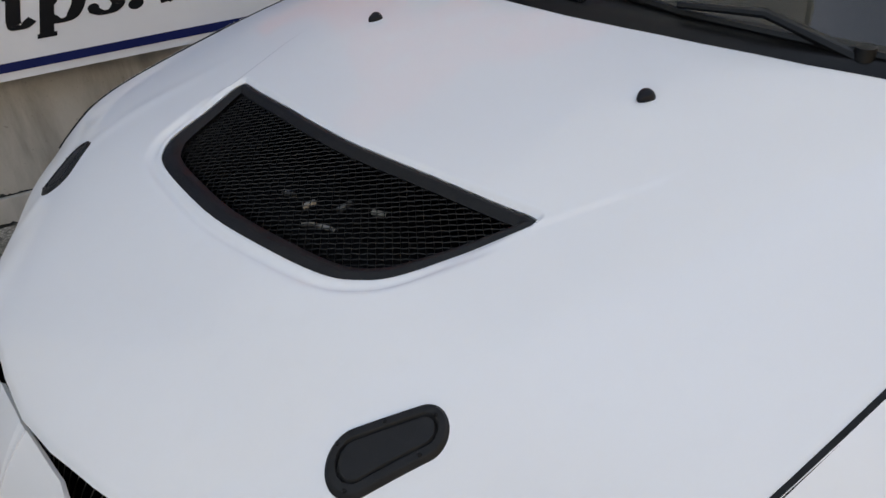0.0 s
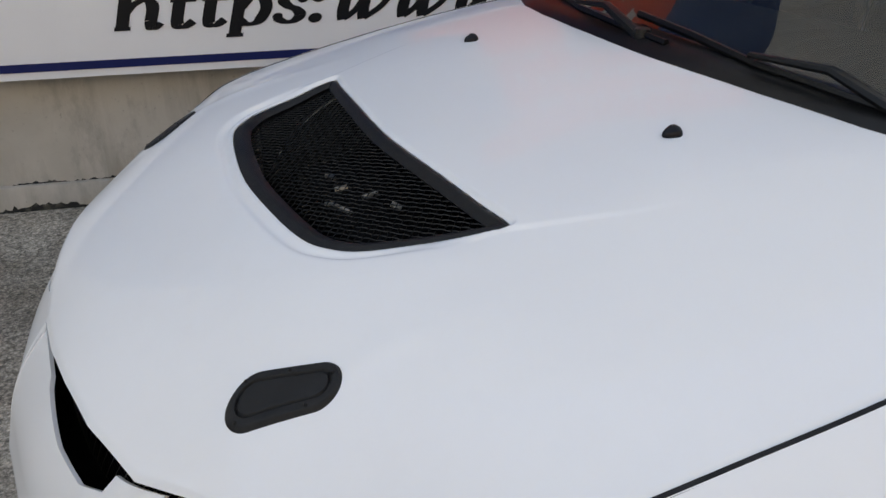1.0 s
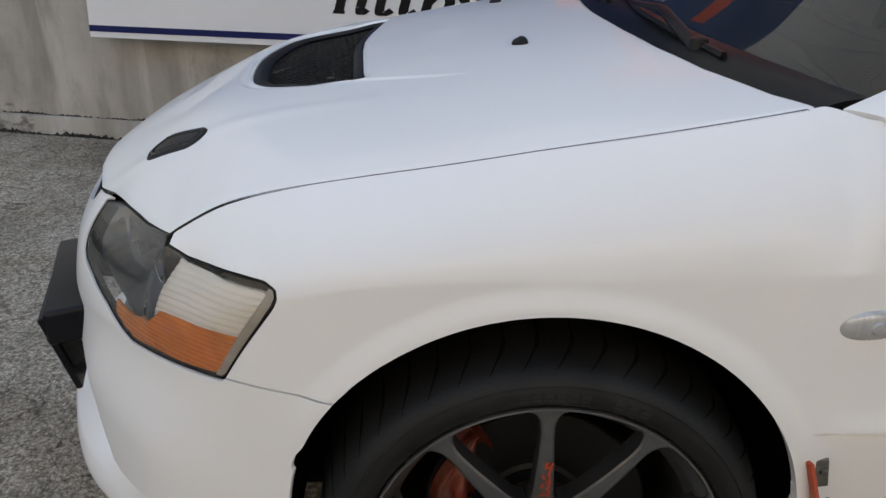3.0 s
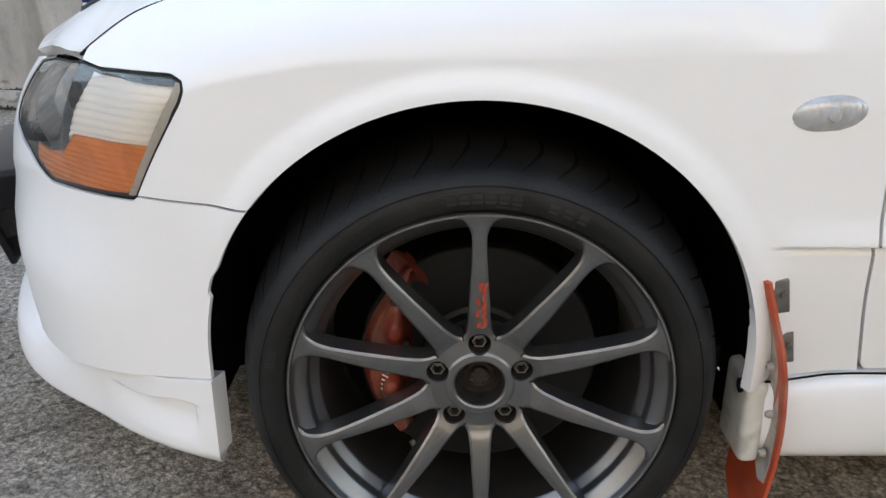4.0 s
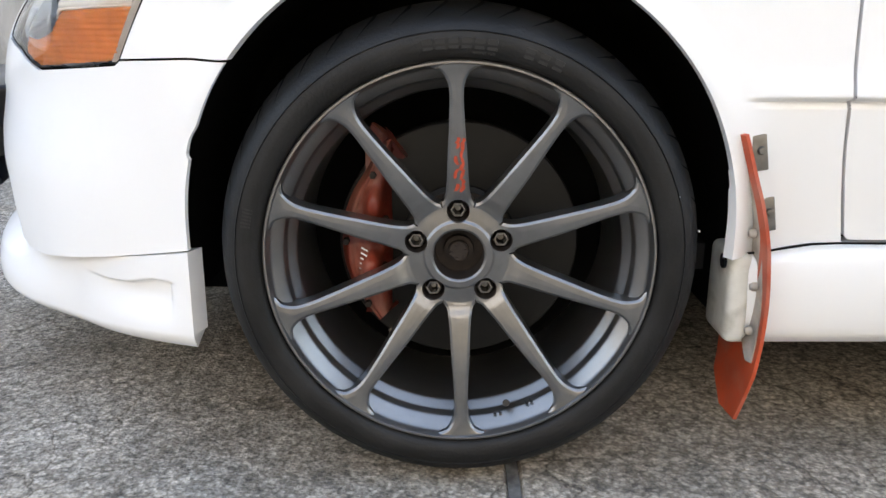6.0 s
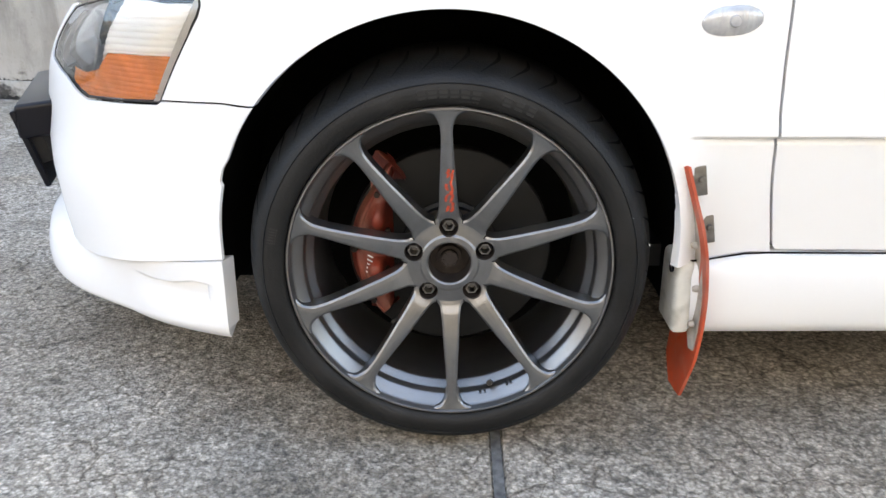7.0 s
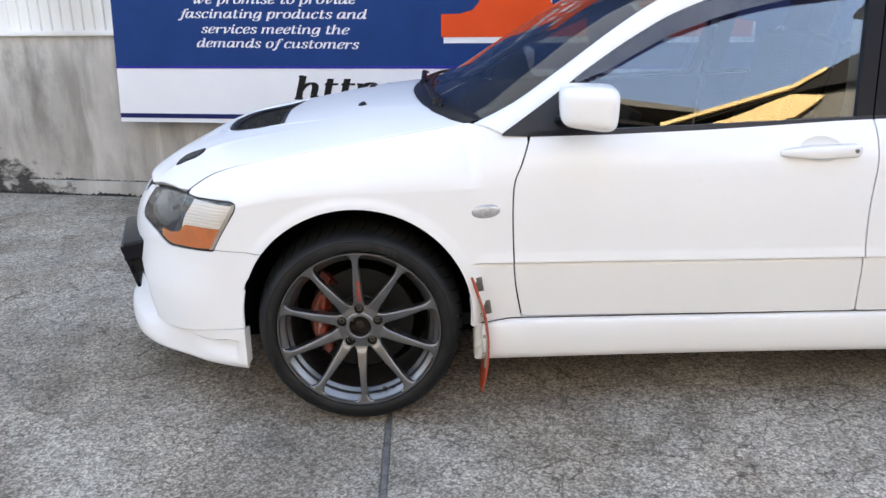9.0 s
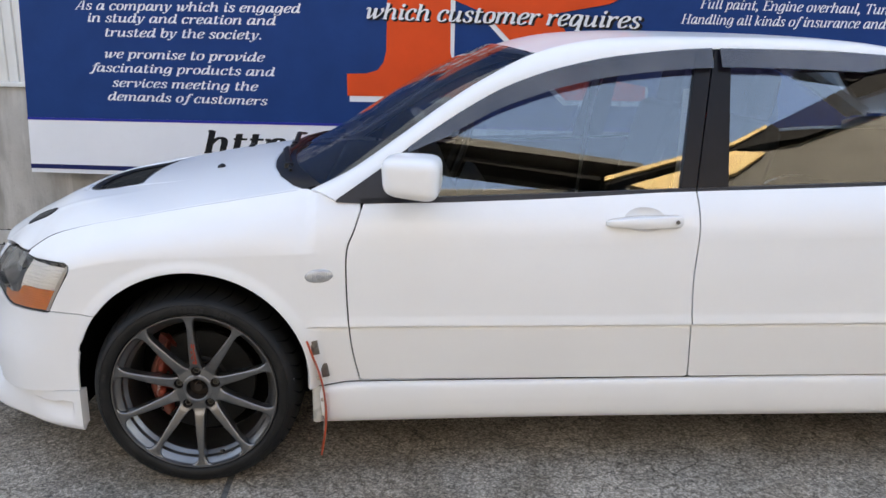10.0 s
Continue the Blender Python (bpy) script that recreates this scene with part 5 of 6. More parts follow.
    bm.faces.new([r[3] for r in rows])
    return bm


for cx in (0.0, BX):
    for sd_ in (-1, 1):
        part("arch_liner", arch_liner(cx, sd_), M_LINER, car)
# Set low and wide to keep light off the ground underneath.
part("underbody", join(box((-0.62, -0.54, 0.165), (3.40, 0.54, 0.25), 0.02), box((0.42, -0.75, 0.180), (2.20, 0.75, 0.26), 0.02)), M_LINER, car, "dark underbody, widened to block light")
for k in range(2):
    part("exhaust_pipe", tube([(0.3, 0.16 - 0.09 * k, 0.15), (1.4, 0.20 - 0.09 * k, 0.148), (3.2, 0.28 - 0.09 * k, 0.16)], 0.03, 12), M_LINER, car)


# --- front opening: grille mesh and intake behind the bumper
def grille_mesh(z0, z1, x, wide, bow):
    bm = bmesh.new()
    for fam in (1, -1):
        for k in range(-60, 61):
            prev = None
            for t in np.linspace(0, 1, 9):
                z = z0 + (z1 - z0) * t
                y = k * 0.016 + fam * (z - z0) * 0.8
                if abs(y) > wide:
                    prev = None
                    continue
                xx = x + bow * (y / wide)**2
                q = [bm.verts.new((xx, y - 0.0012, z)), bm.verts.new((xx, y + 0.0012, z))]
                if prev:
                    bm.faces.new((prev[0], prev[1], q[1], q[0]))
                prev = q
    return bm


part("upper_grille", grille_mesh(0.555, 0.654, -0.790, 0.40, 0.105), M_GRILLE, bump, "black mesh grille under the hood edge")
part("lower_grille", grille_mesh(0.26, 0.48, -0.775, 0.46, 0.12), M_WIRE, bump, "black lower intake mesh")


def nose_backing():
    bm = bmesh.new()
    rows = []
    for y in np.linspace(-0.62, 0.62, 25):
        x = -0.745 + 0.12 * (y / 0.42)**2
        rows.append([bm.verts.new((min(x, -0.50), y, z)) for z in (0.24, 0.645)])
    for a, b in zip(rows[:-1], rows[1:]):
        bm.faces.new((a[0], b[0], b[1], a[1]))
    return bm


part("nose_backing", nose_backing(), M_LINER, bump)


# --- headlamps
def headlamp(side):
    g = side_grid(0.44, 1.13, 240, 230, 0.515, side=side)
    x, z = g[..., 0], g[..., 2]
    u = np.linspace(0.44, 1.13, 240)[:, None] + 0 * z
    d = head_in(u, z)
    rimw = 0.0010 + 0.0014 * smooth01((z - 0.645) / 0.02)
    ctr = np.array([-0.30, side * 0.35, 0.62])
    way = ctr - g
    way /= np.linalg.norm(way, axis=2, keepdims=True)
    deep = g + way * 0.007
    lamp = part("headlight", sheet(g + way * 0.002, [d - 0.0005, rimw - d], 0.014, (-0.4, side, 0)), M_LAMPDARK, car, "clear lens headlight with amber indicator")
    part("lens", sheet(g + way * 0.0035, [d - 0.0014], 0.0, (-0.4, side, 0)), M_LENS, lamp, "clear outer lens")
    split = np.interp(u, [0.60, 0.70, 0.79, 0.845, 0.875, 1.03], [0.578, 0.580, 0.572, 0.584, 0.611, 0.616])
    inner = np.interp(z, [0.57, 0.61, 0.646, 0.70], [0.858, 0.864, 0.876, 0.912])
    rib = np.abs(np.sin((z - 0.616 - 0.02 * (u - 0.9)) / 0.0098 * math.pi))**0.6
    arib = np.abs(np.sin((z - 0.616) / 0.0075 * math.pi))
    part("amber_lens", sheet(deep - way * (0.0012 * arib)[..., None], [d - np.interp(u, [0.7, 0.98, 1.0], [0.003, 0.004, 0.0135]), split - z, u - 0.735], 0.004, (-0.4, side, 0)), M_AMBER, lamp, "amber indicator section")
    part("reflector", sheet(deep - way * (0.0026 * rib)[..., None], [d - np.interp(u, [0.9, 0.98, 1.02], [0.0060, 0.0085, 0.0135]), z - split - 0.0015, u - inner], 0.004, (-0.4, side, 0)), M_CHROME, lamp, "bright ribbed reflector")
    rear = u - (0.984 + 0.606 * (z - 0.551))
    part("lamp_frame", sheet(g + way * 0.006, [d - 0.0020, 0.0130 - d, rear, 0.697 - z], 0.006, (-0.4, side, 0)), M_LAMPGREY, lamp, "pale grey frame strip behind the lens")
    cup = g + way * (0.028 + 0.045 * smooth01(d / 0.04))[..., None]
    part("dark_bezel", sheet(cup, [d - 0.002, inner + 0.03 - u], 0.02, (-0.4, side, 0)), M_LAMPBLACK, lamp, "dark lamp housing")
    # Bright strip added for the light streak along the lamp's top.
    part("lamp_shelf", sheet(g + way * (0.016 + 0.012 * smooth01(d / 0.02))[..., None], [d - 0.004, 0.019 - d, z - 0.652, u - 0.70, inner + 0.004 - u], 0.004, (-0.4, side, 0)), M_BEZEL, lamp, "bright strip for the light streak under the lens top")
    part("lamp_wall", sheet(g + way * (0.020 + 0.05 * smooth01((inner - u) / 0.06))[..., None], [d - 0.006, inner - u, u - inner + 0.045, z - 0.590], 0.004, (-0.4, side, 0)), M_BEZEL, lamp, "metallised inner wall")
    for cu, cz, r in ((0.60, 0.625, 0.034), (0.76, 0.632, 0.036)):
        i, j = int((cu - 0.44) / 0.69 * 239), int(np.argmin(np.abs(z[int((cu - 0.44) / 0.69 * 239)] - cz)))
        c = Vector(g[i, j]) + Vector(way[i, j]) * 0.050
        b = revolve([(0.0, 0.026), (r * 0.4, 0.024), (r * 0.75, 0.014), (r * 0.95, 0.0), (r, -0.004), (r * 1.05, 0.0), (r * 1.05, 0.02)], 28, "x")
        b.transform(Matrix.Translation(c) @ pose(0, 0, 0, 0, 0, 30 if side < 0 else -30))
        part("lamp_cup", b, M_CUP, lamp, "dark round reflector")
        turn = Matrix.Translation(c) @ pose(0, 0, 0, 0, 0, 30 if side < 0 else -30)
        # Pale tapered arcs are drawn as glints on the cup.
        for r_, a0, a1 in ((1.0, 200, 335), (0.62, 30, 120)):
            arc = tube([(-0.004 + (1 - r_) * 0.05, r * r_ * math.cos(radians(a)), r * r_ * math.sin(radians(a))) for a in np.linspace(a0, a1, 16)], 0.0008, 6, taper=list(np.sin(np.linspace(0.15, math.pi - 0.15, 16))))
            arc.transform(turn)
            part("bright_edge", arc, M_CHROME, lamp, "thin pale arc drawn as a glint")


headlamp(-1)
headlamp(1)


# --- glasshouse
def tumble(z):
    return 0.79 - 0.42 * (z - 0.90)


LOWER = [(0.428, 0.886), (0.556, 0.971), (0.681, 1.058), (0.825, 1.147), (0.945, 1.208), (1.118, 1.264), (1.292, 1.297), (1.59, 1.320), (2.116, 1.303), (2.45, 1.205), (2.80, 1.01)]
UPPER = [(0.350, 0.905, 0.728), (0.472, 0.965, 0.716), (0.612, 1.058, 0.688), (0.755, 1.156, 0.654), (0.882, 1.232, 0.618), (1.04, 1.305, 0.580), (1.24, 1.348, 0.558), (1.58, 1.358, 0.548),
         (2.10, 1.340, 0.545), (2.45, 1.245, 0.56), (2.84, 1.03, 0.64)]


def rail(side):
    """A-pillar, roof rail and rear pillar in one sweep."""
    lo = spline([(x, tumble(z) + 0.006, z) for x, z in LOWER], 80)
    up = spline([(x, y, z) for x, z, y in UPPER], 80)
    n = 14
    g = np.zeros((80, n, 3))
    for k in range(80):
        d = up[k] - lo[k]
        o = np.array([-0.25, 0.75, 0.6])
        for j in range(n):
            t = j / (n - 1)
            g[k, j] = lo[k] + d * t + o * 0.014 * math.sin(math.pi * t)**0.85
    g[..., 1] *= side
    return sheet(g, [], 0.02, (0, side, 0.5), 50)


for sd_ in (-1, 1):
    part("roof_rail", rail(sd_), M_PAINT, car, "white windscreen pillar and roof rail")


def roof_grid():
    n, m = 60, 41
    g = np.zeros((n, m, 3))
    up = spline([(x, y, z) for x, z, y in UPPER[5:10]], n)
    for k in range(n):
        s = k / (n - 1)
        for j in range(m):
            t = -1 + 2 * j / (m - 1)
            b = (1 - t * t)
            g[k, j] = (up[k][0] + (-0.085 * (1 - s) + 0.10 * s**3) * b, up[k][1] * t, up[k][2] + 0.026 * b * (0.5 + 0.5 * math.sin(math.pi * min(1, s * 1.1 + 0.12))))
    return g


part("roof", sheet(roof_grid(), [], 0.015, (0, 0, 1)), M_PAINT, car, "white roof panel")


def screen_grid(n=30, m=41, inset=0.012):
    g = np.zeros((n, m, 3))
    up = spline([(x, y, z) for x, z, y in UPPER[:6]], n)
    for k in range(n):
        s = k / (n - 1)
        for j in range(m):
            t = -1 + 2 * j / (m - 1)
            b = 1 - abs(t)**2.6
            g[k, j] = (up[k][0] + 0.005 - (0.145 * (1 - s) + 0.095 * s) * b, (up[k][1] - 0.004) * t, up[k][2] - 0.004 + (0.034 * (1 - s) + 0.032 * s) * b)
    return g


part("windscreen", sheet(screen_grid(), [], 0.004, (-1, 0, 1)), M_SCREEN, car, "clear windscreen reflecting the sky")


def rear_screen():
    n, m = 16, 25
    g = np.zeros((n, m, 3))
    up = spline([(x, y, z) for x, z, y in UPPER[9:]], n)
    for k in range(n):
        for j in range(m):
            t = -1 + 2 * j / (m - 1)
            g[k, j] = (up[k][0] + 0.10 * (1 - t * t), up[k][1] * t, up[k][2] + 0.02 * (1 - t * t))
    return sheet(g, [], 0.004, (1, 0, 1))


part("rear_window", rear_screen(), M_GLASS, car, "smoked rear window")


def boot_lid():
    x, y = np.meshgrid(np.linspace(2.78, 3.56, 30), np.linspace(-0.76, 0.76, 40), indexing="ij")
    z = 1.035 - 0.05 * ((x - 2.78) / 0.78)**2 - 0.055 * (np.abs(y) / 0.76)**4
    return sheet(np.stack([x, y, z], 2), [0.755 - np.abs(y) - 0.5 * np.maximum(0, x - 3.25)], 0.04, (0, 0, 1))


part("boot_lid", boot_lid(), M_PAINT, car, "white boot lid")


def cowl():
    """Black scuttle between hood and windscreen."""
    m = 61
    g = np.zeros((8, m, 3))
    base_ = screen_grid()[0]
    bx = np.interp(np.linspace(-1, 1, m), np.linspace(-1, 1, len(base_)), base_[:, 0])
    bz = np.interp(np.linspace(-1, 1, m), np.linspace(-1, 1, len(base_)), base_[:, 2])
    by = np.interp(np.linspace(-1, 1, m), np.linspace(-1, 1, len(base_)), base_[:, 1])
    for k in range(8):
        s = k / 7
        g[k, :, 0] = bx + 0.03 - s * 0.095
        g[k, :, 1] = by * (1 - 0.02 * s)
        g[k, :, 2] = bz + 0.016 - 0.045 * s + 0.012 * math.sin(math.pi * s)
    return sheet(g, [], 0.01, (0, 0, 1))


part("scuttle_panel", cowl(), M_SCUTTLE, car, "black plastic scuttle panel")


def on_screen(s, t, lift=0.0):
    g = screen_grid(60, 81)
    p = g[int(s * 59), int((t + 1) / 2 * 80)]
    return Vector((p[0] - lift * 0.55, p[1], p[2] + lift * 0.8))


def wiper(t0, t1, s1):
    """A wiper: arm from its pivot and a long blade lying low on the glass."""
    piv = on_screen(0.0, t0, 0.004)
    mid = on_screen(s1, (t0 + t1) / 2, 0.032)
    arm = part("wiper", tube([piv, piv.lerp(mid, 0.5) + Vector((-0.006, 0, 0.026)), mid], 0.010, 8, 0.7, [1.4, 1.0, 0.7]), M_SCUTTLE, car, "black wiper arm and blade")
    ends = [on_screen(max(0.01, s1 + 0.05 * (k - 2) / 2), (t0 + t1) / 2 + (t1 - t0) * 0.62 * (k - 2) / 2, 0.014) for k in range(5)]
    part("blade", tube([*ends], 0.006, 6, 1.2), M_SCUTTLE, arm)
    cap = revolve([(0, 0.022), (0.014, 0.018), (0.017, 0.0)], 16, "z")
    cap.transform(Matrix.Translation(piv))
    part("pivot_cap", cap, M_SCUTTLE, arm)


wiper(-0.62, 0.12, 0.05)
wiper(0.10, 0.78, 0.05)


# --- side windows
def side_pane(outline, side, inset=0.012):
    n = 3
    bm = slab([(x, z) for x, z in outline], 0.0, 0.004)
    for v in bm.verts:
        v.co.y = side * (tumble(v.co.z) - inset - v.co.y)
    bmesh.ops.recalc_face_normals(bm, faces=bm.faces)
    return bm


TOP = pchip(LOWER)


def top_line(x):
    return float(TOP(x))


def belt(x):
    return float(np.interp(x, [0.428, 0.74, 1.1, 1.5, 2.08, 2.6], [0.879, 0.882, 0.892, 0.905, 0.92, 0.94]))


def band(x0, x1, top_f, bot_f, side, out0, thick=0.012, n=24, lean_=0.0):
    """A strip on the window plane between two height lines."""
    bm = bmesh.new()
    rows = []
    for k in range(n):
        x = x0 + (x1 - x0) * k / (n - 1)
        zt, zb = top_f(x), bot_f(x)
        rows.append([bm.verts.new((x, side * (tumble(zb) + out0 + lean_), zb)), bm.verts.new((x, side * (tumble(zt) + out0), zt)),
                     bm.verts.new((x, side * (tumble(zt) + out0 - thick), zt)), bm.verts.new((x, side * (tumble(zb) + out0 + lean_ - thick), zb))])
    for a, b in zip(rows[:-1], rows[1:]):
        for j in range(4):
            bm.faces.new((a[j], a[(j + 1) % 4], b[(j + 1) % 4], b[j]))
    bm.faces.new(rows[0])
    bm.faces.new(rows[-1][::-1])
    bmesh.ops.recalc_face_normals(bm, faces=bm.faces)
    return bm


def post(x_bot0, x_bot1, x_top0, x_top1, side, out0=0.0):
    zb, zt = belt((x_bot0 + x_bot1) / 2) - 0.004, top_line((x_top0 + x_top1) / 2)
    bm = bmesh.new()
    ring = []
    for d in (0.0, 0.02):
        ring.append([bm.verts.new((x, side * (tumble(z) + out0 - d), z)) for x, z in ((x_bot0, zb), (x_bot1, zb), (x_top1, zt), (x_top0, zt))])
    bm.faces.new(ring[0])
    bm.faces.new(ring[1][::-1])
    for j in range(4):
        bm.faces.new((ring[0][j], ring[0][(j + 1) % 4], ring[1][(j + 1) % 4], ring[1][j]))
    bmesh.ops.recalc_face_normals(bm, faces=bm.faces)
    return bm


for sd_ in (-1, 1):
    dr = DOOR if sd_ < 0 else car
    fw = [(0.52, belt(0.52))] + [(x, belt(x)) for x in (0.8, 1.1, 1.46)] + [(1.545, 1.315)] + [(x, top_line(x)) for x in np.linspace(1.45, 0.56, 24)]
    rw = [(1.60, belt(1.6)), (2.1, belt(2.1)), (2.42, belt(2.42)), (2.45, 1.0), (2.36, 1.23), (2.116, 1.30), (1.64, 1.318)]
    part("front_window", side_pane(fw, sd_), M_GLASS, car, "smoked front door glass")
    part("rear_side_window", side_pane(rw, sd_), M_GLASS, car, "smoked rear door glass")
    part("b_pillar", post(1.452, 1.499, 1.532, 1.583, sd_), M_GLOSSBLACK, car, "black door pillar cover")
    part("b_pillar", post(1.504, 1.60, 1.589, 1.640, sd_, -0.001), M_GLOSSBLACK, car, "black door pillar cover")
    part("belt_moulding", band(0.50, 1.50, lambda x: belt(x) + 0.011, lambda x: belt(x) - 0.004, sd_, 0.004), M_TRIM, car, "black window seal")
    part("belt_moulding", band(1.505, 2.45, lambda x: belt(x) + 0.011, lambda x: belt(x) - 0.004, sd_, 0.004), M_TRIM, car, "black window seal")
    part("window_frame", band(0.60, 1.585, top_line, lambda x: top_line(x) - 0.012, sd_, 0.0), M_GLOSSBLACK, car, "black window frame")
    part("window_frame", band(1.59, 2.40, top_line, lambda x: top_line(x) - 0.012, sd_, 0.0), M_GLOSSBLACK, car, "black window frame")
    # corner patch with the mirror foot
    tri_ = [(0.428, 0.880), (0.436, 0.893), (0.50, 0.935), (0.60, 1.003), (0.655, 1.040), (0.672, 1.02), (0.70, 0.94), (0.735, 0.886), (0.505, 0.876)]
    part("corner_trim", side_pane(tri_, sd_, -0.004), M_TRIM, car, "black plastic corner trim")
    # rain visors
    part("rain_visor", band(0.64, 1.575, lambda x: top_line(x) + 0.002, lambda x: top_line(x) - float(np.interp(x, [0.64, 0.75, 1.0, 1.575], [0.012, 0.042, 0.055, 0.056])), sd_, 0.012, 0.003, 60, 0.008),
         M_VISOR, car, "smoked acrylic rain visor")
    part("rain_visor", band(1.60, 2.18, lambda x: top_line(x) + 0.002, lambda x: top_line(x) - float(np.interp(x, [1.60, 2.05, 2.18], [0.054, 0.054, 0.02])), sd_, 0.012, 0.003, 40, 0.008),
         M_VISOR, car, "smoked acrylic rain visor")


# --- door mirror
def mirror_shell(side):
    bm = bmesh.new()
    bmesh.ops.create_cube(bm, size=2)
    bmesh.ops.subdivide_edges(bm, edges=bm.edges, cuts=11, use_grid_fill=True)
    for v in bm.verts:
        p = v.co
        # superellipsoid box
        e = 4.6
        r = (abs(p.x)**e + abs(p.y)**e + abs(p.z)**e)**(1 / e)
        q = p / r
        wide = 0.079 * (1.0 + 0.04 * q.z)
        x = q.x * wide + 0.012 * q.z * 0 + 0.016 * q.y * 0
        z = q.z * (0.0575 + 0.004 * q.x)
        y = q.y * 0.095
        v.co = Vector((x + 0.03 * (q.y + 1) * 0.0, y, z - 0.006 * q.x))
    bm.transform(Matrix.Translation((0.652, side * 0.905, 0.973)) @ pose(0, 0, 0, 0, 0, 8 * side))
    return bm


for sd_ in (-1, 1):
    mir = part("door_mirror", mirror_shell(sd_), M_PAINT, DOOR if sd_ < 0 else car, "white door mirror", 60)
    part("mirror_foot", tube([(0.62, sd_ * 0.775, 0.915), (0.63, sd_ * 0.83, 0.93), (0.645, sd_ * 0.87, 0.95)], 0.036, 12, 0.55, [1.2, 1.0, 0.9]), M_GLOSSBLACK, mir, "black mirror foot")
    part("mirror_glass", box((0.700, sd_ * 0.905 - 0.07, 0.935), (0.706, sd_ * 0.905 + 0.07, 1.01), 0.002), M_CHROME, mir)


# --- door handles
def flank(x, z, lift=0.0):
    """A point on the left flank."""
    u = float(np.interp(x, [k[1] for k in KN], [k[0] for k in KN]))
    g = side_grid(u - 1e-3, u + 1e-3, 2, 160, 0.2, side=-1)[0]
    return Vector((x, float(np.interp(z, g[:, 2], g[:, 1])) - lift, z))


def handle(x0, x1, z, parent):
    n = 22
    bm = bmesh.new()
    rings = []
    for k in range(n):
        t = k / (n - 1)
        x = x0 + (x1 - x0) * t
        hh = 0.0175 * (0.55 + 0.45 * smooth01(t / 0.45)) * (1 if 0 < k < n - 1 else 0.6)
        oo = 0.004 + 0.026 * math.sin(math.pi * min(1, 0.08 + t * 0.9))**0.5 * (1 if 0 < k < n - 1 else 0.5)
        c = flank(x, z + 0.004 * t)
        ring = []
        for j in range(14):
            a = 2 * math.pi * j / 14
            ca, sa = math.cos(a), math.sin(a)
            ring.append(bm.verts.new((x, c.y - 0.5 * oo - 0.5 * oo * math.copysign(abs(ca)**0.6, ca), c.z + hh * math.copysign(abs(sa)**0.6, sa))))
        rings.append(ring)
    for a, b in zip(rings[:-1], rings[1:]):
        for j in range(14):
            bm.faces.new((a[j], a[(j + 1) % 14], b[(j + 1) % 14], b[j]))
    bm.faces.new(rings[0])
    bm.faces.new(rings[-1][::-1])
    bmesh.ops.recalc_face_normals(bm, faces=bm.faces)
    h = part("door_handle", bm, M_PAINT, parent, "white pull handle")
    # Grey loop painted in for the shadow gap round the handle.
    loop = [flank(x0 + (x1 - x0) * t, z + 0.004 * t + sg * 0.0178 * (0.55 + 0.45 * float(smooth01(t / 0.45))) * min(1.0, 4 * math.sin(math.pi * t))**0.5, 0.002) for sg, way in ((-1, 1), (1, -1)) for t in np.linspace(0.001, 0.999, 40)[::way]]
    part("gasket", tube(loop + loop[:1], 0.0010, 6), M_LAMPGREY, h, "thin grey line for the shadow gap round the handle")
    k = revolve([(0, -0.002), (0.005, -0.002), (0.006, 0.0), (0.006, 0.004)], 16, "y")
    k.transform(Matrix.Translation(flank(x1 - 0.022, z + 0.005, 0.0245)))
    part("key_lock", k, M_STEEL, h, "round key lock")


handle(1.218, 1.448, 0.824, DOOR)
handle(2.17, 2.40, 0.838, RDOOR_OB)


def handle_cup(x, z):
    """Shallow bowl behind the handle."""
    xx, zz = np.meshgrid(np.linspace(x - 0.063, x + 0.063, 26), np.linspace(z - 0.037, z + 0.037, 18), indexing="ij")
    r = np.hypot((xx - x) / 0.06, (zz - z) / 0.034)
    base_ = np.array([[flank(float(a), float(b)).y for a, b in zip(ra, rb)] for ra, rb in zip(xx[::5], zz[::5])])
    yy = np.array([[np.interp(i, np.arange(0, 26, 5), base_[:, j]) for j in range(18)] for i in range(26)])
    return sheet(np.stack([xx, yy + 0.020 * (1 - r**2), zz], 2), [1.03 - r], 0.0, (0, -1, 0))


part("handle_cup", handle_cup(1.335, 0.832), M_PAINT, DOOR, "recess behind the handle")


# --- side marker
def side_marker(side):
    xc, zc = 0.378, 0.671
    xx, zz = np.meshgrid(np.linspace(-1, 1, 40), np.linspace(-1, 1, 24), indexing="ij")
    c = flank(xc, zc)
    shape = 1 - np.abs(xx)**2.3 - np.abs(zz)**2.0
    d = np.clip(shape, 0, 1)
    y = c.y - 0.010 * d**0.5 + 0.002 + 0.0005 * np.sin(xx * 40) * (d > 0.1)
    x = xc + xx * 0.0425
    z = zc + zz * 0.0205 + xx * 0.003
    g = np.stack([x, -side * y, z], 2)
    mk = part("side_marker", sheet(g, [shape - 0.02], 0.004, (0, side, 0)), M_CLEAR, car, "clear oval side indicator")
    b = revolve([(0, -0.004), (0.007, -0.003), (0.009, 0.002)], 16, "y")
    b.transform(Matrix.Translation((xc + 0.002, side * (abs(c.y) + 0.008), zc)))
    part("bulb", b, M_CLEAR, mk)


side_marker(-1)
side_marker(1)


# --- wheels
HUB_Z = 0.312
FACE = pchip([(0.0, 0.026), (0.030, 0.026), (0.050, 0.028), (0.066, 0.030), (0.085, 0.022), (0.13, 0.011), (0.19, 0.003), (0.2275, 0.0), (0.245, -0.003)])     # how far the face sits in, by radius
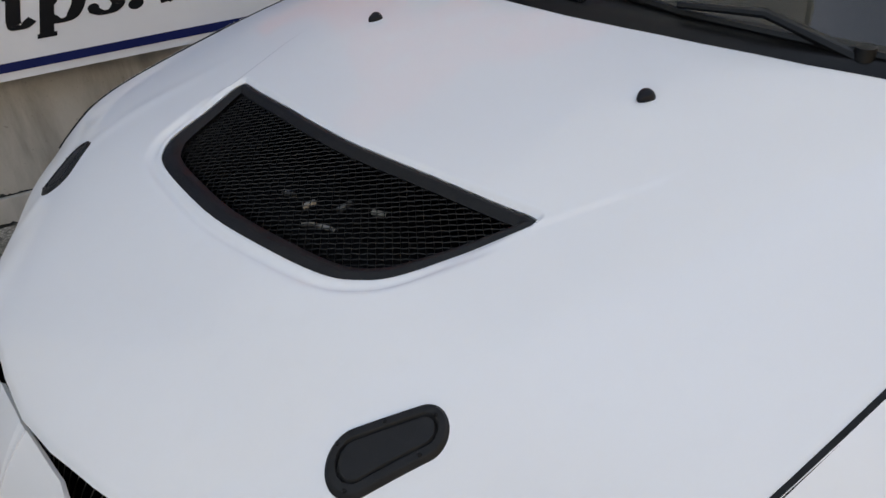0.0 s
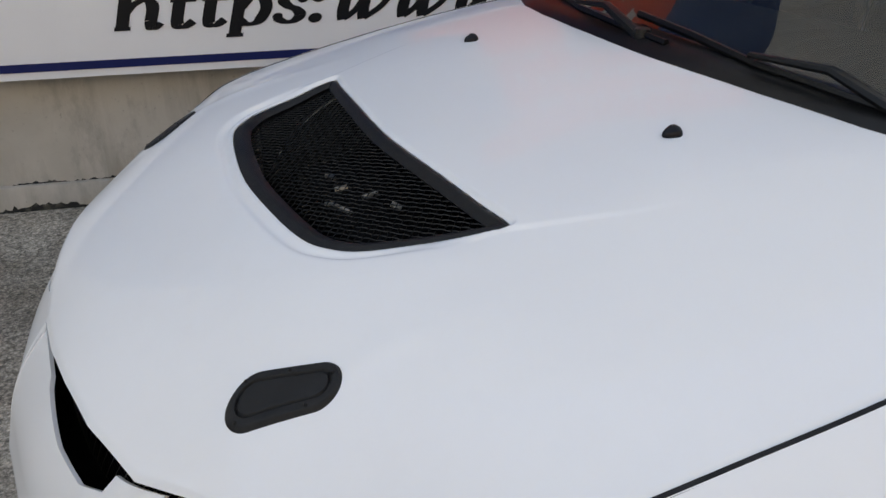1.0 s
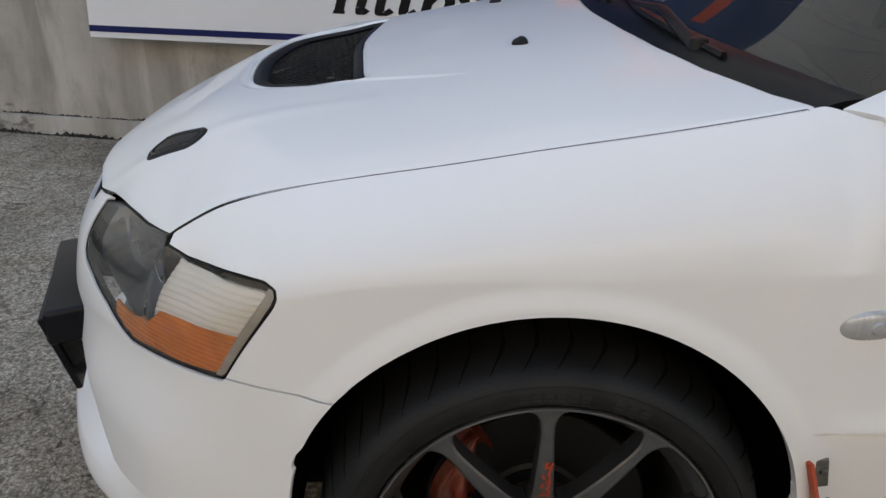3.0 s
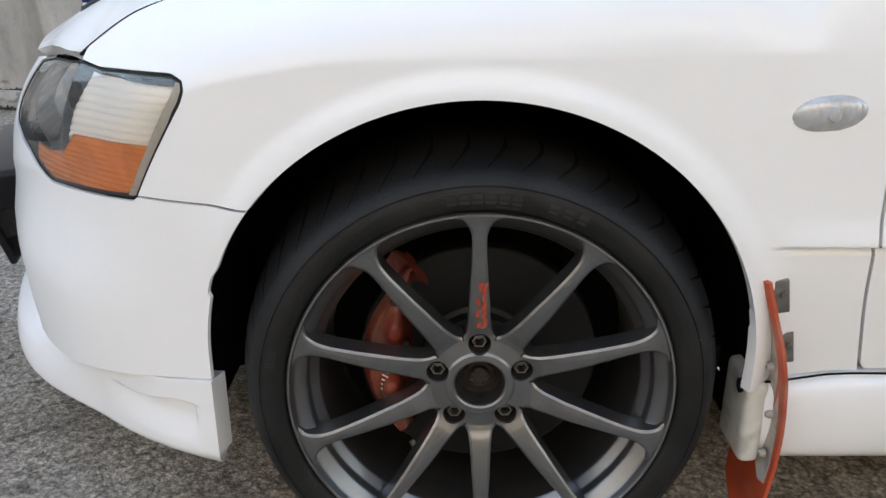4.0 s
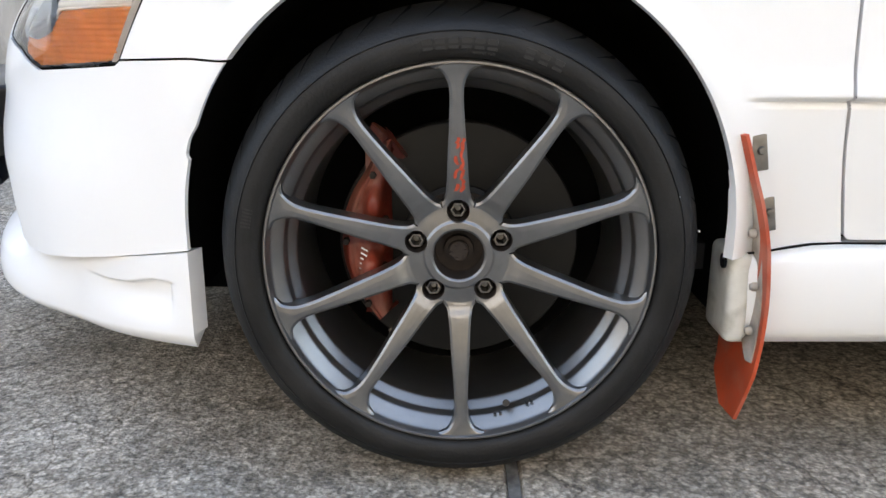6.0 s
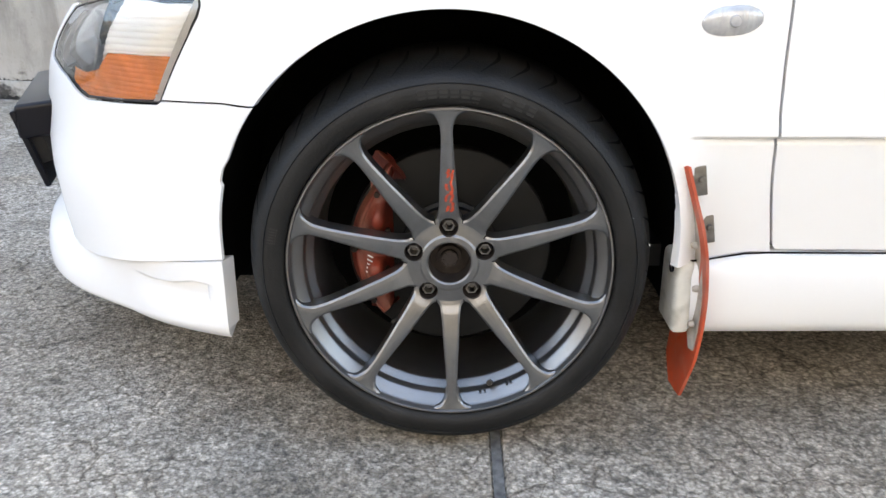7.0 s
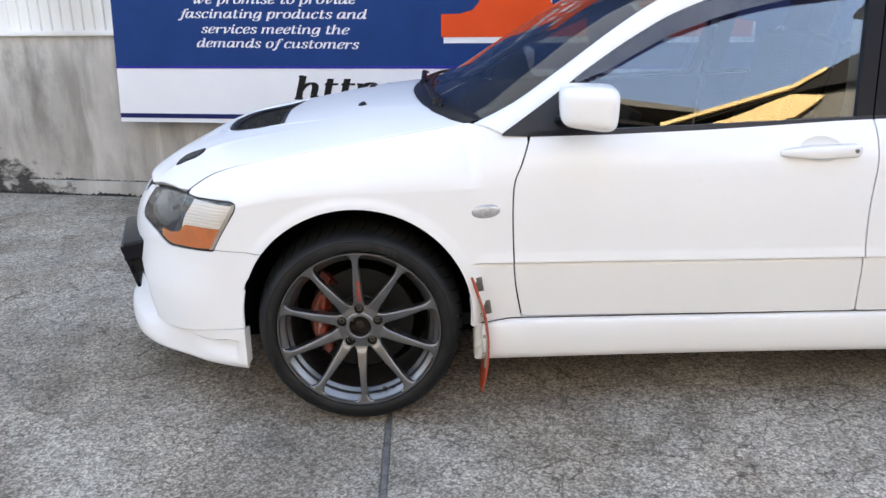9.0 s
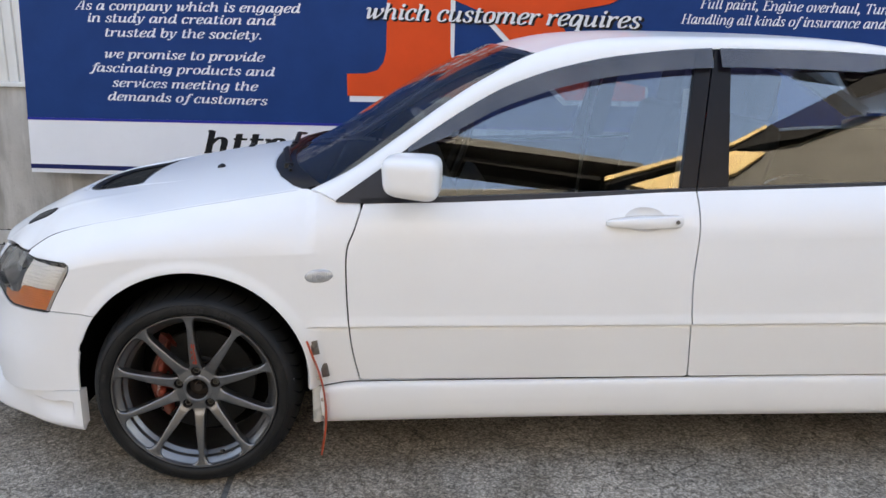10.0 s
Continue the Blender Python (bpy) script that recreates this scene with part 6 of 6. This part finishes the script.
HALF = pchip([(0.040, 0.030), (0.060, 0.0205), (0.075, 0.0160), (0.095, 0.0138), (0.13, 0.0120), (0.17, 0.0096), (0.20, 0.0084), (0.212, 0.0090), (0.222, 0.0118), (0.230, 0.0165), (0.238, 0.024)])


def spoke_mesh(bolt, n=80, m=51):
    """One spoke: rounded bar whose outer end flares into the rim; every second one has a bolt at its root."""
    r, a = np.meshgrid(np.linspace(0.056, 0.2402, n), np.linspace(-1, 1, m), indexing="ij")
    lim = r * math.sin(radians(18))
    t = a * np.minimum(0.045, lim)
    # smooth union with hub and rim so the windows end in round corners
    w = HALF(r)
    d = w - np.abs(t)
    rr = np.hypot(r, t)
    hub = 0.0665 - rr
    rim = rr - 0.2355 - 0.008 * smooth01((np.abs(t) - 0.022) / 0.020)

    def smax(p, q, k):
        h = np.clip(0.5 + 0.5 * (p - q) / k, 0, 1)
        return q + (p - q) * h + k * h * (1 - h)
    f = smax(smax(d, hub, 0.012), rim, 0.006)
    edge = 0.0022 * (1 - np.clip(f / 0.0030, 0, 1))
    crown = -0.0010 * np.clip(f / 0.010, 0, 1)
    y = FACE(rr) + (edge + crown) * smooth01((rr - 0.0645) / 0.004)
    g = np.stack([t, y, r], 2)
    keep = [f, lim - np.abs(t) + 1e-4, rr - 0.0640]
    if bolt:
        keep.append(np.hypot(t, r - 0.0572) - WELL_R)
    return sheet(g, keep, 0.030, (0, -1, 0), 42, (0, 1, 0))


WELL_R = 0.0147


def hub_mesh():
    """The wheel's centre: a raised ring round the open bore, with round wells for the bolts."""
    r, a = np.meshgrid(np.linspace(0.0328, 0.0642, 46), np.linspace(0, 2 * math.pi, 241), indexing="ij")
    x, z = r * np.sin(a), r * np.cos(a)
    y = FACE(r) - 0.0022 * smooth01((r - 0.0328) / 0.0025) * (1 - smooth01((r - 0.0425) / 0.004))
    keep = np.ones_like(r)
    for k in range(5):
        b = math.radians(72 * k)
        keep = np.minimum(keep, np.hypot(x - 0.0572 * math.sin(b), z - 0.0572 * math.cos(b)) - WELL_R)
    return sheet(np.stack([x, y, z], 2), [keep], 0.022, (0, -1, 0), 40, (0, 1, 0))


def rim_barrel():
    # radius, depth from the face plane
    prof = [(0.2445, 0.012), (0.2452, 0.002), (0.2447, -0.004), (0.2432, -0.0062), (0.2408, -0.0062), (0.2398, -0.0045), (0.2385, 0.002), (0.2365, 0.006), (0.2345, 0.008), (0.2245, 0.0185), (0.2230, 0.0205), (0.2222, 0.0225), (0.2215, 0.031), (0.2207, 0.033),
            (0.2195, 0.0345), (0.2120, 0.0425), (0.2105, 0.0445), (0.2098, 0.047), (0.2080, 0.078), (0.206, 0.10), (0.2065, 0.16), (0.210, 0.190), (0.222, 0.205), (0.232, 0.218), (0.240, 0.225)]
    return revolve(prof, 144)


def tyre_mesh():
    prof = [(0.236, 0.008), (0.243, 0.006), (0.2465, -0.0015), (0.252, -0.008), (0.262, -0.0115), (0.272, -0.0105), (0.280, -0.007), (0.2860, -0.003), (0.2885, 0.0), (0.2915, 0.003), (0.2970, 0.013), (0.3025, 0.027), (0.3070, 0.042),
            (0.3105, 0.058), (0.3130, 0.080), (0.3140, 0.10), (0.3150, 0.14), (0.3140, 0.18), (0.3085, 0.205), (0.298, 0.225), (0.28, 0.235), (0.25, 0.232), (0.236, 0.222)]
    bm = revolve(prof, 160)
    for v in bm.verts:      # the foot of the tyre is pressed flat on the ground
        if v.co.z < -0.3118:
            v.co.z = -0.3118 + (v.co.z + 0.3118) * 0.05
    return bm


def tread_grooves():
    """Curved shoulder grooves drawn as dark sickle strips on the outer tread edge, for the shade in them."""
    bm = bmesh.new()
    for k in range(44):
        a0 = 2 * math.pi * k / 44
        prev = None
        for j in range(9):
            t = j / 8
            r = np.interp(t, [0, 0.25, 0.5, 0.75, 1], [0.2930, 0.3015, 0.3070, 0.3112, 0.3138]) + 0.0006
            d = np.interp(t, [0, 0.25, 0.5, 0.75, 1], [0.0045, 0.0245, 0.042, 0.062, 0.10])
            a = a0 + 0.085 * t + 0.03 * math.sin(t * math.pi)
            w = 0.0035 * (1 - abs(2 * t - 1.1) * 0.8) / r
            q = [bm.verts.new((r * math.sin(a - w), d, r * math.cos(a - w))), bm.verts.new((r * math.sin(a + w), d, r * math.cos(a + w)))]
            if prev and min(v.co.z for v in q) > -0.305:
                bm.faces.new((prev[0], prev[1], q[1], q[0]))
            prev = q
    bm.normal_update()
    return bm


def bent_text(words, r0, size, mid_deg, depth):
    """Raised letters that follow the tyre's sidewall."""
    bm = lettering(words, M_LETTER, size, (0, 0, 0), None, 0.0, 0.0012, (0, 0, 0), 0.01)
    for v in bm.verts:
        a = radians(mid_deg) - v.co.x / r0
        r = r0 + v.co.y
        v.co = Vector((r * math.cos(a), depth - v.co.z, r * math.sin(a)))
    bmesh.ops.recalc_face_normals(bm, faces=bm.faces)
    return bm


def bent_bar(mid_deg, span, r0, r1, high=0.0010):
    """A low raised bar on the tyre's sidewall."""
    bm = bmesh.new()
    n = 5
    rows = []
    for pad, lift in ((0.0, -0.0006), (0.0005, high)):
        loop = []
        for r, back in ((r0 + pad, False), (r1 - pad, True)):
            half = radians(span / 2) - pad / r0
            angs = [radians(mid_deg) + half * (2 * k / n - 1) for k in range(n + 1)]
            loop += [(a, r) for a in (angs[::-1] if back else angs)]
        rows.append([bm.verts.new((r * math.cos(a), float(np.interp(r, [0.252, 0.262, 0.272], [-0.008, -0.0115, -0.0105])) - lift, r * math.sin(a))) for a, r in loop])
    p, q = rows
    for k in range(len(p)):
        j = (k + 1) % len(p)
        bm.faces.new((p[k], p[j], q[j], q[k]))
    for k in range(n):
        bm.faces.new((q[k], q[k + 1], q[2 * n - k], q[2 * n + 1 - k]))
    bmesh.ops.recalc_face_normals(bm, faces=bm.faces)
    return bm


def lug_nut():
    """Hollow hexagon nut, open to the stud."""
    bm = revolve([(0.0060, 0.014), (0.0062, -0.003), (0.0074, -0.0055), (0.0094, -0.0055), (0.0106, -0.003), (0.0106, 0.016)], 6)
    bm2 = revolve([(0.0, 0.0065), (0.0035, 0.0065), (0.0042, 0.0075), (0.0046, 0.014)], 14)
    return join(bm, bm2)


SPOKES = [finish("spoke", spoke_mesh(b)[0], M_RIM, 42) for b in (True, False)]
FINE = [finish("spoke", spoke_mesh(b, 180, 121)[0], M_RIM, 42) for b in (True, False)]
HUBM, NUT = finish("hub_plate", hub_mesh()[0], M_RIM, 40), finish("lug_nut", lug_nut(), M_STEEL, 25)


def seat_well():
    return revolve([(WELL_R, -0.002), (WELL_R - 0.001, 0.018), (0.0, 0.018)], 24)


WELL = finish("bolt_well", seat_well(), M_HUB)


def wheel(x, side, spin=1.3, detailed=True):
    """A wheel with its tyre; the outer face lies on the plane y = side * 0.857."""
    m = Matrix.Translation((x, side * 0.857, HUB_Z)) @ (Matrix.Rotation(math.pi, 4, "Z") if side > 0 else Matrix.Identity(4))
    w = part("wheel", rim_barrel(), M_RIMEDGE, car, "gunmetal ten-spoke alloy wheel", 30)
    w.matrix_basis = m
    part("tyre", tyre_mesh(), M_RUBBER, w, "black low-profile tyre", 50)
    for k in range(10):
        s = new("spoke", (FINE if detailed else SPOKES)[k % 2])
        s.parent = w
        s.rotation_euler = (0, radians(36 * k - spin), 0)
    h = new("hub_plate", HUBM)
    h.parent = w
    h.rotation_euler = (0, radians(-spin), 0)
    for k in range(5):
        for nm, me, dy in (("bolt_well", WELL, 0.034), ("lug_nut", NUT, 0.042)):
            a = radians(72 * k - spin)
            n = new(nm, me)
            n.parent = w
            n.location = (0.0572 * math.sin(a), dy, 0.0572 * math.cos(a))
    part("bore", revolve([(0.0330, 0.026), (0.0318, 0.058), (0.0300, 0.060), (0.020, 0.060), (0.019, 0.052), (0.014, 0.052), (0.0135, 0.044), (0.011, 0.042), (0.0, 0.042)], 40), M_HUB, w, "rusty axle end in the open bore")
    for k in range(6):
        a = radians(60 * k + 20)
        c = box((-0.0018, 0.0405, 0.0075), (0.0018, 0.050, 0.0125))
        c.transform(Matrix.Rotation(a, 4, "Y"))
        part("nut_slot", c, M_HUB, w)
    part("hub_backing", revolve([(0.075, 0.066), (0.0, 0.066)], 40), M_HUB, w)
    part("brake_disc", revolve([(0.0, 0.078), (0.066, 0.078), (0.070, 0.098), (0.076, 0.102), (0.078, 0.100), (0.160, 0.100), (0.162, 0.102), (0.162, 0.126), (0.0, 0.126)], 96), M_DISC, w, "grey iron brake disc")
    # Added black disc stands for the darkness behind the open wheel.
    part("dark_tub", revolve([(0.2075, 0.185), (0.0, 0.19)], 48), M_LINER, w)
    v = tube([(0.066, 0.030, -0.208), (0.064, 0.012, -0.199)], 0.0048, 10)
    part("valve", v, M_GLOSSBLACK, w, "black tyre valve")
    if detailed:
        # decal on the upright spoke
        rnd = random.Random(5)
        for k, (at, lean_, size) in enumerate(((0.084, 0.5, 0.010), (0.094, -0.2, 0.008), (0.101, 0.6, 0.013), (0.112, 0.2, 0.009), (0.119, -0.4, 0.011), (0.129, 0.5, 0.012), (0.139, 0.1, 0.009), (0.146, 0.5, 0.007))):
            for lane in (-0.0036, 0.0030):
                if rnd.random() < 0.10:
                    continue
                bend = rnd.uniform(-0.0022, 0.0022)
                wide = rnd.uniform(0.0017, 0.0027)
                mid = [(lane + bend * math.sin(math.pi * q / 4) + lean_ * 0.0016 * (q - 2), at + size * (q / 4 - 0.1 * (lane > 0))) for q in range(5)]
                dec = bmesh.new()
                lo_ = [dec.verts.new((px - wide * (0.5 + 0.5 * math.sin(math.pi * (q + 0.5) / 5)), float(FACE(pr)) - 0.0016, pr)) for q, (px, pr) in enumerate(mid)]
                hi_ = [dec.verts.new((px + wide * (0.5 + 0.5 * math.sin(math.pi * (q + 0.5) / 5)), float(FACE(pr)) - 0.0016, pr)) for q, (px, pr) in enumerate(mid)]
                for q in range(4):
                    dec.faces.new((lo_[q], lo_[q + 1], hi_[q + 1], hi_[q]))
                part("decal", dec, M_DECALRED, w, "worn red decal stroke")
        for words in ((98.5, 95.2, 91.9, 88.6, 85.3, 82.0), (72.5, 68.6, 64.7)):
            for mid in words:
                part("sidewall_mark", bent_bar(mid, 2.6, 0.2570, 0.2700), M_LETTER, w, "raised mark on the sidewall")
        part("sidewall_text", bent_text("IIIIIIIII IIIII", 0.2520, 0.005, 84, -0.0078), M_LETTER, w, "small raised marks")
        part("sidewall_text", bent_text("IIIIII", 0.2600, 0.012, 168, -0.0102), M_LETTER, w, "raised marks")
        for sx_, sz_ in ((0.239, 0.133), (0.265, 0.084), (0.295, 0.040)):
            sp = box((sx_ - 0.0007, -0.0095 + 0.35 * max(0, math.hypot(sx_, sz_) - 0.275), sz_ - 0.0012), (sx_ + 0.0007, 0.004, sz_ + 0.0012), 0.0003, 1)
            part("paint_fleck", sp, M_VINYL_W, w, "white paint fleck on the tyre")
        for mx_, mz_ in ((0.050, -0.2185), (0.057, -0.2168), (0.092, -0.2035), (0.098, -0.2005)):
            part("maker_mark", box((mx_ - 0.0018, 0.0150, mz_ - 0.0011), (mx_ + 0.0018, 0.030, mz_ + 0.0011)), M_RIM, w, "small cast mark on the rim")
        for r_, d_ in ((0.2775, -0.0085), (0.2845, -0.0012)):
            part("sidewall_rib", revolve([(r_ - 0.0012, d_ + 0.001), (r_, d_ - 0.0012), (r_ + 0.0012, d_ + 0.001)], 160), M_RUBBER, w)
    part("tread_groove", tread_grooves(), M_LINER, w, "dark strips for the shade in sickle-shaped tread grooves")
    return w


FW = wheel(0.0, -1)
wheel(0.0, 1, 9, False)
wheel(BX, -1, 14, False)
wheel(BX, 1, 22, False)


# --- caliper
def caliper():
    """Four-pot caliper: a curved block hugging the disc with two raised bosses and a bridge."""
    n, m = 56, 26
    g = np.zeros((n, m, 3))
    for i in range(n):
        a = radians(122 + 103 * i / (n - 1))
        e = math.sin(math.pi * (0.06 + 0.88 * i / (n - 1)))**0.35
        for j in range(m):
            t = j / (m - 1)
            r_out = 0.158 + 0.012 * float(smooth01((0.22 - i / (n - 1)) / 0.2))
            r_in = min(0.089 / abs(math.cos(a)), r_out - 0.008)
            r = r_in + (r_out - r_in) * (0.5 + (t - 0.5) * (0.6 + 0.4 * e))
            y = 0.073 + 0.022 * (abs(2 * t - 1)**3)
            ph = i / (n - 1)
            for c in (0.30, 0.70):
                y -= 0.019 * math.exp(-(((ph - c) / 0.085)**2 + ((t - 0.42) / 0.24)**2)**2)
            y += 0.008 * math.exp(-((ph - 0.5) / 0.045)**4) - 0.005 * math.exp(-((t - 0.86) / 0.07)**4) + 0.003 * math.sin(ph * 40) * math.exp(-((t - 0.12) / 0.1)**2)
            g[i, j] = (r * math.cos(a), y, r * math.sin(a))
    return sheet(g, [], 0.035, (0, -1, 0), 50)


cal = part("brake_caliper", caliper(), M_CALIPER, FW, "weathered red brake caliper")
part("bleed_nipple", tube([(-0.092, 0.072, -0.118), (-0.084, 0.068, -0.132)], 0.0045), M_STEEL, cal)
part("brake_hose", tube(spline([(-0.10, 0.085, 0.10), (-0.095, 0.09, 0.118), (-0.088, 0.11, 0.130)], 10), 0.006), M_CALIPER, cal)
for a_, r_ in ((140, 0.147), (178, 0.150), (214, 0.147), (160, 0.103), (196, 0.103)):
    bh = revolve([(0.0, -0.004), (0.0042, -0.004), (0.0050, -0.003), (0.0050, 0.006)], 6)
    bh.transform(Matrix.Translation((r_ * math.cos(radians(a_)), 0.072, r_ * math.sin(radians(a_)))))
    part("caliper_bolt", bh, M_HUB, cal)
mark = lettering("IIIII", M_VINYL_W, 0.009, (0, 0, 0), 0.034, 0.2, 0.0004, (90, -83, 0), -0.01)
mark.transform(Matrix.Translation((-0.122, 0.0635, -0.018)))
part("caliper_mark", mark, M_VINYL_W, cal, "white caliper marking, unreadable")
ring = revolve([(0.0052, 0.0), (0.0052, -0.0006), (0.0085, -0.0006), (0.0085, 0.0)], 20)
ring.transform(Matrix.Translation((-0.1205, 0.0625, -0.030)))
part("caliper_mark", ring, M_VINYL_W, cal, "white ring mark")


# --- mud flap behind the front wheel
FLAPX = pchip([(0.085, 0.370), (0.12, 0.377), (0.17, 0.385), (0.21, 0.389), (0.25, 0.390), (0.32, 0.385), (0.38, 0.372), (0.425, 0.357), (0.474, 0.341)])


def flap():
    zs = np.linspace(0.090, 0.472, 50)
    g = np.zeros((50, 16, 3))
    for i, z in enumerate(zs):
        inner = float(np.interp(z, [0.09, 0.12, 0.19, 0.235, 0.28, 0.35, 0.472], [0.795, 0.745, 0.725, 0.765, 0.835, 0.850, 0.853]))
        outer = float(np.interp(z, [0.09, 0.16, 0.472], [0.842, 0.858, 0.862]))
        for j in range(16):
            t = j / 15
            g[i, j] = (float(FLAPX(z)) - 0.004 * (1 - t), -(inner + (outer - inner) * t), z)
    bm, a = sheet(g, [], 0.0, (1, 0, 0))
    bmesh.ops.solidify(bm, geom=bm.faces[:], thickness=0.005)
    return bm


fl = part("mud_flap", flap(), M_FLAP, car, "red rubber mud flap with a riveted strip")


def flap_strip():
    zs = np.linspace(0.175, 0.470, 36)
    g = np.zeros((36, 6, 3))
    for i, z in enumerate(zs):
        w = float(np.interp(z, [0.175, 0.205, 0.25, 0.40, 0.47], [0.010, 0.048, 0.044, 0.030, 0.018]))
        for j in range(6):
            t = j / 5
            g[i, j] = (float(FLAPX(z)) - 0.0075 - 0.004 * (1 - t), -(0.850 - w + w * t), z)
    bm, a = sheet(g, [], 0.0, (-1, 0, 0))
    bmesh.ops.solidify(bm, geom=bm.faces[:], thickness=0.002)
    return bm


part("backing_strip", flap_strip(), M_STRIP, fl, "dirty pale metal strip")
for z in (0.425, 0.345, 0.275, 0.215):
    rv = revolve([(0, -0.005), (0.004, -0.004), (0.006, 0.0), (0.006, 0.004)], 14, "x")
    rv.transform(Matrix.Translation((float(FLAPX(z)) - 0.014, -0.838, z)))
    part("rivet", rv, M_STRIP, fl, "rusty rivet")
for z in (0.448, 0.368):
    c = flank(float(FLAPX(z)) + 0.012, z, 0.001)
    b = box((-0.009, -0.004, -0.022), (0.009, 0.004, 0.022), 0.002)
    b = join(b, box((-0.013, -0.004, -0.022), (-0.008, -0.001, 0.010)))
    b.transform(Matrix.Rotation(radians(-9), 4, "Y"))
    b.transform(Matrix.Translation(c))
    br = part("bracket", b, M_STEEL, fl, "small steel bracket")
    sc = revolve([(0, -0.009), (0.004, -0.008), (0.0055, -0.004), (0.0055, 0.0)], 12)
    sc.transform(Matrix.Translation(c + Vector((0.001, 0.0, 0.003))))
    part("screw", sc, M_STEEL, br)


# --- front of the skirt inside the arch
def skirt_end():
    return box((0.345, -0.8375, 0.196), (0.374, -0.750, 0.318), 0.013, 4)


part("skirt_end_cap", skirt_end(), M_PAINT_GRIMY, car, "grimy white skirt end cap")
plug = revolve([(0, 0.0), (0.008, 0.0), (0.010, -0.002), (0.010, 0.006)], 16, "x")
plug.transform(Matrix.Translation((0.344, -0.812, 0.302)))
part("plug", plug, M_GLOSSBLACK, car, "black rubber plug")


# --- number plate holder on the bumper corner
def plate_cover():
    """A deep moulded cover over the plate, its near end sloping down."""
    bm = box((-0.004, -0.13, 0.005), (0.072, 0.13, 0.086), 0.010, 3)
    for v in bm.verts:
        if v.co.z > 0.05:
            v.co.z -= 0.016 * float(smooth01((-0.06 - v.co.y) / 0.07))
            v.co.x += 0.006
    return join(bm, box((-0.002, -0.128, -0.114), (0.010, 0.128, 0.040), 0.005, 3, m=pose(0, 0, 0.02, 0, -9, 0)))


plate = part("plate_holder", plate_cover(), M_GLOSSBLACK, bump, "black tilted plate holder")
plate.matrix_basis = Matrix.Translation((-0.836, -0.377, 0.428)) @ pose(0, 0, 0, 0, 0, 15) @ pose(0, 0, 0, 3, -6, 0)
lip_ = join(box((0.034, -0.125, -0.120), (0.046, 0.125, 0.03), 0.0045, 3, m=pose(0, 0, 0.02, 0, -9, 0)), box((0.008, -0.115, -0.070), (0.036, -0.110, 0.03), m=pose(0, 0, 0.02, 0, -9, 0)))
part("back_plate", lip_, M_PLASTIC, plate)


# --- cabin
cabin = part("cabin_floor", box((0.25, -0.68, 0.25), (2.9, 0.68, 0.29)), M_DARK, car, "dark cabin floor")
part("dashboard", box((0.36, -0.66, 0.62), (0.80, 0.66, 0.90), 0.05, 3), M_DARK, cabin, "dark dashboard")
for yy in (-0.36, 0.36):
    part("steering_wheel" if yy > 0 else "glovebox", (revolve([(0.165, -0.014), (0.18, -0.008), (0.185, 0.0), (0.18, 0.008), (0.165, 0.014), (0.160, 0.0), (0.165, -0.014)], 40, "x") if yy > 0 else box((-0.02, -0.2, -0.1), (0.02, 0.2, 0.05), 0.01)), M_DARK, cabin).matrix_basis = Matrix.Translation((0.86, yy, 0.86)) @ pose(0, 0, 0, 0, 22, 0)
    seat = part("seat", box((1.10, yy - 0.25, 0.42), (1.62, yy + 0.25, 0.56), 0.05, 3), M_SEAT, cabin, "dark cloth bucket seat")
    bk = box((-0.07, -0.25, 0), (0.07, 0.25, 0.62), 0.06, 3)
    bk.transform(Matrix.Translation((1.62, yy, 0.50)) @ pose(0, 0, 0, 0, 16, 0))
    part("backrest", bk, M_SEAT, seat)
    hr = box((-0.05, -0.13, 0), (0.05, 0.13, 0.18), 0.04, 3)
    hr.transform(Matrix.Translation((1.80, yy, 1.08)) @ pose(0, 0, 0, 0, 12, 0))
    part("headrest", hr, M_SEAT, seat)
    part("seat_belt", tube([(1.52, math.copysign(0.62, yy), 1.20), (1.50, math.copysign(0.66, yy), 0.98), (1.46, math.copysign(0.68, yy), 0.6)], 0.022, 6, 0.1), M_SHEET, seat, "pale seat belt webbing")
part("rear_bench", box((2.0, -0.62, 0.42), (2.45, 0.62, 0.62), 0.05, 3), M_SEAT, cabin)
part("headlining", sheet(roof_grid() - np.array([0, 0, 0.03]), [], 0.0, (0, 0, 1)), M_DARK, cabin)


# no piece hangs deeper than thing, part and sub-part
for ob in list(bpy.data.objects):
    up_ = ob.parent
    if up_ and up_.parent and up_.parent.parent:
        ob.matrix_basis = up_.matrix_basis @ ob.matrix_basis
        ob.parent = up_.parent
